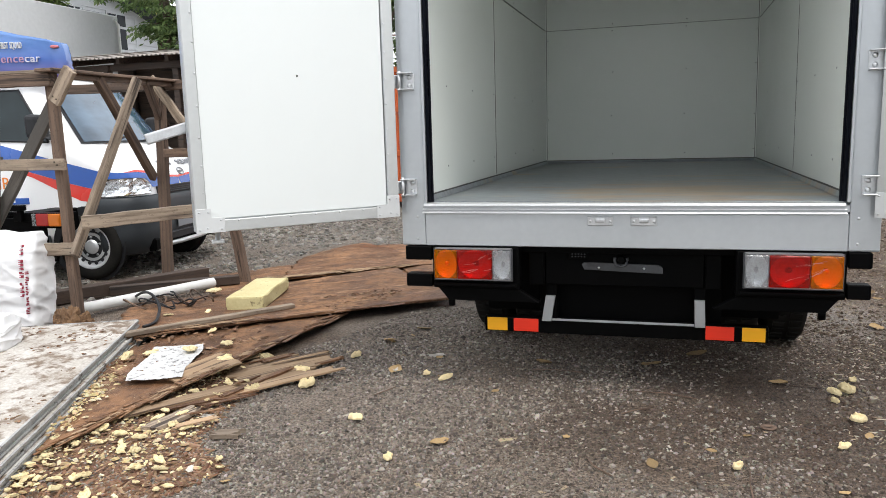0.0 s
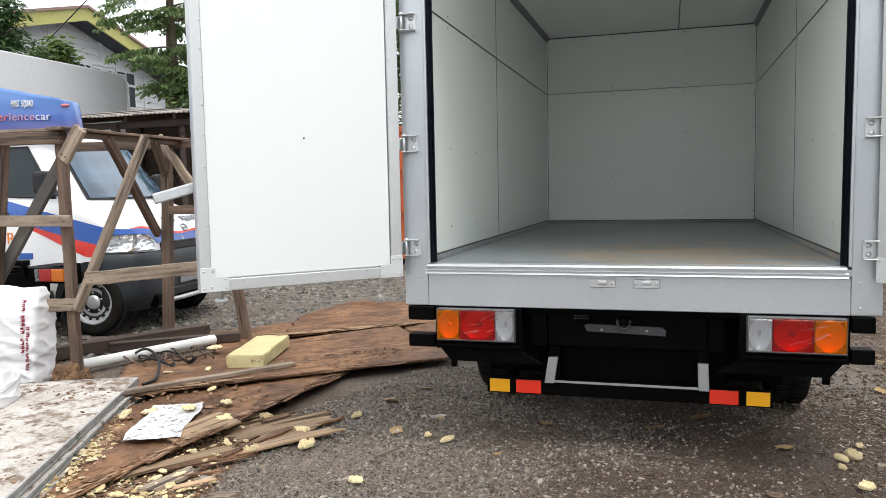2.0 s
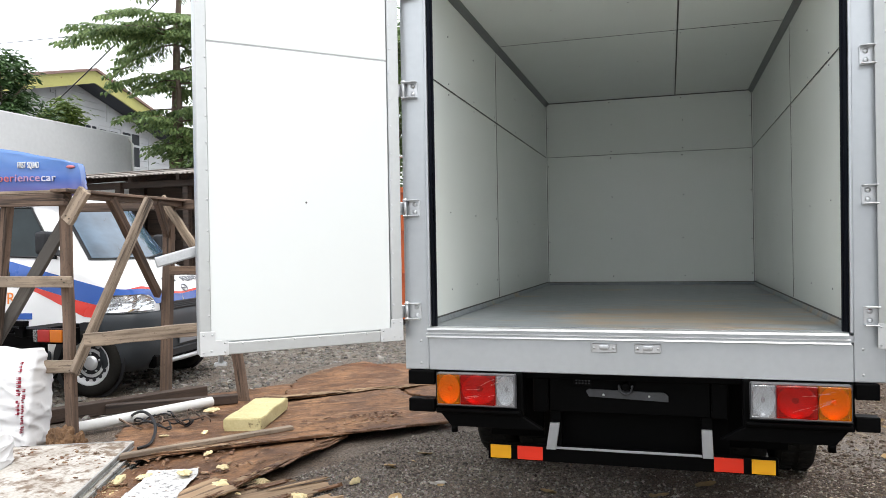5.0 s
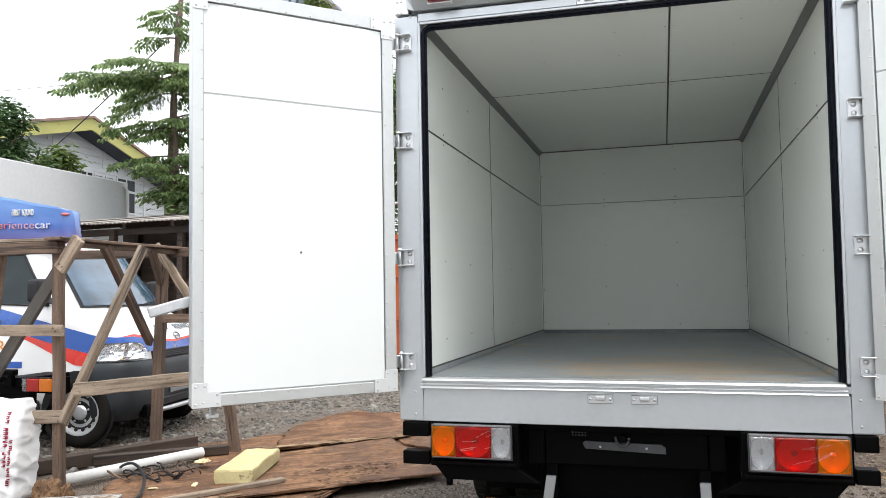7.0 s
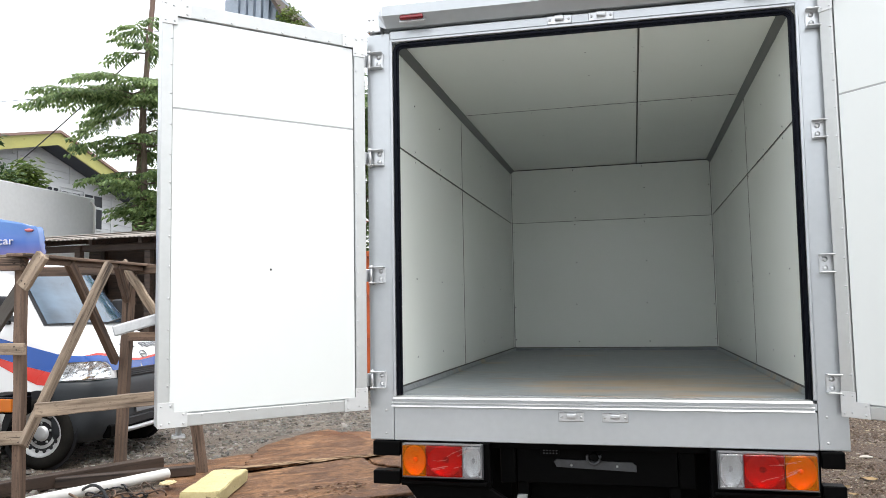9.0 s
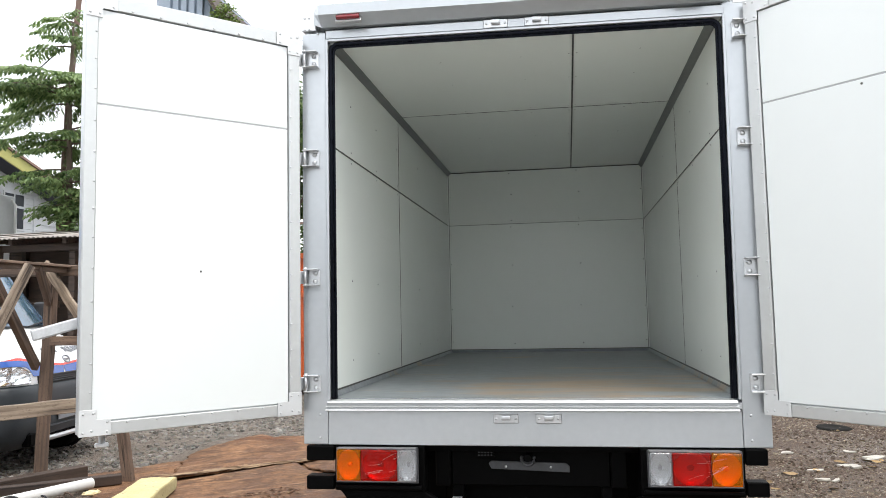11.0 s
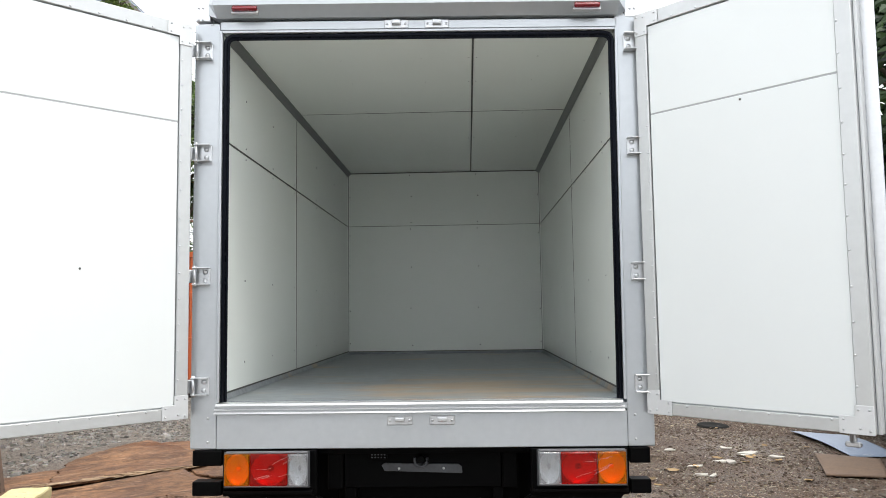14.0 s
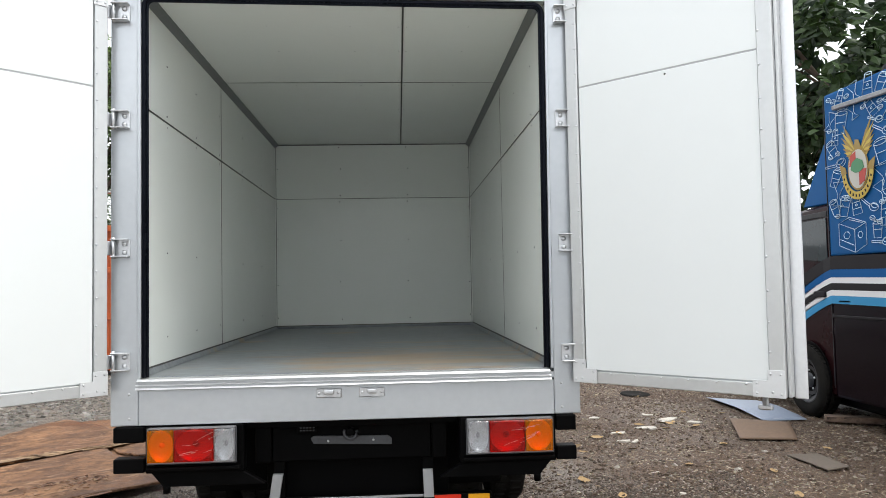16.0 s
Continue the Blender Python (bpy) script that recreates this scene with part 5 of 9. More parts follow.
                f.smooth = True
        bm.faces.new(rows[0][::-1])
        bm.faces.new(rows[-1])
        bmesh.ops.recalc_face_normals(bm, faces=bm.faces[:])
        return bm

    body = part("body", body_shell(), VAN_WHITE, van, "white painted body")
    # dark bumper round the nose
    bm = bm_new()
    rows = []
    for z, lift in ((0.20, -0.03), (0.22, 0.02), (0.30, 0.045), (0.40, 0.04), (0.44, 0.03), (0.56, 0.035), (0.66, 0.035), (0.71, 0.028), (0.732, 0.012), (0.735, -0.03)):
        cx, w = xf(z) - BOW, yw(z) + lift
        one = [(cx + fx * (BOW + lift), fy * w) for fx, fy in quarter]
        k0 = next(i for i, p in enumerate(one) if p[0] > 0.10)
        one = [one[min(len(one) - 1, k0 + int((len(one) - 1 - k0) * q / 24 + 0.5))] for q in range(25)]
        rows.append([bm.verts.new((x, -y, z)) for x, y in one] + [bm.verts.new((x, y, z)) for x, y in one[-2::-1]])
    for a, b in zip(rows, rows[1:]):
        for i in range(len(a) - 1):
            f = bm.faces.new((a[i], a[i + 1], b[i + 1], b[i]))
            f.smooth = True
    for r in (rows[0], rows[-1]):
        bm.faces.new(r)
    bm.faces.new([r[0] for r in rows])
    bm.faces.new([r[-1] for r in rows])
    bmesh.ops.recalc_face_normals(bm, faces=bm.faces[:])
    part("front_bumper", bm, DARK_PLASTIC, van, "dark grey plastic front bumper")
    part("bumper_slot", box(0.50, 0.536, -0.40, 0.40, 0.30, 0.37, 0.01), RUBBER, van)
    part("bumper_guard", tube([(0.535 - 0.12 * abs(v) ** 3, v * 0.62, 0.26 + 0.05 * abs(v) ** 6) for v in np.linspace(-1, 1, 13)], 0.022, 8), WHEEL_SILVER, van, "silver bumper guard")
    part("plate", box(0.530, 0.540, -0.22, 0.22, 0.40, 0.51, 0.002), INK_GREY, van, "dark registration plate")
    bm = bm_new()
    for k in range(4):
        z = 0.738 + 0.017 * k
        add_box(bm, 0.42, 0.503 - 0.004 * k, -0.42, 0.42, z, z + 0.010, 0.002)
    part("grille", bm, DARK_PLASTIC, van, "dark slatted grille")
    part("grille_back", box(0.40, 0.494, -0.44, 0.44, 0.725, 0.803, 0.004), RUBBER, van)
    # headlamps: wrap round the corner
    for s in (-1, 1):
        def lamp_z(u):
            return 0.742 + 0.012 * u, 0.892 - 0.004 * (2 * u - 1) ** 2 - 0.05 * max(0, u - 0.72) ** 1.2 / 0.2
        ks = np.linspace(0.155, 0.60, 13)
        rr = random.Random(5)
        rows = []
        for i in range(7):
            row = []
            for k in ks:
                u = (k - 0.155) / 0.445
                lo, hi = lamp_z(u)
                zz = lo + (hi - lo) * i / 6
                slant = 0.022 * (i / 6 - 0.5) * (1 - u)
                # two bowls, faceted
                d = min(math.hypot((u - 0.27) / 0.26, i / 3 - 1), math.hypot((u - 0.76) / 0.24, i / 3 - 1))
                row.append(skin(k + slant, zz, s, 0.003 + 0.020 * min(1, d * d) + rr.uniform(-0.0025, 0.0025)))
            rows.append(row)
        hl = part("headlight", patch(rows, False), LAMP_GLASS, van, "clear multi-reflector headlamp")
        rows = [[skin(k + 0.022 * (i / 4 - 0.5) * (1 - (k - 0.155) / 0.445), lamp_z((k - 0.155) / 0.445)[0] - 0.004 + (lamp_z((k - 0.155) / 0.445)[1] - lamp_z((k - 0.155) / 0.445)[0] + 0.008) * i / 4, s, 0.032 - 0.02 * abs(i / 2 - 1) ** 4) for k in np.linspace(0.150, 0.605, 17)] for i in range(5)]
        part("lamp_cover", patch(rows), HEADLAMP_CLEAR, hl)
        rim = [skin(k + 0.022 * (e - 0.5) * (1 - (k - 0.155) / 0.445), lamp_z((k - 0.155) / 0.445)[e], s, 0.012) for e, kk in ((0, np.linspace(0.155, 0.60, 13)), (1, np.linspace(0.60, 0.155, 13))) for k in kk]
        part("lamp_rim", tube(rim + [rim[0]], 0.006, 6), DARK_PLASTIC, hl)
        part("bulb", lathe([(0.016, 0.0), (0.012, -0.012), (0.001, -0.016)], 10, pose(*skin(0.275, 0.815, s, 0.012), 0, 0, -s * 60 + 90)), CHROME, hl)
        # pillars, windows
        side = [(-0.33, 1.235), (-0.98, 1.262), (-0.98, 1.70), (-0.645, 1.70)]
        wd = bm_new()
        o = [wd.verts.new((x, s * (yw(z, x) + 0.006), z)) for x, z in side]
        i = [wd.verts.new((x, s * (yw(z, x) - 0.02), z)) for x, z in side]
        fs = [wd.faces.new(o), wd.faces.new(i[::-1])] + [wd.faces.new((o[j], i[j], i[(j + 1) % 4], o[(j + 1) % 4])) for j in range(4)]
        bmesh.ops.recalc_face_normals(wd, faces=fs)
        win = part("side_window", wd, SIDE_GLASS, van, "dark door window")
        fr = bm_new()
        pts = [Vector((x, s * (yw(z, x) + 0.008), z)) for x, z in side]
        add_tube(fr, pts + [pts[0]], 0.010, 6)
        part("window_seal", fr, RUBBER, win)
        side = [(-1.08, 1.266), (-2.0, 1.28), (-2.0, 1.69), (-1.08, 1.69)]
        wd = bm_new()
        o = [wd.verts.new((x, s * (yw(z, x) + 0.006), z)) for x, z in side]
        i = [wd.verts.new((x, s * (yw(z, x) - 0.02), z)) for x, z in side]
        fs = [wd.faces.new(o), wd.faces.new(i[::-1])] + [wd.faces.new((o[j], i[j], i[(j + 1) % 4], o[(j + 1) % 4])) for j in range(4)]
        bmesh.ops.recalc_face_normals(wd, faces=fs)
        part("side_window", wd, SIDE_GLASS, van, "dark rear side window")
        mir = part("door_mirror", box(-0.35, -0.23, s * 0.965 - 0.10, s * 0.965 + 0.10, 1.265, 1.47, 0.045, 3), RUBBER, van, "black door mirror")
        bm = bm_new()
        add_beam(bm, (-0.30, s * 0.76, 1.27), (-0.30, s * 0.90, 1.30), 0.03, 0.05)
        part("mirror_arm", bm, DARK_PLASTIC, mir)
        # stripes along the side and over the corner
        def stripe(lower, upper, mat, nm, lift, k0=-3.15, k1=1.12, n_=90):
            ks = [k0 + (k1 - k0) * q / n_ for q in range(n_ + 1)]
            rows = []
            for e in range(6):
                rows.append([skin(k, lower(k) + (upper(k) - lower(k)) * e / 5, s, lift) for k in ks])
            part(nm, patch(rows), mat, body)
        def line(pts):
            return lambda x: float(np.interp(x, [p[0] for p in pts], [p[1] for p in pts]))
        up = line([(-3.2, 1.40), (-1.6, 1.33), (-0.80, 1.215), (-0.287, 1.076), (0.126, 0.966), (0.30, 0.945), (0.48, 0.944), (0.62, 0.925), (0.75, 0.885), (1.2, 0.858)])
        mid = line([(-3.2, 1.27), (-1.6, 1.20), (-0.75, 1.03), (-0.486, 0.961), (-0.167, 0.867), (0.051, 0.815), (0.13, 0.80), (0.16, 0.893), (0.58, 0.885), (0.64, 0.80), (1.2, 0.80)])
        low = line([(-3.2, 1.22), (-1.6, 1.165), (-0.72, 1.0), (-0.50, 0.92), (-0.275, 0.807), (-0.041, 0.70), (0.14, 0.70)])
        stripe(mid, up, VAN_BLUE, "blue_stripe", 0.004)
        stripe(low, lambda x: mid(x) - 0.001 if x < 0.13 else 0.80, VAN_RED, "red_stripe", 0.004, -3.15, 0.14, 50)
        stripe(lambda x: up(x) + 0.001, lambda x: up(x) + 0.001 + 0.02 * min(1, max(0.0, x - 0.33) * 8), VAN_RED, "red_stripe", 0.005, 0.33, 1.12, 30)
        part("door_gap", box(-1.0, -0.992, s * 0.795 - 0.004, s * 0.795 + 0.006, 0.5, 1.2), RUBBER, body)
        part("side_sill", box(-2.2, -0.40, s * 0.78 - 0.03, s * 0.78 + 0.022, 0.27, 0.40, 0.01), DARK_PLASTIC, van)
        part("door_handle", box(-0.93, -0.78, s * 0.80 - 0.01, s * 0.80 + 0.03, 1.08, 1.115, 0.008, 2), DARK_PLASTIC, van)
    # windscreen on the sloping front, with its black edge and wipers
    def screen(inset, lift, m, nm, lab):
        rows = []
        for u in np.linspace(0.03 + inset, 0.97 - inset, 7):
            z = 1.19 + 0.545 * u
            v1 = 1 - (0.085 + inset) / yw(z)
            row = []
            for v in np.linspace(-v1, v1, 25):
                fx = (1 - abs(v) ** NOSE) ** (1 / NOSE)
                row.append(Vector((xf(z) - BOW + fx * BOW + lift, v * yw(z), z + lift * 0.7)))
            rows.append(row)
        return part(nm, patch(rows), m, van, lab)
    screen(0.0, 0.008, RUBBER, "windscreen_seal", "")
    glass = screen(0.025, 0.013, CAR_GLASS, "windscreen", "blue tinted windscreen with sky reflection painted in")
    for y0, y1 in ((-0.45, 0.05), (0.15, 0.62)):
        part("wiper", tube([(0.035, y0, 1.22), (-0.03 - 0.05 * abs(y1) ** 4, y1, 1.285)], 0.008, 6), RUBBER, glass, "black wiper arm")
    part("steering_wheel", lathe([(0.15, -0.01), (0.165, 0.0), (0.15, 0.01)], 20, pose(-0.2, -0.35, 1.2, 0, -40, 0)), RUBBER, van)
    # red trim over the screen, roof box wrapped in a printed sheet
    part("roof_trim", tube([(xf(1.752) - BOW + BOW * (1 - abs(v) ** NOSE) ** (1 / NOSE) + 0.004, v * yw(1.752), 1.752) for v in np.linspace(-0.96, 0.96, 21)], 0.013, 6), VAN_RED, body, "red roof edge trim")
    for word, y in (("FIRST", -0.075), ("SQUAD", 0.315)):
        put_mesh("lettering", text_mesh(word, 0.095, INK_GREY, 0.005), body, pose(0.362, y, 1.002, 38, 0, 90))
    em = bm_new()
    add_tube(em, [(0.432 - 0.018 * math.sin(a), 0.09 + 0.055 * math.cos(a), 0.918 + 0.032 * math.sin(a)) for a in np.linspace(0, 2 * math.pi, 21)], 0.006, 5)
    add_box(em, 0.425, 0.445, 0.05, 0.13, 0.913, 0.923)
    part("emblem", em, INK_GREY, body, "plain grey oval emblem")
    # printing on the flank
    put_mesh("lettering", text_mesh("FiR", 0.15, INK_ORANGE, spacing=1.0), body, pose(-0.83, -(half + 0.004), 0.872, 90, 0, 0))
    pill = part("web_strip", box(-1.36, -0.57, -(half + 0.006), -(half - 0.002), 0.685, 0.742, 0.002), VAN_BLUE, body, "blue strip with white marks")
    bm = bm_new()
    for k in range(9):
        add_box(bm, -1.31 + 0.07 * k, -1.265 + 0.07 * k, -(half + 0.009), -(half + 0.006), 0.702, 0.726)
    part("print_bar", bm, INK_WHITE, pill)
    # wheels and arches
    for x in (0.0, -2.65):
        for s in (-1, 1):
            arch = lathe([(0.352, -0.006), (0.345, -0.008), (0.338, 0.0), (0.33, 0.004), (0.29, 0.005), (0.001, 0.006)], 26, pose(x - 0.02, s * 0.798, 0.31, 0, 0, -90 if s > 0 else 90))
            part("wheel_arch", arch, RUBBER, van, "black wheel arch")
            w = thing("wheel", "", "")
            w.parent = van
            w.matrix_basis = pose(x, s * 0.765, 0.296, 0, 0, 90 if s < 0 else -90)
            build_wheel(w, Matrix.Identity(4), 0.296, 0.175, 0.195, WHEEL_SILVER, 14, tread=False)
            part("axle_stub", tube([(x, s * 0.2, 0.296), (x, s * 0.66, 0.296)], 0.05, 8), BLACK, van)
    part("underbody", box(-3.2, 0.5, -0.6, 0.6, 0.22, 0.34, 0.02), BLACK, van)
    return van


def build_roof_box():
    tarp = bpy.data.materials.new("printed_blue_tarpaulin")
    tarp.use_nodes = True
    n, l = tarp.node_tree.nodes, tarp.node_tree.links
    co, sep, rp, nz, bp = n.new("ShaderNodeTexCoord"), n.new("ShaderNodeSeparateXYZ"), n.new("ShaderNodeValToRGB"), n.new("ShaderNodeTexNoise"), n.new("ShaderNodeBump")
    l.new(co.outputs["Generated"], sep.inputs[0])
    l.new(sep.outputs["Z"], rp.inputs["Fac"])
    rp.color_ramp.elements[0].position, rp.color_ramp.elements[1].position = 0.0, 0.75
    rp.color_ramp.elements[0].color, rp.color_ramp.elements[1].color = (0.13, 0.085, 0.24, 1), (0.10, 0.22, 0.52, 1)
    e = rp.color_ramp.elements.new(0.35)
    e.color = (0.05, 0.12, 0.40, 1)
    l.new(rp.outputs["Color"], n["Principled BSDF"].inputs["Base Color"])
    nz.inputs["Scale"].default_value = 5
    l.new(co.outputs["Object"], nz.inputs["Vector"])
    bp.inputs["Strength"].default_value, bp.inputs["Distance"].default_value = 0.5, 0.02
    l.new(nz.outputs["Fac"], bp.inputs["Height"])
    l.new(bp.outputs["Normal"], n["Principled BSDF"].inputs["Normal"])
    n["Principled BSDF"].inputs["Roughness"].default_value = 0.24
    n["Principled BSDF"].inputs["Coat Weight"].default_value = 0.5
    n["Principled BSDF"].inputs["Coat Roughness"].default_value = 0.12
    b = thing("roof_sign", "slim roof sign wrapped in a printed blue tarpaulin", "sign", pose(-5.67, 2.12, 1.80, 0, 0, 18))
    L, Wd, H = 1.53, 0.12, 0.44
    bm = bm_new()
    bmesh.ops.create_cube(bm, size=1)
    bmesh.ops.subdivide_edges(bm, edges=bm.edges[:], cuts=11, use_grid_fill=True)
    for v in bm.verts:
        x, y, z = v.co
        top = z + 0.5
        sq = 1 - 0.05 * top * top
        v.co = Vector((x * L * sq, y * Wd * sq, (z + 0.5) * (H - 0.25 * max(0.0, x))))
        w = noise.noise((v.co.x * 4, v.co.y * 4, v.co.z * 3)) + 0.7 * (1 - abs(noise.noise((v.co.x * 9 + v.co.z * 6, v.co.y * 4, v.co.z * 12)))) ** 4
        v.co += Vector((0.012 * w, 0.010 * w, -0.02 * max(0, top - 0.9) * 10 * (abs(x) * 2) ** 6 + 0.012 * w * top))
    for f in bm.faces:
        f.smooth = True
    cover = part("cover", bm, tarp, b)
    def words(items, size, x, z, wide, tall, gap):
        """Words set one after another along the face, each a mesh of its own."""
        meshes = [text_mesh(body, size, mat, 0.012, 1.1) for body, mat in items]
        for me in meshes:
            w = max(v.co.x for v in me.vertices) - min(v.co.x for v in me.vertices)
            put_mesh("lettering", me, cover, pose(x + w * wide / 2, -Wd / 2 - 0.001, z, 89, 0, 0) @ Matrix.Diagonal((wide, tall, 1, 1)))
            x += w * wide + gap
    words((("FIRST", INK_WHITE), ("SQUAD", INK_WHITE)), 0.080, 0.20, 0.280, 0.36, 1.0, 0.018)
    words((("exper", INK_ORANGE_RED), ("ience", INK_PINK), ("car", INK_LILAC)), 0.115, -0.085, 0.165, 0.86, 0.85, 0.012)
    lg = bm_new()
    add_lathe(lg, [(0.001, 0.004), (0.5, 0.004), (0.5, -0.004), (0.001, -0.004)], 18, pose(0.675, -Wd / 2 - 0.004, 0.262, 0, 0, 90) @ Matrix.Diagonal((2, 0.075, 0.028, 1)))
    part("emblem", lg, INK_ORANGE_RED, cover, "plain orange oval emblem")


INK_ORANGE_RED = plain("orange_red_print", (0.55, 0.16, 0.18), 0.4)
INK_PINK = plain("pink_print", (0.50, 0.30, 0.44), 0.4)
INK_LILAC = plain("lilac_print", (0.62, 0.62, 0.74), 0.4)


SOLID_RED = plain("moulded_red_plastic", (0.36, 0.018, 0.014), 0.2)
SOLID_AMBER = plain("moulded_amber_plastic", (0.60, 0.16, 0.012), 0.2)


def build_pickup_chassis():
    c = thing("bare_chassis", "black bare truck chassis end with a rear lamp", "chassis", pose(-4.95, 1.66, 0))
    part("rail", box(-1.6, 0.22, -0.05, 0.02, 0.50, 0.62, 0.006), BLACK, c)
    part("rail", box(-1.6, 0.30, 0.22, 0.30, 0.50, 0.64, 0.006), BLACK, c)
    part("cross_bar", box(0.02, 0.26, -0.12, 0.34, 0.60, 0.67, 0.008), BLACK, c)
    part("bed_rail", box(-1.6, 0.16, -0.16, -0.10, 0.69, 0.735, 0.006), BLACK, c)
    for x in (-1.5, -0.9, -0.3, 0.10):
        part("bed_stay", box(x, x + 0.04, -0.15, -0.11, 0.60, 0.69, 0.004), BLACK, c)
    lamp = part("rear_lamp", box(0.255, 0.545, -0.15, -0.08, 0.565, 0.675, 0.008, 2), BLACK, c, "amber and red rear lamp")
    part("clear_lens", box(0.262, 0.305, -0.172, -0.15, 0.57, 0.67, 0.008, 2), CLEAR, lamp)
    part("red_lens", box(0.307, 0.425, -0.172, -0.15, 0.57, 0.67, 0.008, 2), SOLID_RED, lamp)
    part("amber_lens", box(0.427, 0.54, -0.172, -0.15, 0.57, 0.67, 0.008, 2), SOLID_AMBER, lamp)
    part("hook", tube([(-0.02, -0.10, 0.70), (-0.05, -0.12, 0.68), (-0.03, -0.13, 0.64), (0.02, -0.12, 0.64)], 0.012, 6), BLACK, c)
    for x in (-0.1, -1.4):
        part("stand", box(x - 0.06, x + 0.06, -0.05, 0.3, 0, 0.50, 0.01), BLACK, c)
    for k in range(3):
        part("hose", tube([(0.1 + 0.05 * k, 0.02, 0.5), (0.16, 0.0, 0.36 - 0.05 * k), (0.30, 0.02, 0.34 - 0.04 * k), (0.36, 0.06, 0.5)], 0.012, 6), BLACK, c)


def build_trestle():
    t = thing("wooden_trestle", "rough weathered timber trestle with diagonal braces", "trestle", pose(0, 0, 0))
    rnd = random.Random(4)
    def beam(a, b, w, h, mat, up=(0, 0, 1), name="beam"):
        bm = bm_new()
        a, b = Vector(a), Vector(b)
        ln = (b - a).length
        k = 6
        m = frame_between(a, b, up)
        rings = []
        for i in range(k + 1):
            x = ln * i / k
            j = [rnd.uniform(-0.003, 0.003) for _ in range(4)]
            rings.append([bm.verts.new(Vector((x, y * w / 2 + j[0], z * h / 2 + j[1]))) for y, z in ((-1, -1), (1, -1), (1, 1), (-1, 1))])
        for p, q in zip(rings, rings[1:]):
            for i in range(4):
                bm.faces.new((p[i], p[(i + 1) % 4], q[(i + 1) % 4], q[i]))
        bm.faces.new(rings[0][::-1])
        bm.faces.new(rings[-1])
        bmesh.ops.recalc_face_normals(bm, faces=bm.faces[:])
        bmesh.ops.bevel(bm, geom=[e for e in bm.edges if e.calc_face_angle(0) > 0.6], offset=0.004, segments=1, affect="EDGES")
        return part(name, bm, mat, t, at=m)
    F = (0, -1, 0)
    beam((-3.706, 0.83, 0.0), (-3.728, 0.83, 1.68), 0.066, 0.055, OLD_WOOD, F, "post")
    beam((-4.44, 0.83, 0.0), (-4.215, 0.83, 1.66), 0.062, 0.06, OLD_WOOD, F, "post")
    beam((-4.10, 2.35, 0.0), (-4.02, 2.35, 1.70), 0.085, 0.065, OLD_WOOD, F, "post")
    beam((-3.255, 2.26, 0.0), (-3.52, 2.26, 1.70), 0.085, 0.05, OLD_WOOD, F, "post")
    # top frame
    beam((-5.0, 0.80, 1.656), (-3.66, 0.765, 1.632), 0.05, 0.082, OLD_WOOD)
    beam((-5.0, 2.32, 1.69), (-3.0, 2.30, 1.67), 0.05, 0.08, OLD_WOOD)
    beam((-3.65, 0.70, 1.690), (-3.91, 2.47, 1.720), 0.14, 0.022, OLD_WOOD, (0, 0, 1), "board")
    beam((-5.0, 0.84, 1.712), (-3.60, 0.87, 1.6905), 0.12, 0.022, GREY_WOOD, (0, 0, 1), "board")
    beam((-3.67, 0.9, 1.662), (-3.90, 2.45, 1.688), 0.05, 0.04, OLD_WOOD)
    # rails
    beam((-4.7, 0.755, 1.088), (-3.625, 0.765, 1.085), 0.03, 0.076, GREY_WOOD)
    beam((-3.505, 0.735, 0.70), (-2.78, 1.13, 0.748), 0.045, 0.088, GREY_WOOD)
    beam((-3.95, 0.785, 0.505), (-3.62, 0.80, 0.515), 0.04, 0.085, GREY_WOOD)
    beam((-4.0, 2.31, 1.108), (-3.3, 2.31, 1.10), 0.03, 0.075, OLD_WOOD)
    # braces
    beam((-3.612, 0.75, 0.47), (-3.54, 1.45, 1.672), 0.068, 0.04, GREY_WOOD, (1, 0, 0.2), "brace")
    beam((-3.71, 0.905, 1.60), (-4.495, 0.905, 0.56), 0.035, 0.09, DARK_GREY_WOOD, (0, 0, 1), "brace")
    beam((-3.71, 1.24, 1.675), (-4.11, 2.29, 0.90), 0.07, 0.05, OLD_WOOD, (1, 0, 0), "brace")
    beam((-4.035, 2.26, 1.75), (-3.70, 2.26, 1.285), 0.03, 0.075, GREY_WOOD, (0, 0, 1), "brace")
    beam((-3.80, 1.88, 1.70), (-4.05, 2.36, 1.41), 0.07, 0.045, OLD_WOOD, (1, 0, 0), "brace")
    beam((-3.445, 0.70, 1.684), (-3.597, 0.70, 1.482), 0.035, 0.090, GREY_WOOD, (0, 0, 1), "block")
    nail = mesh("nail", lathe([(0.006, 0), (0.005, -0.004), (0.0005, -0.005)], 6, pose(0, 0, 0, 0, 0, 90)), DARK_WOOD)
    for x, y, z in ((-3.585, 0.680, 1.52), (-3.56, 0.680, 1.5), (-3.68, 0.735, 1.10), (-3.66, 0.735, 1.08), (-3.61, 0.715, 0.5), (-3.70, 0.735, 1.64)):
        put_mesh("nail", nail, t, pose(x, y, z))


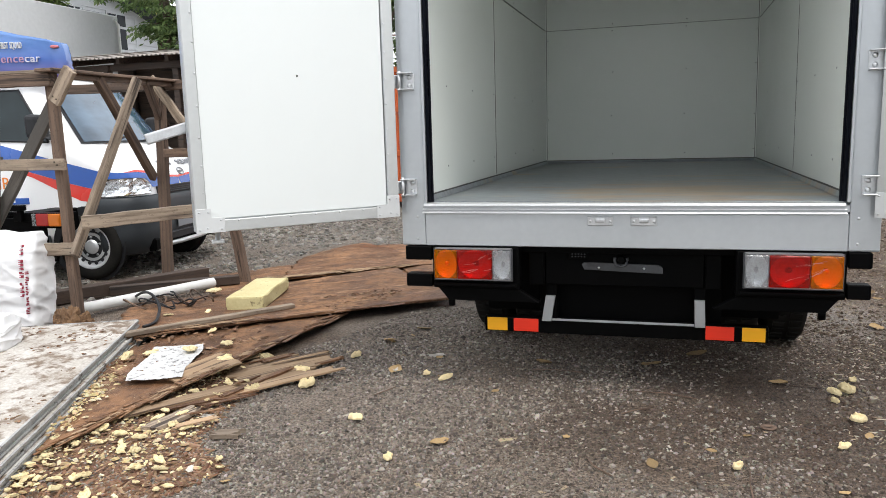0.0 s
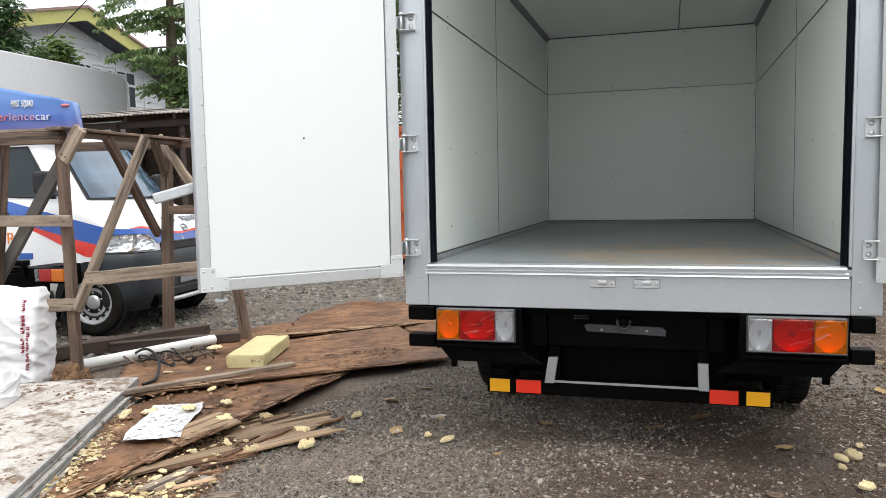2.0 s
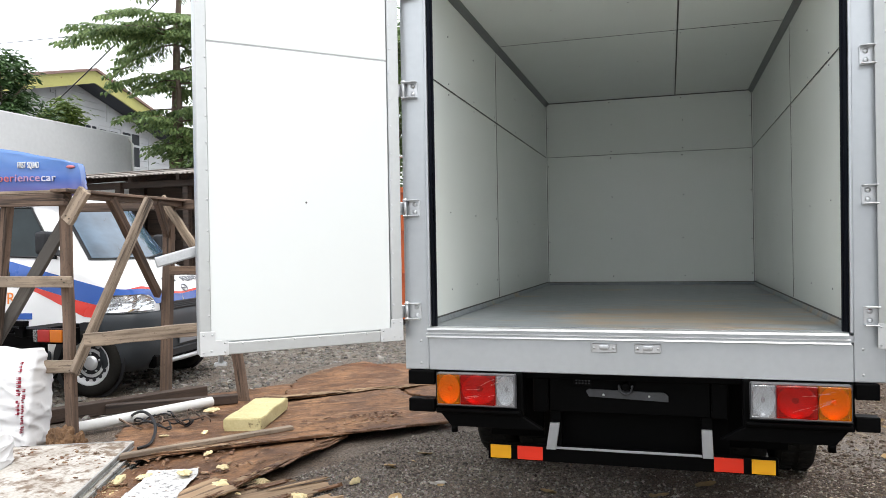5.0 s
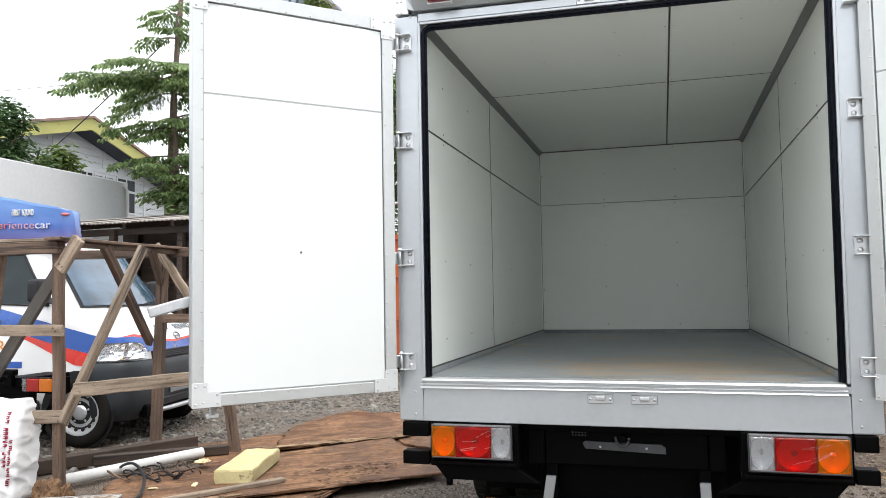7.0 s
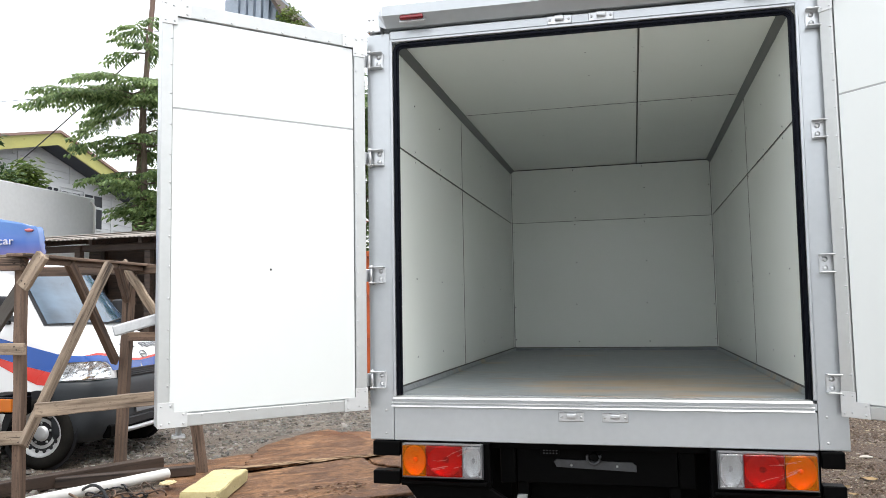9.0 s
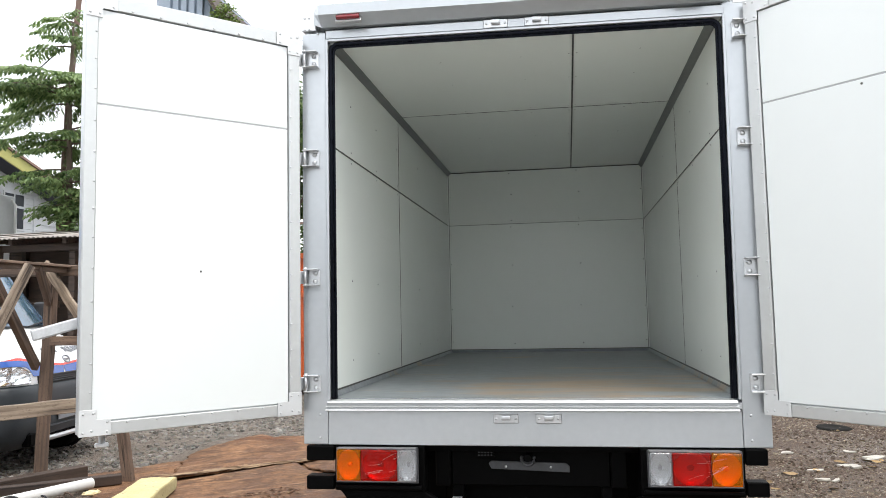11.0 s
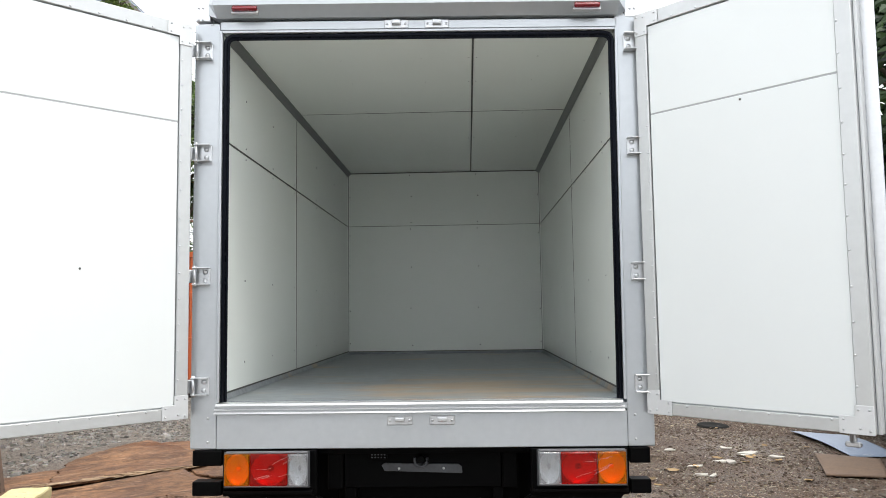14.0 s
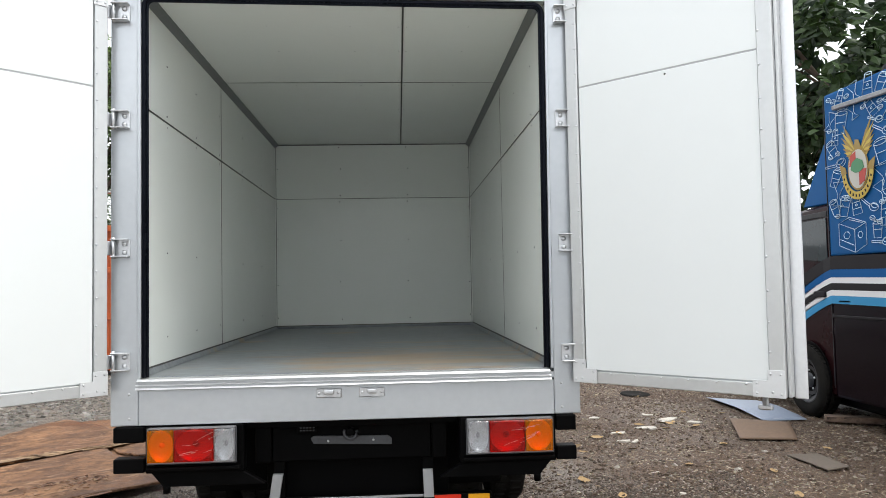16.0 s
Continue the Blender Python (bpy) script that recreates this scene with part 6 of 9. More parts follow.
def plywood():
    """Rain-soaked plywood: rusty brown, with mud, pale scuffs where the face has peeled, and grit."""
    m = bpy.data.materials.new("wet_brown_plywood")
    m.use_nodes = True
    n, l = m.node_tree.nodes, m.node_tree.links
    bsdf = n["Principled BSDF"]
    co, info, add, mul = n.new("ShaderNodeTexCoord"), n.new("ShaderNodeObjectInfo"), n.new("ShaderNodeVectorMath"), n.new("ShaderNodeMath")
    mul.operation, mul.inputs[1].default_value = "MULTIPLY", 23.0
    l.new(info.outputs["Random"], mul.inputs[0])
    l.new(co.outputs["Object"], add.inputs[0])
    l.new(mul.outputs[0], add.inputs[1])
    def tex(scale, stretch=(1, 1, 1), detail=6, rough=0.6, warp=0.0):
        mp, t = n.new("ShaderNodeMapping"), n.new("ShaderNodeTexNoise")
        mp.inputs["Scale"].default_value = stretch
        l.new(add.outputs[0], mp.inputs["Vector"])
        t.inputs["Scale"].default_value, t.inputs["Detail"].default_value, t.inputs["Roughness"].default_value, t.inputs["Distortion"].default_value = scale, detail, rough, warp
        l.new(mp.outputs["Vector"], t.inputs["Vector"])
        return t.outputs["Fac"]
    def ramp(src, p, q, ca, cb):
        r = n.new("ShaderNodeValToRGB")
        r.color_ramp.elements[0].position, r.color_ramp.elements[1].position = p, q
        r.color_ramp.elements[0].color, r.color_ramp.elements[1].color = (*ca, 1), (*cb, 1)
        l.new(src, r.inputs["Fac"])
        return r.outputs["Color"]
    def over(fac, c, top):
        x = n.new("ShaderNodeMixRGB")
        l.new(fac, x.inputs["Fac"])
        l.new(c, x.inputs["Color1"])
        x.inputs["Color2"].default_value = (*top, 1)
        return x.outputs["Color"]
    wet, mud, scuff, grit, fibre = tex(1.5, detail=7), tex(4.5, (0.7, 1.3, 1), 8, 0.7, 0.8), tex(7, (0.45, 1.6, 1), 9, 0.72, 1.2), tex(120, detail=3), tex(40, (0.12, 1, 1), 4)
    stain, fleck = tex(17, (1, 1, 1), 8, 0.75, 0.6), tex(46, (0.5, 1, 1), 6, 0.7)
    c = ramp(wet, 0.36, 0.66, (0.135, 0.062, 0.030), (0.30, 0.158, 0.078))
    c = over(ramp(fibre, 0.50, 0.70, (0, 0, 0), (0.14, 0.14, 0.14)), c, (0.10, 0.052, 0.028))
    c = over(ramp(mud, 0.45, 0.60, (0, 0, 0), (0.78, 0.78, 0.78)), c, (0.068, 0.034, 0.019))
    c = over(ramp(stain, 0.49, 0.60, (0, 0, 0), (0.7, 0.7, 0.7)), c, (0.072, 0.036, 0.02))
    c = over(ramp(scuff, 0.55, 0.66, (0, 0, 0), (0.7, 0.7, 0.7)), c, (0.42, 0.265, 0.16))
    c = over(ramp(fleck, 0.60, 0.68, (0, 0, 0), (0.55, 0.55, 0.55)), c, (0.46, 0.33, 0.22))
    c = over(ramp(grit, 0.62, 0.70, (0, 0, 0), (0.6, 0.6, 0.6)), c, (0.06, 0.034, 0.02))
    l.new(c, bsdf.inputs["Base Color"])
    l.new(ramp(wet, 0.35, 0.65, (0.42, 0.42, 0.42), (0.8, 0.8, 0.8)), bsdf.inputs["Roughness"])
    bp, hs = n.new("ShaderNodeBump"), n.new("ShaderNodeMath")
    hs.operation = "ADD"
    l.new(scuff, hs.inputs[0])
    l.new(grit, hs.inputs[1])
    bp.inputs["Strength"].default_value, bp.inputs["Distance"].default_value = 0.55, 0.006
    l.new(hs.outputs[0], bp.inputs["Height"])
    l.new(bp.outputs["Normal"], bsdf.inputs["Normal"])
    bsdf.inputs["Specular IOR Level"].default_value = 0.3
    return m


DARK_GREY_WOOD = timber("dark_grey_timber", (0.14, 0.125, 0.11), (0.07, 0.062, 0.055), (0.02, 0.017, 0.015), 0.1)
PLY = plywood()
SPLINTER = timber("pale_splintered_wood", (0.44, 0.30, 0.18), (0.29, 0.185, 0.105), (0.10, 0.06, 0.036), 0.3)
DIRTY_WHITE = material("dirty_white_panel", (0.60, 0.575, 0.535), (0.30, 0.255, 0.205), 0.55, 0, 4.5, 70, 0.40, 0.35, 0.006, wear=(0.17, 0.12, 0.08), wear_amount=0.125, wear_scale=11)
PANEL_EDGE = material("grey_panel_edge", (0.46, 0.46, 0.45), (0.24, 0.235, 0.225), 0.7, 0.1, 9, 60, 0.6, 0.4, 0.006, wear=(0.07, 0.055, 0.045), wear_amount=0.05, wear_scale=12)
FOAM = material("yellow_foam", (0.64, 0.57, 0.32), (0.46, 0.39, 0.19), 0.95, 0, 7, 60, 0.6, 0.6, 0.008, spread=0.1, wear=(0.16, 0.12, 0.06), wear_amount=0.0, wear_scale=16)
FOAM_OLD = material("weathered_yellow_foam", (0.80, 0.69, 0.43), (0.64, 0.50, 0.26), 0.95, 0, 9, 80, 0.6, 0.5, 0.006, spread=0.25)
PVC = material("white_plastic_pipe", (0.74, 0.74, 0.72), (0.62, 0.61, 0.58), 0.4, 0, 2, 30, 0.6, 0.05, 0.003, wear=(0.45, 0.42, 0.37), wear_amount=-0.02, wear_scale=5)
SACK = material("white_woven_sack", (0.80, 0.80, 0.80), (0.68, 0.68, 0.69), 0.6, 0, 3, 160, 0.6, 0.25, 0.002)
PAPER = material("dirty_white_paper", (0.66, 0.655, 0.645), (0.50, 0.49, 0.475), 0.8, 0, 8, 70, 0.6, 0.2, 0.003, wear=(0.17, 0.165, 0.16), wear_amount=0.075, wear_scale=30)
INK_RED = plain("dark_red_print", (0.35, 0.03, 0.06), 0.6)


def sheet_quad(name, corners, thick, mat, parent=None, label="", bend=0.0, n=14, seed=0, ragged=0.0):
    """A board between four corners (x, y, z), slightly warped, with its edges."""
    A, B, C, D = [Vector(c) for c in corners]
    m = frame_between(A, B)
    back = m.inverted()
    bm = bm_new()
    torn = lambda w, k: 1.3 * noise.noise((w * 7, k, seed)) + 0.8 * noise.noise((w * 26, k, seed)) + 0.5 * noise.noise((w * 60, k, seed))
    tops, bots = [], []
    for j in range(n + 1):
        v = j / n
        rt, rb = [], []
        for i in range(n + 1):
            u = i / n
            uu = u + (ragged * torn(v, i) if i in (0, n) else 0)
            vv = v + (ragged * torn(u, j + 0.5) if j in (0, n) else 0)
            p = A * (1 - uu) * (1 - vv) + B * uu * (1 - vv) + C * uu * vv + D * (1 - uu) * vv
            h = bend * (math.sin(math.pi * u) * 0.6 + 0.5 * noise.noise((p.x * 1.7, p.y * 1.7, seed))) if bend else 0
            h = max(h, -0.3 * p.z) if h < 0 else h
            rt.append(bm.verts.new(back @ Vector((p.x, p.y, p.z + h + thick))))
            rb.append(bm.verts.new(back @ Vector((p.x, p.y, p.z + h))))
        tops.append(rt)
        bots.append(rb)
    for j in range(n):
        for i in range(n):
            f = bm.faces.new((tops[j][i], tops[j][i + 1], tops[j + 1][i + 1], tops[j + 1][i]))
            f.smooth = bool(bend)
            bm.faces.new((bots[j][i], bots[j + 1][i], bots[j + 1][i + 1], bots[j][i + 1]))
    rim = [(0, i) for i in range(n)] + [(j, n) for j in range(n)] + [(n, n - i) for i in range(n)] + [(n - j, 0) for j in range(n)]
    for k in range(len(rim)):
        (j0, i0), (j1, i1) = rim[k], rim[(k + 1) % len(rim)]
        bm.faces.new((tops[j0][i0], bots[j0][i0], bots[j1][i1], tops[j1][i1]))
    bmesh.ops.recalc_face_normals(bm, faces=bm.faces[:])
    return part(name, bm, mat, parent, label, at=m)


def build_timber_heap():
    def sheet(corners, thick, mat, label, bend, seed, ragged):
        return tagged(sheet_quad("plywood_sheet", corners, thick, mat, bend=bend, seed=seed, ragged=ragged, n=44), label, "plywood", "plywood sheets")
    flat_label = "wet brown plywood sheet lying on the yard"
    # the large sheet, its front edge held clear of the ground
    sheet([(-1.24, 1.76, 0.040), (-2.92, 0.20, 0.070), (-3.42, 0.98, 0.055), (-2.15, 2.92, 0.022)], 0.014, PLY, flat_label, 0.012, 1, 0.007)
    # an older sheet behind it, warped up at its far corner
    sheet([(-1.72, 3.20, 0.020), (-2.92, 2.26, 0.024), (-3.28, 3.30, 0.010), (-2.98, 4.20, 0.050)], 0.012, PLY, "warped brown plywood sheet with a torn edge", 0.022, 2, 0.025)
    sheet([(-1.30, 2.40, 0.010), (-1.95, 2.75, 0.012), (-2.80, 4.15, 0.030), (-1.70, 4.45, 0.010)], 0.010, PLY, "warped brown plywood sheet with a torn edge", 0.02, 12, 0.03)
    sheet([(-1.33, 1.98, 0.002), (-2.6, 0.9, 0.002), (-3.75, 2.45, 0.002), (-2.3, 4.05, 0.002)], 0.006, PLY, flat_label, 0.0, 3, 0.02)
    sheet([(-1.85, 1.24, 0.030), (-2.02, -0.30, 0.044), (-2.66, -0.24, 0.034), (-2.75, 0.62, 0.034)], 0.012, PLY, "brown plywood sheet with a broken front edge", 0.008, 4, 0.012)
    sheet([(-2.04, -0.25, 0.034), (-2.13, -1.02, 0.018), (-2.26, -1.02, 0.018), (-2.78, 0.25, 0.036)], 0.010, PLY, "narrow broken strip of brown plywood", 0.006, 5, 0.014)
    sheet([(-1.93, 0.02, 0.055), (-2.02, -0.36, 0.05), (-2.20, -0.26, 0.06), (-2.13, 0.14, 0.062)], 0.008, SPLINTER, "small splintered plywood offcut", 0.004, 6, 0.02)
    # fibres and peeled strips standing along the torn edges
    def torn_edge(name, mat, label, seed, runs):
        rt = random.Random(seed)
        bm = bm_new()
        for A, B, count, longest, reach in runs:
            A, B = Vector(A), Vector(B)
            d = (B - A).normalized()
            for k in range(count):
                p = A + (B - A) * rt.random()
                ln, w = rt.uniform(0.25, 1) * longest, rt.uniform(0.006, 0.028)
                m = frame_between(p, p + d) @ pose(0, rt.uniform(-reach, reach), 0.003 + 0.007 * rt.random(), rt.uniform(-8, 8), rt.uniform(-3, 3), rt.uniform(-11, 11))
                add_box(bm, 0, ln, -w / 2, w / 2, 0, 0.0025, 0, 1, m)
        tagged(part(name, bm, mat), label, "wood fibres", kind="stuff")
    torn_edge("torn_fibres", SPLINTER, "pale torn wood fibres along a plywood edge", 61,
              [((-1.90, 3.10, 0.038), (-2.90, 2.30, 0.042), 120, 0.22, 0.03), ((-2.30, 0.80, 0.080), (-2.85, 0.30, 0.086), 26, 0.14, 0.02),
               ((-1.95, 0.60, 0.044), (-2.04, -0.28, 0.056), 26, 0.12, 0.02), ((-2.06, -0.3, 0.044), (-2.14, -1.0, 0.028), 16, 0.12, 0.02)])
    torn_edge("peeled_strips", PLY, "dark brown strips peeled off a plywood edge", 62,
              [((-1.40, 1.62, 0.050), (-2.90, 0.24, 0.082), 90, 0.20, 0.03), ((-1.87, 1.15, 0.040), (-2.04, -0.28, 0.054), 60, 0.20, 0.035), ((-2.06, -0.3, 0.044), (-2.14, -1.0, 0.028), 50, 0.16, 0.035)])
    # splintered planks pushed under the sheets
    rnd = random.Random(21)
    def plank(a, b, w, th, z, mat, label="splintered pale strip of broken plank"):
        a, b = Vector((*a, z)), Vector((*b, z + rnd.uniform(-0.003, 0.012)))
        ln = (b - a).length
        ends = 6
        edge = [(rnd.uniform(-0.035, 0.02), -w / 2 + w * i / ends) for i in range(ends + 1)]
        far = [(ln + rnd.uniform(-0.045, 0.02), -w / 2 + w * i / ends) for i in range(ends + 1)]
        low = [(ln * i / 5, -w / 2 + rnd.uniform(-0.004, 0.004)) for i in range(1, 5)]
        high = [(ln * i / 5, w / 2 + rnd.uniform(-0.004, 0.004)) for i in range(1, 5)]
        ring = low + far + high[::-1] + edge[::-1]
        bm = bm_new()
        up = [bm.verts.new((x, y, th)) for x, y in ring]
        dn = [bm.verts.new((x, y, 0)) for x, y in ring]
        bm.faces.new(up)
        bm.faces.new(dn[::-1])
        for i in range(len(ring)):
            j = (i + 1) % len(ring)
            bm.faces.new((up[i], dn[i], dn[j], up[j]))
        bmesh.ops.recalc_face_normals(bm, faces=bm.faces[:])
        tagged(part("broken_plank", bm, mat, at=frame_between(a, b)), label, "plank", "broken planks")
    for k in range(6):
        x, y = -2.03 + 0.055 * k, 0.05 - 0.062 * k
        ln = rnd.uniform(0.36, 0.56)
        plank((x, y), (x + ln * 0.64, y + ln * 0.77), rnd.uniform(0.075, 0.11), rnd.uniform(0.006, 0.011), 0.003 + 0.002 * k, SPLINTER)
    plank((-2.10, -0.66), (-1.80, -0.22), 0.085, 0.010, 0.018, SPLINTER)
    plank((-1.98, -0.55), (-1.71, -0.24), 0.06, 0.009, 0.010, PLY)
    plank((-1.92, -0.42), (-1.68, -0.10), 0.07, 0.009, 0.004, SPLINTER)
    plank((-1.80, -0.38), (-1.68, 0.08), 0.035, 0.012, 0.016, PLY, "thin brown strip of rotten plank")
    plank((-1.70, 0.02), (-1.50, 0.34), 0.030, 0.010, 0.006, PLY, "thin brown strip of rotten plank")
    plank((-1.90, -0.76), (-1.84, -0.52), 0.085, 0.016, 0.004, GREY_WOOD, "grey brown broken plank end")
    plank((-1.585, -0.755), (-1.48, -0.72), 0.062, 0.018, 0.002, GREY_WOOD, "short broken plank end on the grit")
    for k in range(11):
        x, y = -1.70 - 0.34 * rnd.random(), 0.35 - 1.1 * rnd.random()
        ln, a = rnd.uniform(0.08, 0.34), radians(52 + rnd.uniform(-26, 26))
        plank((x, y), (x + ln * math.cos(a), y + ln * math.sin(a)), rnd.uniform(0.010, 0.045), rnd.uniform(0.003, 0.008), 0.012 + 0.0012 * k, SPLINTER if rnd.random() < 0.5 else PLY)
    # plank beside the foam block, long dark beams, white pipe
    def stick(nm, a, b, w, h, mat):
        return part(nm, box(0, (Vector(b) - Vector(a)).length, -w / 2, w / 2, -h / 2, h / 2, 0.004), mat, at=frame_between(a, b))
    tagged(stick("timber_batten", (-2.86, 0.22, 0.104), (-2.235, 1.18, 0.086), 0.055, 0.028, GREY_WOOD), "brown timber batten lying on the plywood", "batten")
    tagged(stick("dark_beam", (-4.55, 0.75, 0.055), (-3.70, 2.35, 0.055), 0.11, 0.10, DARK_WOOD), "dark damp timber beam on the ground", "beam")
    tagged(stick("dark_beam", (-4.05, 1.55, 0.05), (-3.25, 2.15, 0.05), 0.09, 0.07, DARK_WOOD), "short dark timber beam beside the pipe", "beam")
    bm = bm_new()
    a, b = Vector((-3.78, 0.90, 0.060)), Vector((-3.36, 1.94, 0.060))
    add_tube(bm, [a + (b - a) * i / 6 for i in range(7)], 0.040, 20, caps=False)
    add_tube(bm, [b + (a - b) * i / 6 for i in range(7)], 0.036, 20, caps=False)
    m = frame_between(a, b)
    pipe = part("white_pipe", bm, PVC)
    tagged(pipe, "white plastic pipe lying beside a dark beam", "pipe")
    # black hose looped over the pipe
    pts = [(-3.66, 1.34, 0.05), (-3.53, 1.24, 0.105), (-3.44, 1.19, 0.135), (-3.33, 1.11, 0.15), (-3.18, 0.98, 0.148), (-3.03, 0.82, 0.13), (-2.93, 0.67, 0.105), (-2.88, 0.56, 0.092), (-2.90, 0.46, 0.088)]
    sm = []
    for i in range(len(pts) - 1):
        for q in range(4):
            p0, p1, p2, p3 = (Vector(pts[max(0, min(len(pts) - 1, i + d))]) for d in (-1, 0, 1, 2))
            u = q / 4
            sm.append(0.5 * ((2 * p1) + (p2 - p0) * u + (2 * p0 - 5 * p1 + 4 * p2 - p3) * u * u + (3 * p1 - p0 - 3 * p2 + p3) * u ** 3))
    tagged(part("black_hose", tube(sm, 0.010, 8), RUBBER), "black rubber hose looped over the white pipe", "hose")
    for k in range(7):
        c = Vector((-3.30 + 0.05 * k, 1.02 + 0.05 * math.sin(k * 2.3) + 0.03 * k, 0.075))
        loop = [c + Vector((0.16 * math.cos(a + k), 0.10 * math.sin(a + k * 0.7), 0.03 + 0.03 * math.sin(2 * a + k))) for a in np.linspace(0, 5.2, 16)]
        tagged(part("cord", tube(loop, 0.006, 5), RUBBER if k % 3 else OLD_WOOD), "tangled thin black cord on the ground", "cord", "tangled cords")
    # foam block
    bm = bm_new()
    bmesh.ops.create_cube(bm, size=1)
    bmesh.ops.subdivide_edges(bm, edges=bm.edges[:], cuts=9, use_grid_fill=True)
    for v in bm.verts:
        v.co = Vector((v.co.x * 0.25, v.co.y * 0.70, (v.co.z + 0.5) * 0.088))
        v.co += 0.006 * Vector((noise.noise(v.co * 9), noise.noise(v.co * 9 + Vector((5, 0, 0))), noise.noise(v.co * 11 + Vector((0, 5, 0))))) * (1 if v.co.z > 0.01 else 0)
    bmesh.ops.bevel(bm, geom=[e for e in bm.edges if e.calc_face_angle(0) > 1.0], offset=0.006, segments=2, affect="EDGES")
    tagged(part("foam_block", bm, FOAM, at=pose(-2.615, 1.39, 0.07, 0, 0, 14)), "pale yellow foam block on the plywood", "foam")
    # crumpled paper
    bm = bm_new()
    bmesh.ops.create_grid(bm, x_segments=26, y_segments=26, size=0.5)
    for v in bm.verts:
        x, y = v.co.x, v.co.y
        e = max(abs(x), abs(y))
        k = 1 + 0.05 * noise.noise((math.atan2(y, x) * 2.5, 0, 9))
        v.co = Vector((x * 0.27 * k + 0.03 * noise.noise((0, y * 2.2, 3)), y * 0.60 * k, 0.006 + 0.007 * abs(noise.noise((x * 5, y * 9, 2))) + 0.003 * noise.noise((x * 22, y * 22, 1))))
    tagged(part("crumpled_paper", bm, PAPER, at=pose(-2.32, -0.07, 0.064, 0, 0, 24)), "dirty crumpled white paper sheet on the plywood", "paper")


def build_panel_stack():
    # old sandwich panels with grey metal edges, one on another
    a, b = Vector((-2.955, 0.52)), Vector((-2.10, -1.38))
    d = (b - a).normalized()
    nrm = Vector((d.y, -d.x)) if d.y < 0 else Vector((-d.y, d.x))
    if nrm.x > 0:
        nrm = -nrm
    far = (Vector((-3.683, 0.189)) - a).normalized()
    z = 0.004
    rnd = random.Random(8)
    for k, (off, th) in enumerate(((0.05, 0.036), (0.028, 0.036), (0.0, 0.040))):
        p = a + Vector((rnd.uniform(-0.012, 0.012), rnd.uniform(-0.01, 0.01))) - far * off * 0.8
        q = p + d * 2.35
        r, s2 = q + far * 1.22, p + far * 1.22
        stack = thing("old_panel", "old dirty white panel with grey metal edges", "panel", pose(0, 0, 0), "stacked panels")
        top = sheet_quad("face", [(p.x, p.y, z), (q.x, q.y, z), (r.x, r.y, z), (s2.x, s2.y, z)], th - 0.003, DIRTY_WHITE, stack, n=6, seed=30 + k)
        # folded channel along the edge
        for (u, v) in ((p, q), (p, s2)):
            o = -far if u is p and v is q else -d
            bm = bm_new()
            u3, v3, o3 = Vector((u.x, u.y, z)), Vector((v.x, v.y, z)), Vector((o.x, o.y, 0))
            for lo, hi, out0, out1 in ((0.0, 0.009, 0.002, 0.013), (th - 0.012, th, 0.002, 0.013), (0.009, th - 0.012, 0.001, 0.004)):
                vs = [bm.verts.new(w + o3 * oo + Vector((0, 0, h))) for w in (u3, v3) for oo in (out0, out1) for h in (lo, hi)]
                for f in ((0, 1, 3, 2), (4, 6, 7, 5), (0, 4, 5, 1), (2, 3, 7, 6), (0, 2, 6, 4), (1, 5, 7, 3)):
                    bm.faces.new([vs[i] for i in f])
            bmesh.ops.recalc_face_normals(bm, faces=bm.faces[:])
            part("edge_channel", bm, PANEL_EDGE, stack, "grey folded metal edge")
        z += th + 0.002


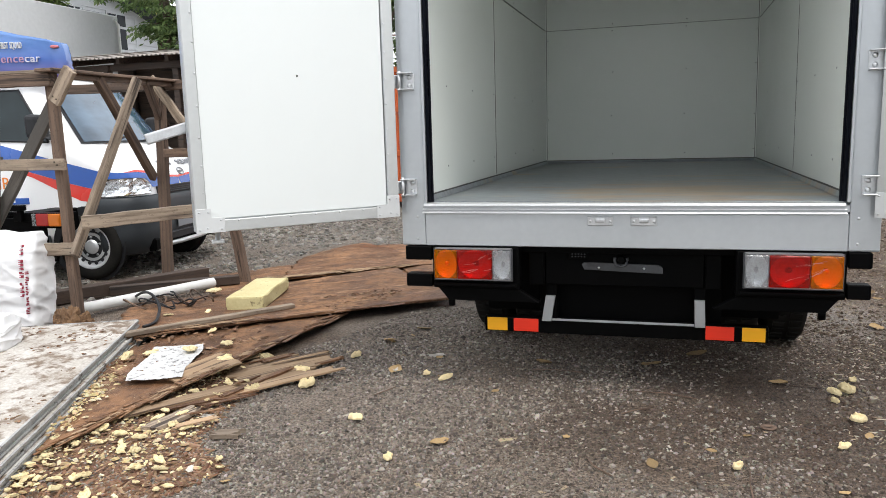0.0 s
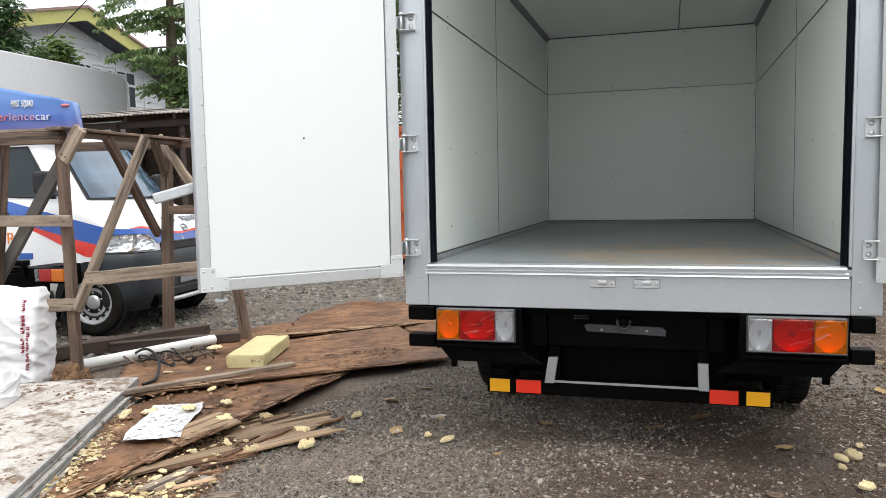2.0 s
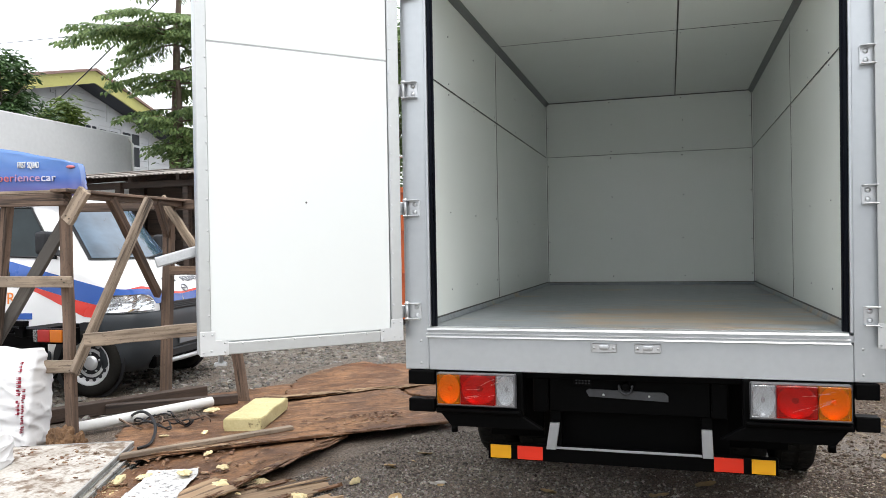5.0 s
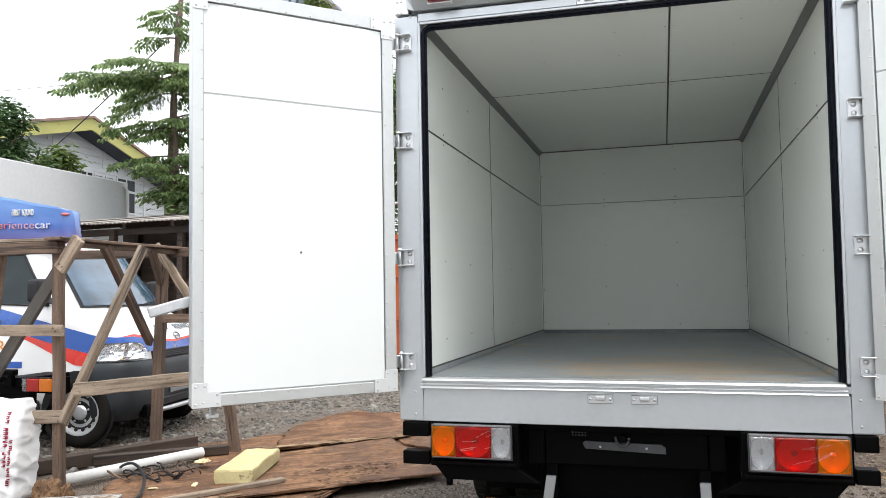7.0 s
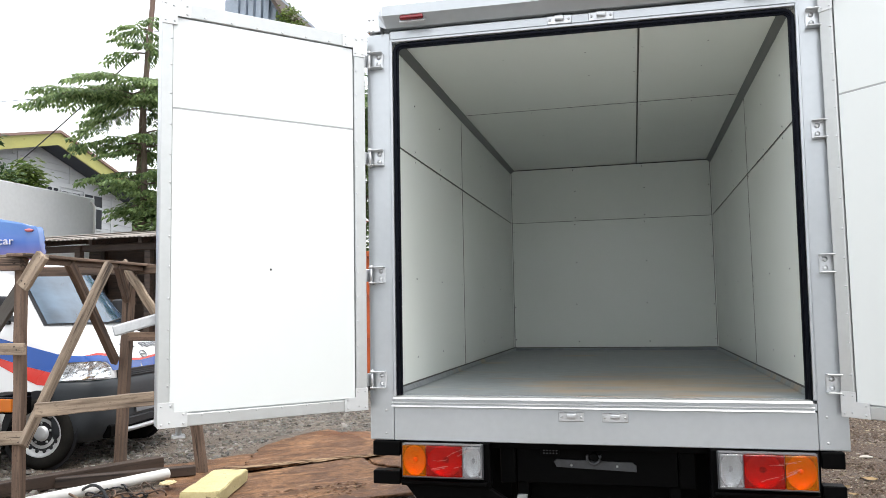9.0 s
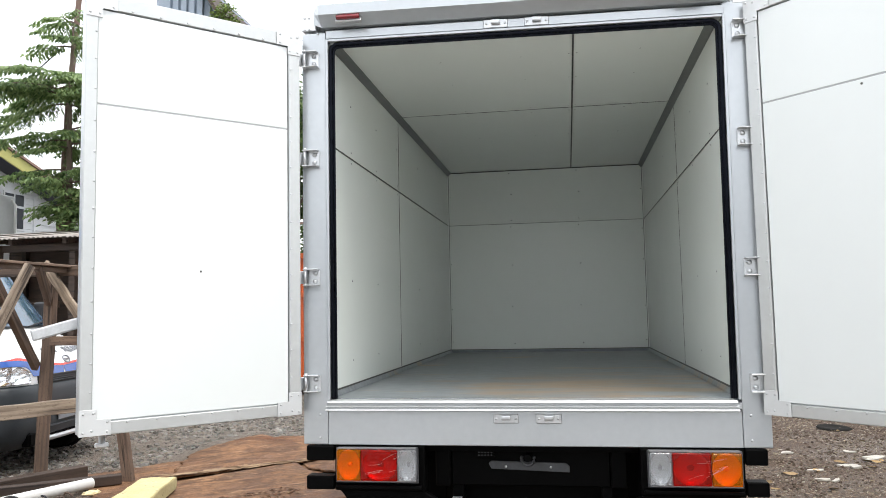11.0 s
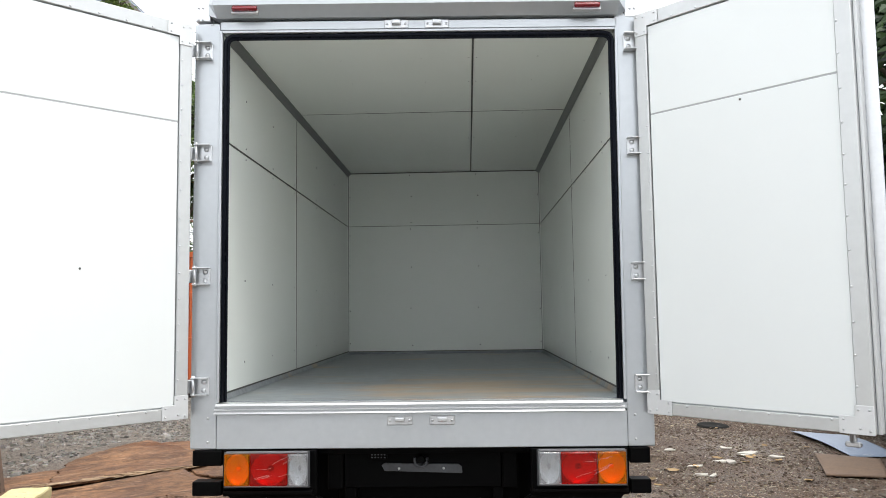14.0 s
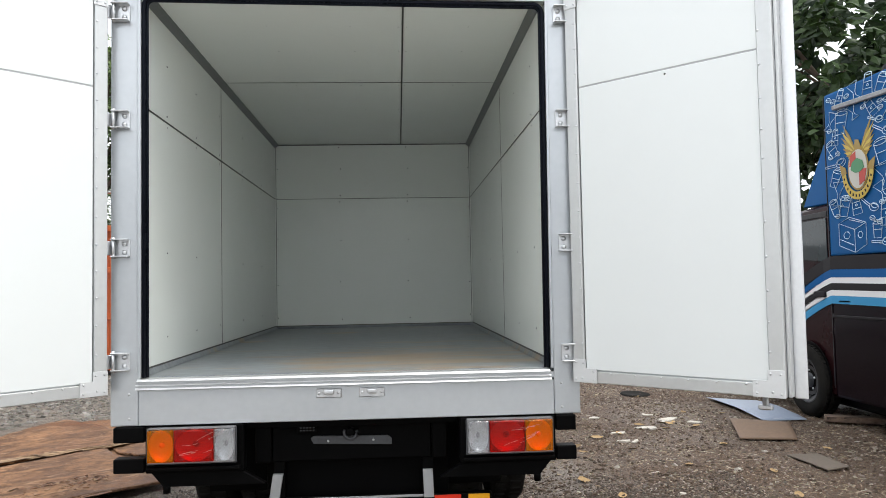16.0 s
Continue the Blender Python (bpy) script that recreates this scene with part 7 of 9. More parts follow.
def build_sack(name, m, sx, sy, sz, seed, label, marks):
    bm = bm_new()
    bmesh.ops.create_cube(bm, size=1)
    bmesh.ops.subdivide_edges(bm, edges=bm.edges[:], cuts=47, use_grid_fill=True)
    for v in bm.verts:
        x, y, z = v.co * 2
        k = (abs(x) ** 7 + abs(y) ** 7 + 1e-9) ** (1 / 7)
        r = max(abs(x), abs(y)) / k if k > 0 else 1
        h = (z + 1) / 2
        belly = 1.0 - 0.05 * (2 * h - 0.8) ** 2
        px, py = x * r * belly, y * r * belly
        px *= 1 - 0.08 * h
        py *= 1 - 0.55 * max(0, h - 0.72) / 0.28
        q = Vector((px * sx / 2, py * sy / 2, h * sz))
        fold = noise.noise((q.x * 4, q.y * 4, q.z * 7 + seed)) * 0.007 + 0.012 * (1 - abs(noise.noise((q.x * 4 + q.z * 3, q.y * 4, q.z * 9 + seed)))) ** 6
        fold += 0.008 * (1 - abs(noise.noise((q.x * 6 - q.z * 4, q.y * 6, q.z * 15 + seed + 3)))) ** 7
        n_ = Vector((x * r, y * r, 0))
        q += n_ * fold * 1.0
        q.z += 0.012 * noise.noise((q.x * 6, q.y * 6, seed + 8)) * h
        q.z = max(q.z, 0)
        v.co = q
    for f in bm.faces:
        f.smooth = True
    s = thing(name, label, "sack", m, "sacks")
    bag = part("bag", bm, SACK, s)
    if marks:
        # two printed lines run down the bag, as bars
        rb = random.Random(12)
        def place(zz, inset):
            h = zz / sz
            half = sx / 2 * (1.0 - 0.05 * (2 * h - 0.8) ** 2) * (1 - 0.08 * h) * 0.97
            y = -sy / 2 * (1.0 - 0.05 * (2 * h - 0.8) ** 2) * (1 - 0.55 * max(0, h - 0.72) / 0.28)
            return half - inset, y
        bm = bm_new()
        for inset, z0, z1, size in ((0.052, sz * 0.34, sz * 0.86, 0.024), (0.020, sz * 0.16, sz * 0.60, 0.011)):
            for k, zz in enumerate(np.arange(z0, z1, size * 1.05)):
                if k % 6 == 4:
                    continue
                x, y = place(zz, inset)
                add_box(bm, x - size * 0.8, x, y - 0.022, y + 0.004, zz, zz + size * 0.16)
                add_box(bm, *((x - size * 0.16, x) if rb.random() < 0.5 else (x - size * 0.8, x - size * 0.64)), y - 0.022, y + 0.004, zz, zz + size * rb.uniform(0.5, 0.8))
                if rb.random() < 0.6:
                    add_box(bm, x - size * 0.8, x - size * 0.2, y - 0.022, y + 0.004, zz + size * 0.5, zz + size * 0.64)
        tagged(part("print_bar", bm, INK_RED, bag), kind="stuff")
    else:
        bm = bm_new()
        for row, count in ((0.105, 9), (0.072, 6)):
            for k in range(count):
                if k % 4 != 3:
                    add_box(bm, 0.02 + 0.014 * k, 0.030 + 0.014 * k, -sy / 2 - 0.006, -sy / 2 + 0.02, row + 0.003 * k, row + 0.014 + 0.003 * k)
        tagged(part("print_bar", bm, INK_GREY, bag), kind="stuff")


build_van()
build_roof_box()
build_pickup_chassis()
build_trestle()
build_panel_stack()
build_timber_heap()
build_sack("sack", pose(-4.18, 0.68, 0.0, -5, 2, 4), 0.66, 0.24, 0.64, 1, "full white woven plastic sack with red marks, leaning upright", True)
build_sack("sack", pose(-3.45, -0.17, 0.118, 0, 0, 25), 0.36, 0.30, 0.17, 6, "small white plastic sack lying on the panels", False)


# ---- the blue van and the boards at the right ----
RAIL_GREY = material("weathered_rail", (0.36, 0.37, 0.38), (0.16, 0.165, 0.17), 0.55, 0.4, 8, 50, 0.6, 0.3, 0.004)
WRAP_BLUE = material("blue_vinyl_wrap", (0.004, 0.092, 0.27), (0.0035, 0.076, 0.23), 0.45, 0, 1.5, 20, 0.8, 0.02, 0.003)
DARK_MAROON = material("dark_maroon_paint", (0.0065, 0.0025, 0.005), (0.004, 0.002, 0.005), 0.14, 0, 2, 20, 0.8, 0.02, 0.003)
CAB_MAROON = material("maroon_cab_paint", (0.022, 0.0065, 0.0075), (0.014, 0.004, 0.006), 0.16, 0, 2, 20, 0.8, 0.02, 0.003)
SKY_BLUE = plain("light_blue_vinyl", (0.055, 0.29, 0.53), 0.5)
MID_BLUE = plain("mid_blue_vinyl", (0.006, 0.095, 0.29), 0.5)
STRIPE_DARK = plain("dark_vinyl", (0.022, 0.020, 0.022), 0.5)
for wrap in (WRAP_BLUE, CAB_MAROON, DARK_MAROON, MID_BLUE, SKY_BLUE, STRIPE_DARK):
    wrap.node_tree.nodes["Principled BSDF"].inputs["Specular IOR Level"].default_value = 0.08
LINE_WHITE = plain("pale_line_print", (0.60, 0.74, 0.85), 0.4)
GOLD = plain("golden_print", (0.50, 0.36, 0.05), 0.5)
GOLD_DEEP = plain("deep_golden_print", (0.30, 0.19, 0.03), 0.5)
CREST_PALE = plain("pale_crest_print", (0.50, 0.48, 0.42), 0.5)
CREST_RED = plain("red_crest_print", (0.42, 0.035, 0.02), 0.5)
GREEN = plain("green_print", (0.03, 0.20, 0.07), 0.4)
BLUE_SHEET = material("blue_grey_sheet", (0.29, 0.34, 0.42), (0.20, 0.24, 0.31), 0.45, 0, 3, 30, 0.6, 0.1, 0.004, wear=(0.45, 0.46, 0.47), wear_amount=0.03, wear_scale=4)
WHEEL_DARK = material("dull_dark_grey_wheel", (0.05, 0.053, 0.058), (0.025, 0.026, 0.028), 0.42, 0.3, 12, 60, 0.6, 0.2, 0.003)
GREY_BOARD = material("grey_brown_hardboard", (0.15, 0.12, 0.092), (0.10, 0.078, 0.058), 0.8, 0, 4, 50, 0.6, 0.2, 0.004)
BROWN_BOARD = material("brown_hardboard", (0.235, 0.15, 0.092), (0.13, 0.08, 0.048), 0.75, 0, 9, 50, 0.6, 0.2, 0.004, spread=0.2)

DARK_MAROON.node_tree.nodes["Principled BSDF"].inputs["Specular IOR Level"].default_value = 0.10


def build_blue_van():
    van = thing("food_van", "dark van with a blue wrapped high body and white line drawings", "van", pose(4.05, 0, 0))
    # local: x = 0 is the flank, y runs towards the front
    Y0, YB, YF = -0.6, 3.20, 4.75
    part("lower_body", box(0.0, 1.66, Y0, YB, 0.22, 1.46, 0.03, 2), DARK_MAROON, van, "dark maroon lower body")
    box_ob = part("box_body", box(0.002, 1.66, Y0, YB, 1.462, 2.90, 0.02, 2), WRAP_BLUE, van, "blue wrapped box body")
    # cab: bonnet-less, sloping screen
    cab = prism([(YB + 0.004, 0.22), (YF - 0.05, 0.24), (YF, 0.7), (YF - 0.1, 1.05), (YF - 0.32, 1.2), (YF - 0.62, 1.90), (YB + 0.004, 1.93)], 0.012, 1.65, 0.025, Matrix(((0, 1, 0, 0), (1, 0, 0, 0), (0, 0, 1, 0), (0, 0, 0, 1))))
    cab_ob = part("cab", cab, CAB_MAROON, van, "dark maroon cab")
    fair = prism([(YB + 0.004, 1.935), (YB + 0.47, 1.935), (YB + 0.02, 2.56), (YB + 0.004, 2.56)], 0.03, 1.63, 0.01, Matrix(((0, 1, 0, 0), (1, 0, 0, 0), (0, 0, 1, 0), (0, 0, 0, 1))))
    part("roof_fairing", fair, WRAP_BLUE, van, "blue sloping roof fairing")
    M = Matrix(((0, 1, 0, 0), (1, 0, 0, 0), (0, 0, 1, 0), (0, 0, 0, 1)))
    win = part("cab_window", prism([(YB + 0.05, 1.44), (YB + 0.16, 1.42), (YB + 0.62, 1.46), (YB + 0.55, 1.80), (YB + 0.05, 1.81)], 0.004, 0.014, 0.002, M), SIDE_GLASS, van, "dark cab window")
    part("window_trim", prism([(YB + 0.03, 1.82), (YB + 0.58, 1.815), (YB + 0.56, 1.86), (YB + 0.03, 1.87)], 0.0, 0.02, 0.002, M), RUBBER, win)
    part("door_handle", box(-0.02, 0.01, YB + 0.08, YB + 0.26, 1.10, 1.15, 0.01, 2), STRIPE_DARK, van)
    part("fuel_flap", box(-0.006, 0.004, 2.92, 3.08, 1.055, 1.075, 0.003), ZINC, van)
    part("waist_line", box(-0.008, 0.004, Y0, YB, 0.925, 0.945, 0.004), STRIPE_DARK, van)
    part("rear_seam", box(-0.003, 0.004, YB - 0.003, YB + 0.006, 0.3, 2.88), RUBBER, van)
    # stripes, bowing down over the cab
    def stripe(z0, z1, mat):
        bm = bm_new()
        ys = [Y0 + (YB + 0.75 - Y0) * i / 36 for i in range(37)]
        a, b, c, d = [], [], [], []
        for y in ys:
            k = max(0, y - YB)
            dz = -0.42 * k ** 1.2 - 0.012 * max(0, YB - y)
            sh = 0.010 if y > YB else 0.0
            a.append(bm.verts.new((-0.006 + sh, y, z0 + dz)))
            b.append(bm.verts.new((-0.006 + sh, y, z1 + dz * 0.9)))
            c.append(bm.verts.new((0.002 + sh, y, z0 + dz)))
            d.append(bm.verts.new((0.002 + sh, y, z1 + dz * 0.9)))
        for i in range(36):
            bm.faces.new((a[i], b[i], b[i + 1], a[i + 1]))
            bm.faces.new((b[i], d[i], d[i + 1], b[i + 1]))
            bm.faces.new((c[i], a[i], a[i + 1], c[i + 1]))
        bmesh.ops.recalc_face_normals(bm, faces=bm.faces[:])
        part("stripe", bm, mat, van)
    for z0, z1, m in ((1.345, 1.461, STRIPE_DARK), (1.275, 1.344, MID_BLUE), (1.225, 1.274, INK_WHITE), (1.165, 1.224, STRIPE_DARK), (1.115, 1.164, INK_WHITE), (1.045, 1.114, SKY_BLUE)):
        stripe(z0, z1, m)
    # awning rail and cap on the roof
    rail = bm_new()
    add_beam(rail, (-0.02, 0.2, 2.62), (-0.02, 3.02, 2.745), 0.035, 0.04, 0.006)
    part("awning_rail", rail, RAIL_GREY, van, "dented grey awning rail")
    part("roof_hatch", box(0.25, 0.95, 1.9, 2.75, 2.902, 3.05, 0.03, 2), STRIPE_DARK, van)
    # emblem: bird-like spread shape over a round crest, as plain shapes
    def flat(outline, mat, nm, y0, z0, lift, s=1.0):
        bm = prism([(y0 + u * s, z0 + v * s) for u, v in outline], -lift, -lift + 0.003, 0, M)
        part(nm, bm, mat, box_ob)
    ey, ez = 2.72, 2.17
    ring = lambda r, q, n_=22: [(r * math.cos(2 * math.pi * i / n_), q * math.sin(2 * math.pi * i / n_)) for i in range(n_)]
    # each wing is a fan of feathers
    for s in (-1, 1):
        for k in range(8):
            a = radians(56 - 8.0 * k)
            ln = 0.36 - 0.032 * k
            c, sn = s * math.cos(a), math.sin(a)
            w = 0.016 * s
            flat([(0, 0.11), (c * ln * 0.6 - sn * w, 0.11 + sn * ln * 0.6 + c * w), (c * ln, 0.11 + sn * ln), (c * ln * 0.7 + sn * w, 0.11 + sn * ln * 0.7 - c * w)], GOLD if k % 2 else GOLD_DEEP, "crest_feather", ey, ez, 0.003 + 0.0006 * k)
    flat([(-0.045, 0.10), (-0.05, 0.17), (-0.02, 0.24), (0.03, 0.25), (0.045, 0.17), (0.045, 0.10)], GOLD_DEEP, "crest_body", ey, ez, 0.009)
    flat(ring(0.142, 0.18), GOLD_DEEP, "crest_rim", ey, ez, 0.010)
    flat(ring(0.126, 0.162), CREST_PALE, "crest_field", ey, ez, 0.013)
    flat([(-0.12, -0.01), (-0.02, -0.01), (-0.02, -0.14), (-0.09, -0.11)], CREST_RED, "crest_patch", ey, ez, 0.016)
    flat([(0.02, 0.03), (0.11, 0.03), (0.09, 0.12), (0.02, 0.15)], CREST_RED, "crest_patch", ey, ez, 0.016)
    flat([(-0.09, 0.0), (-0.07, 0.06), (0.0, 0.09), (0.07, 0.06), (0.09, 0.0), (0.03, -0.03), (-0.03, -0.03)], GREEN, "crest_patch", ey, ez, 0.018)
    band = [(0.215 * math.cos(radians(a)), 0.255 * math.sin(radians(a))) for a in range(185, 356, 10)] + [(0.165 * math.cos(radians(a)), 0.19 * math.sin(radians(a))) for a in range(355, 184, -10)]
    flat(band, GOLD, "crest_ribbon", ey, ez, 0.017)
    for a in range(200, 345, 13):
        c, sn = math.cos(radians(a)), math.sin(radians(a))
        flat([(0.182 * c - 0.008 * sn, 0.212 * sn + 0.008 * c), (0.2 * c - 0.008 * sn, 0.235 * sn + 0.008 * c), (0.2 * c + 0.008 * sn, 0.235 * sn - 0.008 * c), (0.182 * c + 0.008 * sn, 0.212 * sn - 0.008 * c)], STRIPE_DARK, "ribbon_mark", ey, ez, 0.019)
    for s in (-1, 1):
        flat([(s * 0.15, -0.02), (s * 0.215, -0.04), (s * 0.245, 0.07), (s * 0.16, 0.03)], GOLD_DEEP, "crest_ribbon_end", ey, ez, 0.019)
    # white line drawings of cups, jugs and machines
    def doodle(kind, y, z, s, tilt):
        bm = bm_new()
        lines = []
        circ = lambda cu, cv, r, q, a0=0, a1=360: [(cu + r * math.cos(radians(a)), cv + q * math.sin(radians(a))) for a in np.linspace(a0, a1, 13)]
        if kind == 0:
            lines = [[(-0.3, 0.4), (-0.22, -0.5), (0.22, -0.5), (0.3, 0.4)], circ(0, 0.4, 0.3, 0.09), circ(0, 0.5, 0.24, 0.08, 0, 180), [(-0.26, 0.0), (0.26, 0.0)]]
        elif kind == 1:
            lines = [circ(0, 0, 0.32, 0.24), [(-0.3, 0.05), (0.0, -0.06), (0.3, 0.04)]]
        elif kind == 2:
            lines = [[(-0.18, 0.5), (-0.26, -0.5), (0.26, -0.5), (0.18, 0.5)], circ(0, 0.5, 0.18, 0.06), [(-0.22, 0.12), (0.22, 0.12)], [(-0.24, -0.2), (0.24, -0.2)], circ(0, -0.03, 0.05, 0.05)]
        elif kind == 3:
            lines = [circ(-0.25, 0, 0.25, 0.2), circ(-0.25, 0.06, 0.17, 0.1), [(-0.02, 0.06), (0.5, 0.26)], [(0.0, -0.04), (0.5, 0.16)], [(0.5, 0.26), (0.54, 0.18), (0.5, 0.16)]]
        elif kind == 4:
            lines = [[(-0.4, 0.3), (0.1, 0.5), (0.45, 0.36), (-0.05, 0.14), (-0.4, 0.3)], [(-0.4, 0.3), (-0.4, -0.3), (-0.05, -0.5), (-0.05, 0.14)], [(-0.05, -0.5), (0.45, -0.28), (0.45, 0.36)], circ(0.2, 0.0, 0.1, 0.1), circ(-0.22, -0.02, 0.07, 0.09), [(-0.02, -0.3), (0.42, -0.1)], [(-0.3, 0.3), (0.1, 0.43)]]
        elif kind == 5:
            lines = [[(-0.3, 0.5), (-0.06, 0.0), (-0.06, -0.2), (-0.26, -0.5), (0.26, -0.5), (0.06, -0.2), (0.06, 0.0), (0.3, 0.5), (-0.3, 0.5)]]
        for ln in lines:
            c, sn = math.cos(tilt), math.sin(tilt)
            pts = [(-0.004, y + s * 1.5 * (u * c - v * sn), z + s * (u * sn + v * c)) for u, v in ln]
            add_tube(bm, pts, 0.0030, 4, caps=False)
        part("line_drawing", bm, LINE_WHITE, box_ob)
    rnd = random.Random(31)
    placed = [(2.834, 1.63, 0.19)]
    doodle(4, 2.834, 1.63, 0.30, 0.0)
    for q in range(9000):
        yy, zz = rnd.uniform(1.4, 3.12), rnd.uniform(1.53, 2.86)
        k = rnd.choice((0, 0, 2, 2, 3, 3, 5)) if q < 6500 else 1
        s = 0.075 if k == 1 else rnd.uniform(0.13, 0.21)
        r = 0.32 * s
        if (yy - ey) ** 2 / 0.085 + (zz - ez - 0.09) ** 2 / 0.15 < 1 or abs(zz - (2.62 + 0.0443 * (yy - 0.2))) < 0.03 + r or yy + 1.5 * r > 3.18 or zz + r > 2.89 or zz - r < 1.47:
            continue
        if any(((yy - a) / 1.4) ** 2 + (zz - b) ** 2 < (r + c) ** 2 for a, b, c in placed):
            continue
        placed.append((yy, zz, r))
        doodle(k, yy, zz, s, rnd.uniform(-0.5, 0.5))
    for y in (3.60, 0.25):
        for x, turn in ((0.115, 0), (1.54, 180)):
            arch = lathe([(0.362, -0.006), (0.355, -0.008), (0.348, 0.0), (0.34, 0.004), (0.001, 0.006)], 26, pose(-0.002 if x < 1 else 1.662, y, 0.33, 0, 0, turn))
            part("wheel_arch", arch, BLACK, van)
            w = thing("wheel", "", "")
            w.parent = van
            w.matrix_basis = pose(x if x > 1 else 0.034, y, 0.325, 0, 0, turn)
            build_wheel(w, Matrix.Identity(4), 0.325, 0.19, 0.205, WHEEL_DARK, 8, tread=True)
    part("underbody", box(0.12, 1.54, Y0 + 0.1, YF - 0.3, 0.13, 0.3, 0.02), BLACK, van)


def build_right_boards():
    tagged(sheet_quad("blue_sheet", [(3.50, 4.70, 0.012), (3.46, 3.34, 0.004), (3.85, 3.33, 0.006), (3.90, 4.40, 0.02)], 0.004, BLUE_SHEET, bend=0.035, seed=41), "warped blue grey sheet lying on the ground", "sheet")
    tagged(sheet_quad("hardboard", [(3.20, 3.47, 0.01), (2.91, 2.63, 0.006), (3.33, 2.53, 0.006), (3.62, 3.21, 0.01)], 0.008, BROWN_BOARD, bend=0.006, seed=42), "brown hardboard offcut lying on the ground", "board", "boards")
    tagged(sheet_quad("hardboard", [(2.985, 2.05, 0.004), (3.02, 1.58, 0.004), (3.21, 1.645, 0.006), (3.21, 2.04, 0.006)], 0.006, GREY_BOARD, bend=0.004, seed=43), "small grey brown hardboard offcut", "board", "boards")
    bm = bm_new()
    add_beam(bm, (3.95, 3.22, 0.04), (4.7, 2.85, 0.04), 0.13, 0.05, 0.004)
    tagged(part("plank", bm, OLD_WOOD), "short brown plank lying beside the van wheel", "plank")


build_blue_van()
build_right_boards()


# ---- trees and shrubs ----
def leaf_material(name, a, b):
    m = bpy.data.materials.new(name)
    m.use_nodes = True
    n, l = m.node_tree.nodes, m.node_tree.links
    bsdf = n["Principled BSDF"]
    geo, rp = n.new("ShaderNodeNewGeometry"), n.new("ShaderNodeValToRGB")
    rp.color_ramp.elements[0].color, rp.color_ramp.elements[1].color = (*a, 1), (*b, 1)
    l.new(geo.outputs["Random Per Island"], rp.inputs["Fac"])
    l.new(rp.outputs["Color"], bsdf.inputs["Base Color"])
    bsdf.inputs["Roughness"].default_value = 0.5
    tr, mx, out = n.new("ShaderNodeBsdfTranslucent"), n.new("ShaderNodeMixShader"), n["Material Output"]
    l.new(rp.outputs["Color"], tr.inputs["Color"])
    mx.inputs["Fac"].default_value = 0.3
    l.new(bsdf.outputs[0], mx.inputs[1])
    l.new(tr.outputs[0], mx.inputs[2])
    l.new(mx.outputs[0], out.inputs["Surface"])
    return m


LEAF_MID = leaf_material("mid_green_leaf", (0.06, 0.115, 0.035), (0.25, 0.34, 0.125))
LEAF_DARK = leaf_material("dark_green_leaf", (0.006, 0.017, 0.006), (0.052, 0.095, 0.026))
LEAF_DEEP = leaf_material("deep_green_leaf", (0.028, 0.068, 0.022), (0.10, 0.175, 0.06))
LEAF_YELLOW = leaf_material("yellow_green_leaf", (0.08, 0.14, 0.03), (0.24, 0.31, 0.08))
POLE_BROWN = material("brown_pole_wood", (0.19, 0.125, 0.10), (0.11, 0.07, 0.055), 0.8, 0, 3, 40, 0.6, 0.3, 0.006, stretch=(1, 1, 0.15))
BARK = material("grey_brown_bark", (0.16, 0.12, 0.09), (0.08, 0.06, 0.045), 0.9, 0, 6, 40, 0.6, 0.6, 0.02)


def leaves_mesh(name, spots, mat):
    """spots: rows of (centre, direction of the leaf, length, width). Each leaf is a folded blade of its own."""
    verts, faces = [], []
    for c, d, ln, w, up in spots:
        d = d.normalized()
        s = d.cross(up)
        s = s.normalized() if s.length > 1e-4 else Vector((1, 0, 0))
        nn = s.cross(d)
        k = len(verts)
        verts += [c, c + d * ln * 0.45 + s * w / 2 - nn * w * 0.12, c + d * ln - nn * ln * 0.12, c + d * ln * 0.45 - s * w / 2 - nn * w * 0.12, c + d * ln * 0.5 + nn * w * 0.08]
        faces += [(k, k + 1, k + 4), (k + 1, k + 2, k + 4), (k + 2, k + 3, k + 4), (k + 3, k, k + 4)]
    me = bpy.data.meshes.new(name)
    me.from_pydata([tuple(v) for v in verts], [], faces)
    me.materials.append(mat)
    return me


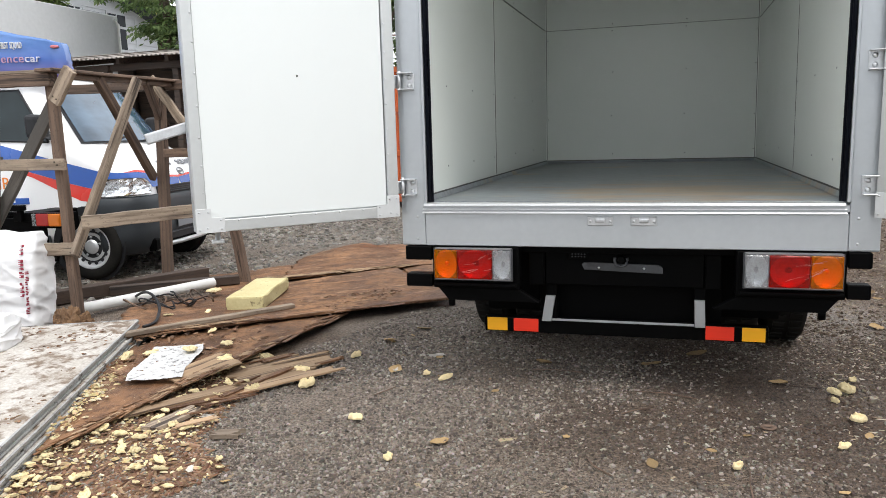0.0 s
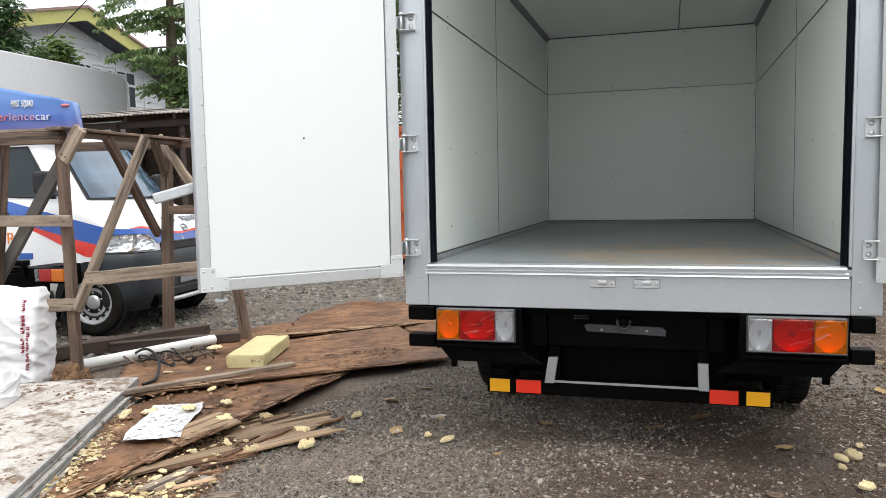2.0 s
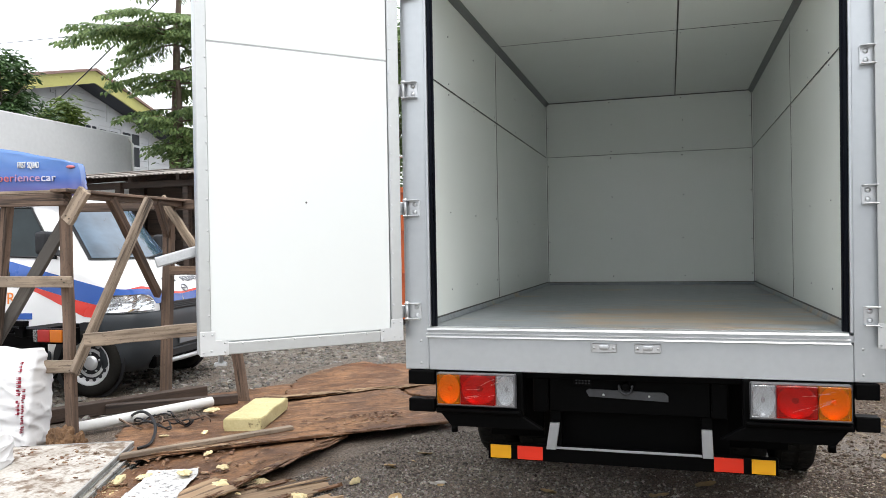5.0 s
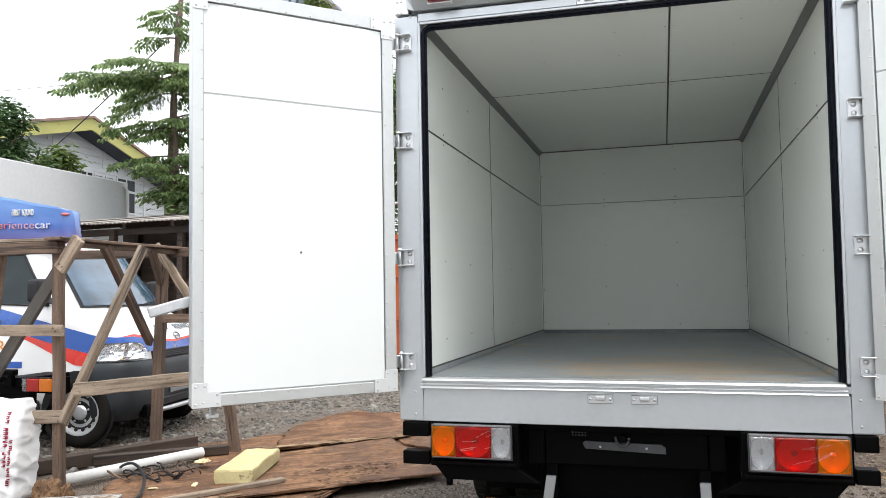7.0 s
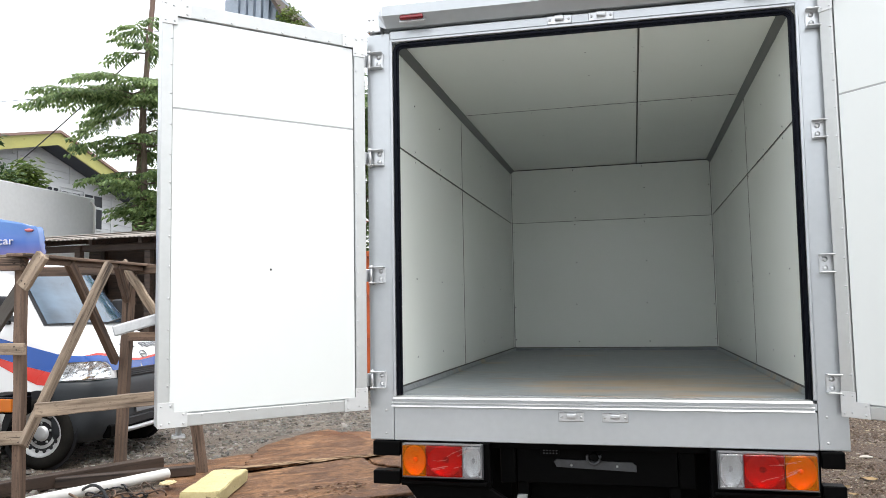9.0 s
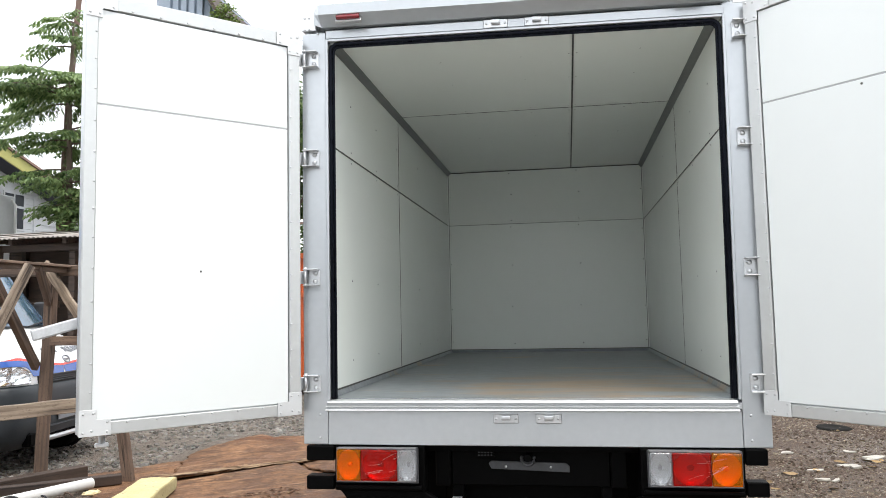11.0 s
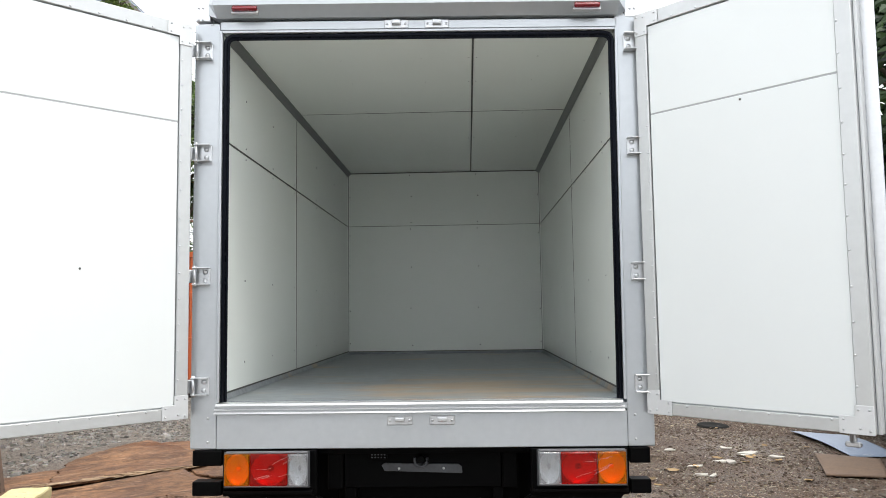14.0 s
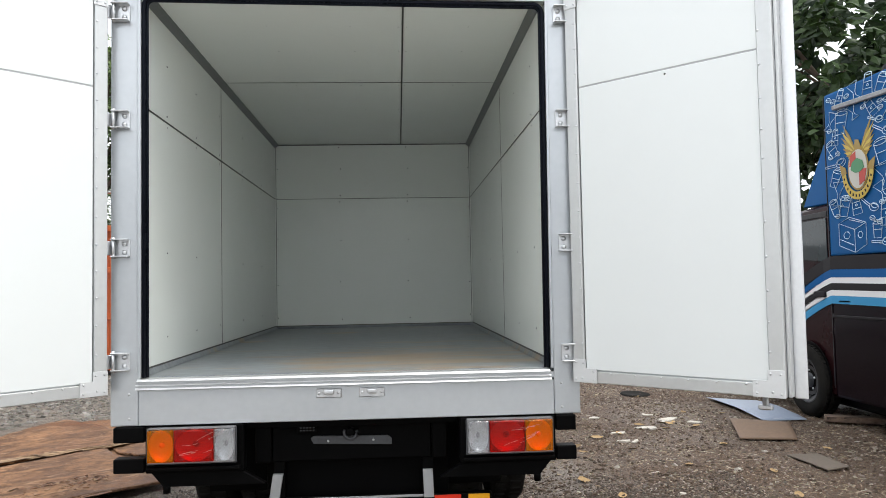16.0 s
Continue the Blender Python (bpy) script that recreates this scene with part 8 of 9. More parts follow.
def build_tiered_tree(x, y, h, seed, label, mat):
    """A straight trunk with separate flat tiers of drooping branches; each carries combs of hanging leaflets."""
    rnd = random.Random(seed)
    t = thing("tree", label, "tree", pose(x, y, 0))
    trunk = [Vector((0.03 * math.sin(i), 0.05 * math.cos(i * 1.3), h * i / 9)) for i in range(10)]
    trunk_ob = part("trunk", tube(trunk, 0.11, 12, r_end=0.02), BARK, t)
    spots = []
    # height of a tier, its reach, and its number of branches
    tiers = ((3.45, 0.55, 5), (3.95, 0.9, 6), (4.20, 1.15, 4), (4.75, 0.95, 4), (5.00, 1.45, 5), (5.66, 1.8, 6), (5.80, 2.35, 6), (5.96, 2.0, 6), (6.10, 1.2, 4), (6.85, 0.75, 4), (7.30, 0.6, 4))
    for z, reach, count in tiers:
        a0 = rnd.uniform(0, 2 * math.pi)
        for q in range(count):
            a = a0 + 2 * math.pi * (q + rnd.uniform(-0.3, 0.3)) / count
            ln = reach * rnd.uniform(0.72, 1.12)
            d, side = Vector((math.cos(a), math.sin(a), 0)), Vector((-math.sin(a), math.cos(a), 0))
            base = Vector((0, 0, z + rnd.uniform(-0.10, 0.10)))
            sag, curl = rnd.uniform(0.12, 0.42), rnd.uniform(-0.25, 0.25)
            def along(u):
                return base + d * ln * u + side * curl * ln * u * u + Vector((0, 0, 0.16 * ln * u - sag * ln * u * u))
            part("limb", tube([along(u) for u in np.linspace(0, 1, 7)], 0.022, 5, r_end=0.004), BARK, trunk_ob)
            nodes = int(ln * 9)
            for k in range(nodes + 1):
                u = 0.16 + 0.84 * k / max(1, nodes)
                p = along(u)
                for s in (-1, 1) if k < nodes else (0,):
                    fl = (0.22 + 0.28 * math.sin(math.pi * min(1, u * 0.9 + 0.1))) * rnd.uniform(0.7, 1.15)
                    fd = (d * rnd.uniform(0.5, 1.0) + side * s * rnd.uniform(0.5, 0.95) + Vector((0, 0, rnd.uniform(-0.30, 0.05)))).normalized()
                    fs = fd.cross(Vector((0, 0, 1))).normalized()
                    pairs = max(3, int(fl / 0.075))
                    for m in range(pairs):
                        v = (m + 0.7) / pairs
                        c = p + fd * fl * v + Vector((0, 0, -0.16 * fl * v * v))
                        for w in (-1, 1):
                            ld = fs * w * rnd.uniform(0.5, 0.9) + fd * rnd.uniform(0.3, 0.7) + Vector((0, 0, rnd.uniform(-0.95, -0.35)))
                            spots.append((c, ld, 0.16 * rnd.uniform(0.7, 1.25) * (1.1 - 0.4 * v), 0.062 * rnd.uniform(0.8, 1.2), Vector((fs.x * w * 0.5, fs.y * w * 0.5, 1))))
    ob = new("crown", leaves_mesh("crown", spots, mat))
    ob.parent = t
    return t


def build_round_tree(x, y, z0, rx, ry, rz, n_clumps, per, seed, name, label, leaf, mat, trunk_r=0.12, gaps=0.35, broad=0.45):
    """A trunk whose boughs fork into twigs; the crown is clumps of leaves with open gaps."""
    rnd = random.Random(seed)
    t = thing(name, label, "shrub" if trunk_r < 0.05 else "tree", pose(x, y, 0))
    zc = z0 + rz
    trunk_ob = part("trunk", tube([Vector((0.06 * math.sin(i * 1.7), 0.06 * math.cos(i * 1.1), (zc) * i / 5)) for i in range(6)], trunk_r, 10, r_end=trunk_r * 0.5), BARK, t)
    boughs = []
    for q in range(7):
        a = 2 * math.pi * (q + rnd.uniform(-0.3, 0.3)) / 7
        base = Vector((0, 0, zc - rz * rnd.uniform(0.35, 0.75)))
        tip = Vector((math.cos(a) * rx * 0.62, math.sin(a) * ry * 0.62, zc + rz * rnd.uniform(-0.3, 0.6)))
        pts = [base + (tip - base) * u + Vector((0, 0, 0.18 * rz * math.sin(math.pi * u))) + Vector((rnd.uniform(-1, 1), rnd.uniform(-1, 1), 0)) * 0.05 * rx for u in (0, 0.25, 0.5, 0.75, 1)]
        pts[0] = base
        part("bough", tube(pts, trunk_r * 0.3, 6, r_end=trunk_r * 0.1), BARK, trunk_ob)
        boughs += pts[1:]
    spots = []
    for q in range(n_clumps):
        while True:
            v = Vector((rnd.uniform(-1, 1), rnd.uniform(-1, 1), rnd.uniform(-1, 1)))
            if gaps < v.length < 1:
                break
        c = Vector((v.x * rx, v.y * ry, zc + v.z * rz))
        b = min(boughs, key=lambda p: (p - c).length)
        bend = (c - b).length * 0.15
        part("twig", tube([b, b + (c - b) * 0.5 + Vector((rnd.uniform(-bend, bend), rnd.uniform(-bend, bend), bend)), c], 0.004 + trunk_r * 0.02, 4, r_end=0.002), BARK, trunk_ob)
        cr = rnd.uniform(0.18, 0.42) * min(rx, ry, rz) ** 0.5
        for j in range(per):
            o = Vector((rnd.gauss(0, 0.5), rnd.gauss(0, 0.5), rnd.gauss(0, 0.4))) * cr
            ld = Vector((o.x + rnd.uniform(-0.2, 0.2), o.y + rnd.uniform(-0.2, 0.2), rnd.uniform(-0.5, 0.15) * cr))
            spots.append((c + o, ld if ld.length > 1e-3 else Vector((1, 0, 0)), leaf * rnd.uniform(0.6, 1.25), leaf * broad * rnd.uniform(0.7, 1.2), Vector((rnd.uniform(-0.5, 0.5), rnd.uniform(-0.5, 0.5), 1)) if broad < 0.5 else Vector((rnd.gauss(0, 0.8), rnd.gauss(-0.6, 0.8), 0.45))))
    ob = new("crown", leaves_mesh("crown", spots, mat))
    ob.parent = t
    return t


build_tiered_tree(-9.55, 10.2, 7.3, 3, "slender tree with tiers of feathery drooping branches", LEAF_MID)
build_round_tree(-9.0, 10.5, 2.6, 1.0, 0.8, 0.6, 34, 120, 5, "shrub", "leafy green shrub overhanging the shed roof", 0.16, LEAF_MID, 0.045, 0.0)
build_round_tree(-11.95, 8.05, 3.3, 0.58, 0.75, 0.95, 62, 80, 6, "tree", "dense dark green small tree behind the wall", 0.155, LEAF_DEEP, 0.08, 0.0)
build_round_tree(-12.3, 5.4, 2.7, 1.2, 1.0, 0.95, 26, 90, 16, "tree", "dense dark green small tree behind the wall", 0.14, LEAF_DARK, 0.08, 0.0)
build_round_tree(-12.0, 9.62, 3.6, 0.5, 0.52, 0.46, 30, 60, 7, "shrub", "bright green shrub rising above the wall", 0.17, LEAF_YELLOW, 0.04, 0.0)
build_round_tree(-8.62, 15.3, 9.05, 0.32, 0.3, 0.28, 10, 60, 18, "tree", "small bright green tree top beside the far house", 0.13, LEAF_YELLOW, 0.08, 0.0)
build_round_tree(-6.2, 13.2, 2.3, 1.7, 1.2, 2.3, 130, 120, 8, "tree", "leafy tree standing behind the trucks", 0.17, LEAF_MID, 0.16, 0.1)
build_round_tree(7.6, 8.6, 2.2, 2.3, 1.6, 2.6, 95, 60, 9, "tree", "broad leaved dark tree behind the blue van", 0.27, LEAF_DARK, 0.16, 0.1, 0.62)
build_round_tree(10.8, 9.6, 2.0, 2.2, 1.8, 2.6, 60, 60, 10, "tree", "broad leaved dark tree behind the blue van", 0.27, LEAF_DARK, 0.16, 0.1, 0.62)
# utility pole with wires
pole = thing("utility_pole", "slim leaning brown utility pole with wires", "pole", pose(-10.52, 11.0, 0))
part("shaft", tube([(0, 0, 0), (0.24, 0, 3.7), (0.34, 0, 5.7), (0.56, 0, 8.3), (0.70, 0, 10.2)], 0.085, 10, r_end=0.05), POLE_BROWN, pole)
part("collar", tube([(0.475, 0, 7.40), (0.485, 0, 7.52)], 0.075, 10), ZINC, pole, "zinc plated steel collar")
part("insulator", tube([(0.36, -0.06, 7.36), (0.30, -0.08, 7.42)], 0.03, 8), INK_WHITE, pole)
for a, b, sag, r in (((0.24, 0, 7.14), (-3.9, 0, 4.2), 0.06, 0.014), ((0.36, 0, 6.30), (-14, 0, 6.75), 0.12, 0.007), ((0.5, 0, 7.6), (12, 8, 9.5), 0.4, 0.008)):
    A, B = Vector(a), Vector(b)
    part("wire", tube([A + (B - A) * u - Vector((0, 0, sag * 4 * u * (1 - u))) for u in np.linspace(0, 1, 14)], r, 5), RUBBER, pole, "thin black wire")


# ---- small things on the ground ----
def piece_material(name, colours, rough=0.8):
    """Loose pieces joined in one mesh: each takes one of the colours."""
    m = bpy.data.materials.new(name)
    m.use_nodes = True
    n, l = m.node_tree.nodes, m.node_tree.links
    bsdf = n["Principled BSDF"]
    geo, rp, nz, mx, co = n.new("ShaderNodeNewGeometry"), n.new("ShaderNodeValToRGB"), n.new("ShaderNodeTexNoise"), n.new("ShaderNodeMixRGB"), n.new("ShaderNodeTexCoord")
    rp.color_ramp.elements[0].color = (*colours[0], 1)
    rp.color_ramp.elements[1].color = (*colours[-1], 1)
    for i, c in enumerate(colours[1:-1]):
        e = rp.color_ramp.elements.new((i + 1) / (len(colours) - 1))
        e.color = (*c, 1)
    l.new(geo.outputs["Random Per Island"], rp.inputs["Fac"])
    nz.inputs["Scale"].default_value = 90
    l.new(co.outputs["Object"], nz.inputs["Vector"])
    mx.blend_type = "MULTIPLY"
    mx.inputs["Fac"].default_value = 0.5
    l.new(rp.outputs["Color"], mx.inputs["Color1"])
    l.new(nz.outputs["Color"], mx.inputs["Color2"])
    l.new(mx.outputs["Color"], bsdf.inputs["Base Color"])
    bsdf.inputs["Roughness"].default_value = rough
    return m


STONE = piece_material("mixed_grit", [(0.06, 0.050, 0.042), (0.23, 0.19, 0.155), (0.08, 0.064, 0.053), (0.40, 0.345, 0.29), (0.13, 0.105, 0.084), (0.50, 0.45, 0.39), (0.07, 0.056, 0.046), (0.27, 0.22, 0.175)])
STONE_SOIL = piece_material("soil_covered_grit", [(0.060, 0.042, 0.032), (0.12, 0.088, 0.066), (0.048, 0.034, 0.026), (0.155, 0.118, 0.09), (0.075, 0.053, 0.04), (0.20, 0.16, 0.125), (0.06, 0.042, 0.032), (0.12, 0.09, 0.068), (0.055, 0.038, 0.029), (0.50, 0.44, 0.37)])
STONE_GREY = piece_material("grey_rubble", [(0.09, 0.082, 0.072), (0.25, 0.235, 0.21), (0.12, 0.105, 0.088), (0.40, 0.375, 0.335), (0.16, 0.145, 0.125), (0.30, 0.26, 0.21), (0.07, 0.063, 0.056)])
STONE_BROWN = piece_material("earthy_stones", [(0.085, 0.056, 0.037), (0.20, 0.15, 0.105), (0.10, 0.066, 0.043), (0.42, 0.36, 0.29), (0.07, 0.046, 0.031), (0.14, 0.098, 0.067), (0.09, 0.06, 0.04)])
MULCH = piece_material("brown_wood_chips", [(0.08, 0.036, 0.018), (0.27, 0.14, 0.072), (0.14, 0.068, 0.034), (0.40, 0.25, 0.15), (0.11, 0.052, 0.026)])
LITTER = piece_material("pale_litter", [(0.24, 0.16, 0.09), (0.45, 0.36, 0.23), (0.30, 0.24, 0.17), (0.60, 0.56, 0.48), (0.17, 0.115, 0.07)])
STRAW = piece_material("pale_straw", [(0.30, 0.225, 0.14), (0.50, 0.42, 0.30), (0.24, 0.17, 0.105), (0.62, 0.56, 0.45), (0.36, 0.29, 0.2)])
CRUMB = piece_material("yellow_foam_crumbs", [(0.82, 0.68, 0.38), (0.60, 0.44, 0.21), (0.87, 0.78, 0.54), (0.42, 0.28, 0.13), (0.74, 0.60, 0.33), (0.34, 0.21, 0.10)])


def scatter(name, spots, mat, label, flat=1.0, stretch=1.0, seed=0):
    """One mesh of loose eight-cornered pieces. spots: array of x, y, z, size."""
    rs = np.random.RandomState(seed)
    k = len(spots)
    cube = np.array([(x, y, z) for x in (-1, 1) for y in (-1, 1) for z in (-1, 1)], float)
    quads = np.array([(0, 1, 3, 2), (4, 6, 7, 5), (0, 4, 5, 1), (2, 3, 7, 6), (0, 2, 6, 4), (1, 5, 7, 3)])
    v = cube[None] * (1 + rs.uniform(-0.45, 0.25, (k, 8, 3)))
    # worn stones: narrower on top
    v[:, cube[:, 2] > 0, :2] *= 0.62
    v[..., 0] *= stretch * rs.uniform(0.7, 1.3, (k, 1))
    v[..., 2] *= flat * rs.uniform(0.6, 1.2, (k, 1))
    a = rs.uniform(0, 2 * np.pi, (k, 1))
    tip = rs.normal(0, 0.25, (k, 1))
    x, y, z = v[..., 0], v[..., 1], v[..., 2]
    z = z + x * tip * min(1, flat * 1.5)
    vx, vy = x * np.cos(a) - y * np.sin(a), x * np.sin(a) + y * np.cos(a)
    s = spots[:, 3:4]
    out = np.stack([spots[:, 0:1] + vx * s, spots[:, 1:2] + vy * s, spots[:, 2:3] + (z + 0.55 * flat) * s], -1).reshape(-1, 3)
    faces = (quads[None] + 8 * np.arange(k)[:, None, None]).reshape(-1, 4)
    me = bpy.data.meshes.new(name)
    me.from_pydata(out.tolist(), [], faces.tolist())
    me.materials.append(mat)
    return tagged(new(name, me), label, name.replace("_", " "), kind="stuff")


def spread_spots(n, x0, x1, y0, y1, s0, s1, seed, keep=None, power=2.0):
    rs = np.random.RandomState(seed)
    p = np.stack([rs.uniform(x0, x1, n), rs.uniform(y0, y1, n), np.zeros(n), s0 + (s1 - s0) * rs.uniform(0, 1, n) ** power], 1)
    clump = np.array([noise.noise((x * 1.6, y * 1.6, seed)) for x, y in p[:, :2]])
    p = p[rs.uniform(-0.7, 0.6, n) < clump]
    if keep:
        p = p[[keep(x, y) for x, y in p[:, :2]]]
    p[:, 2] = [ground_height(x, y) for x, y in p[:, :2]]
    return p


def off_things(x, y):
    """Clear of the panel stack and the plywood."""
    left = x < -1.85 + 0.25 * y and 0.9 * (x + 2.96) + 0.0 < 5 and (-2.96 + (0.52 - y) * 0.45) > x - 0.05
    heap = y > 0.0 and x < -1.35 and y < 4.4 and x > -3.9 and (y - 1.93) > (x + 1.30) * 1.04 - 0.1 - 2.4 and (y - 1.45) < (x + 5.4) * 1.1 and x < -1.3 - 0.35 * abs(y - 2.0)
    return not left and not heap


def beside_sheets(x, y):
    """The gravelled yard round the trestle, clear of the plywood and the panels."""
    return not (x > -3.85 and y < 1.9) and not (-3.45 < x < -1.2 and y < 4.45)


def soil_share(x, y):
    """How far the grit lies in brown soil, which grows towards the tail and the side of the truck."""
    return 0.62 * (x + 0.25) + 0.9 * noise.noise((x * 1.3, y * 1.3, 2)) + 0.5 * noise.noise((x * 4.1, y * 4.1, 8)) + 0.9 * noise.noise((x * 170, y * 170, 5)) + 0.35 * max(0.0, 1.0 - math.hypot(x - 0.9, y - 0.3))


def on_asphalt(x, y):
    """Clean grit, in loose drifts."""
    return off_things(x, y) and soil_share(x, y) <= 0.22 and noise.noise((x * 2.3, y * 2.3, 9)) + 0.6 * noise.noise((x * 6.1, y * 6.1, 4)) + 0.9 * noise.noise((x * 150, y * 150, 3)) > -0.6


def on_soil(x, y):
    return off_things(x, y) and soil_share(x, y) > 0.22 and noise.noise((x * 3.3, y * 3.3, 6)) + 0.9 * noise.noise((x * 150, y * 150, 3)) > -0.35


scatter("grit", spread_spots(215000, -2.2, 2.3, -1.6, 1.7, 0.0018, 0.0075, 1, on_asphalt, 2.2), STONE, "dark angular grit loose on the asphalt", 0.7, 1.25, 1)
scatter("grit", spread_spots(190000, -1.2, 2.4, -1.6, 1.7, 0.0016, 0.0068, 31, on_soil, 2.4), STONE_SOIL, "earthy grit pressed into brown soil", 0.6, 1.45, 31)
scatter("gravel", spread_spots(3200, -2.3, 2.8, -1.7, 3.0, 0.005, 0.013, 2, off_things, 3.0), STONE, "grey gravel stones scattered on the asphalt", 0.6, 1.2, 2)
scatter("rubble", spread_spots(42000, -7.0, -0.9, 1.3, 9.0, 0.006, 0.030, 3, beside_sheets, 2.8), STONE_GREY, "grey and pale rubble stones trodden into the yard", 0.5, 1.3, 3)
scatter("rubble", spread_spots(42000, 0.9, 4.6, 0.0, 8.0, 0.003, 0.013, 4, None, 2.8), STONE_BROWN, "pale broken rubble trodden into brown earth", 0.6, 1.3, 4)
scatter("litter", spread_spots(1300, 1.0, 4.4, -1.0, 6.0, 0.004, 0.014, 5, None, 3.0), LITTER, "pale wood chips and torn paper bits on earth", 0.15, 2.2, 5)
scatter("straw", spread_spots(20000, 0.9, 4.6, -0.4, 7.5, 0.0018, 0.0042, 15, None, 1.6), STRAW, "dry straw and twig bits strewn on brown earth", 0.4, 6.5, 15)
scatter("litter", spread_spots(350, -1.7, 1.4, -1.8, 1.6, 0.004, 0.014, 6, off_things, 2.5), LITTER, "dry leaf bits and wood chips on asphalt", 0.15, 2.4, 6)
in_mulch = lambda x, y: y > -1.55 + 0.25 * noise.noise((x * 3.1, 4.0, 1)) and x < -1.40 + 0.22 * noise.noise((x * 2.3, y * 2.7, 5)) - 0.42 * max(0, y + 1.1) and (-2.96 + (0.52 - y) * 0.45) < x + 0.03
scatter("wood_chips", spread_spots(44000, -2.75, -1.2, -1.75, 0.2, 0.002, 0.009, 7, in_mulch, 1.6), MULCH, "damp brown wood chips and bark under the timber", 0.5, 4.2, 7)
sp = spread_spots(3400, -2.75, -1.25, -1.75, 0.15, 0.003, 0.010, 8, in_mulch, 2.0)
sp[:, 2] += 0.012
scatter("foam_crumbs", sp, CRUMB, "crumbled yellow foam bits on wood chips", 0.42, 1.6, 8)
on_strip = lambda x, y: y > -1.0 and x < -2.04 + (y + 0.25) * 0.117
sp = spread_spots(5200, -2.75, -1.9, -1.45, 0.0, 0.003, 0.011, 41, lambda x, y: 0.0 < x - (-2.96 + (0.52 - y) * 0.45) - 0.02 < 0.12 + 0.11 * noise.noise((y * 5, 0, 1)) + 0.10 * noise.noise((x * 60, y * 60, 1)), 2.0)
sp[:, 2] += [(0.046 if on_strip(x, y) else 0.012) + 0.02 * abs(noise.noise((x * 40, y * 40, 2))) for x, y in sp[:, :2]]
scatter("foam_crumbs", sp, CRUMB, "pile of crumbled yellow foam beside the panels", 0.42, 1.6, 41)
sp = spread_spots(6500, -3.3, -1.4, -0.4, 2.6, 0.0025, 0.012, 9, None, 2.2)
sp[:, 2] += 0.072
scatter("wood_chips", sp[(sp[:, 1] < 1.93 + (sp[:, 0] + 1.3) * 1.04 + 0.55) & (sp[:, 1] > 1.35 + (sp[:, 0] + 1.9) * 3.2 - 0.4) & (sp[:, 0] > -2.95 + (0.5 - sp[:, 1]) * 0.45)], MULCH, "bark and wood bits strewn on the plywood", 0.3, 2.4, 9)


def on_panel(x, y):
    """The upper face of the stacked panels."""
    u, v = (x + 2.955) * 0.41 + (y - 0.52) * -0.912, (x + 2.955) * -0.912 + (y - 0.52) * -0.41
    return 0.03 < u < 2.2 and 0.03 < v < 1.1


sp = spread_spots(5200, -4.2, -2.0, -2.2, 0.6, 0.002, 0.0095, 19, on_panel, 2.4)
sp = sp[[noise.noise((x * 4.1, y * 4.1, 6)) > 0.05 for x, y in sp[:, :2]]]
sp[:, 2] = 0.119
scatter("mud_crumbs", sp, MULCH, "brown mud crumbs lying on the white panel", 0.35, 1.5, 19)


def scrap(seed, s):
    """A torn flat lump with a broken outline, a pitted top and a ragged edge."""
    rs = random.Random(300 + seed)
    n = 13
    wide = rs.uniform(0.6, 0.95)
    out = [1 + 0.55 * noise.noise((math.cos(a) * 1.3, math.sin(a) * 1.3, seed * 3.1)) + rs.uniform(-0.30, 0.28) for a in (2 * math.pi * i / n for i in range(n))]
    bm = bm_new()
    def ring(k, z, rough):
        return [bm.verts.new((math.cos(2 * math.pi * i / n) * out[i] * k * s * 1.15, math.sin(2 * math.pi * i / n) * out[i] * k * s * wide, s * (z + rough * rs.uniform(-1, 1)))) for i in range(n)]
    rows = [ring(0.86, 0.0, 0.0), ring(1.0, 0.16, 0.07), ring(0.88, 0.33, 0.12), ring(0.58, 0.40, 0.15), ring(0.28, 0.40, 0.15)]
    for a, b in zip(rows, rows[1:]):
        for i in range(n):
            bm.faces.new((a[i], a[(i + 1) % n], b[(i + 1) % n], b[i]))
    bm.faces.new(rows[-1])
    bm.faces.new(rows[0][::-1])
    return mesh("foam_scrap", bm, FOAM_OLD)


# flat black disc added in place of a dark hole in the earth
hole = lathe([(0.17, 0.0), (0.16, 0.012), (0.12, 0.015), (0.09, 0.008), (0.001, 0.006)], 22, pose(0, 0, 0, 0, -90, 0), False)
tagged(part("rubber_cap", hole, TYRE, at=pose(2.86, 5.14, 0.004, 3, 2, 0)), "black disc standing in for a dark hole in brown earth", "cap")
rnd = random.Random(77)
shapes = [scrap(i, 1.0) for i in range(9)]
spots = []
while len(spots) < 190:
    y = rnd.uniform(-1.5, 0.15)
    x = -2.72 + rnd.random() ** 1.3 * 1.45
    if in_mulch(x, y) and noise.noise((x * 3, y * 3, 2)) > -0.25:
        spots.append((x, y, 0.014 if y < -0.3 else 0.03))
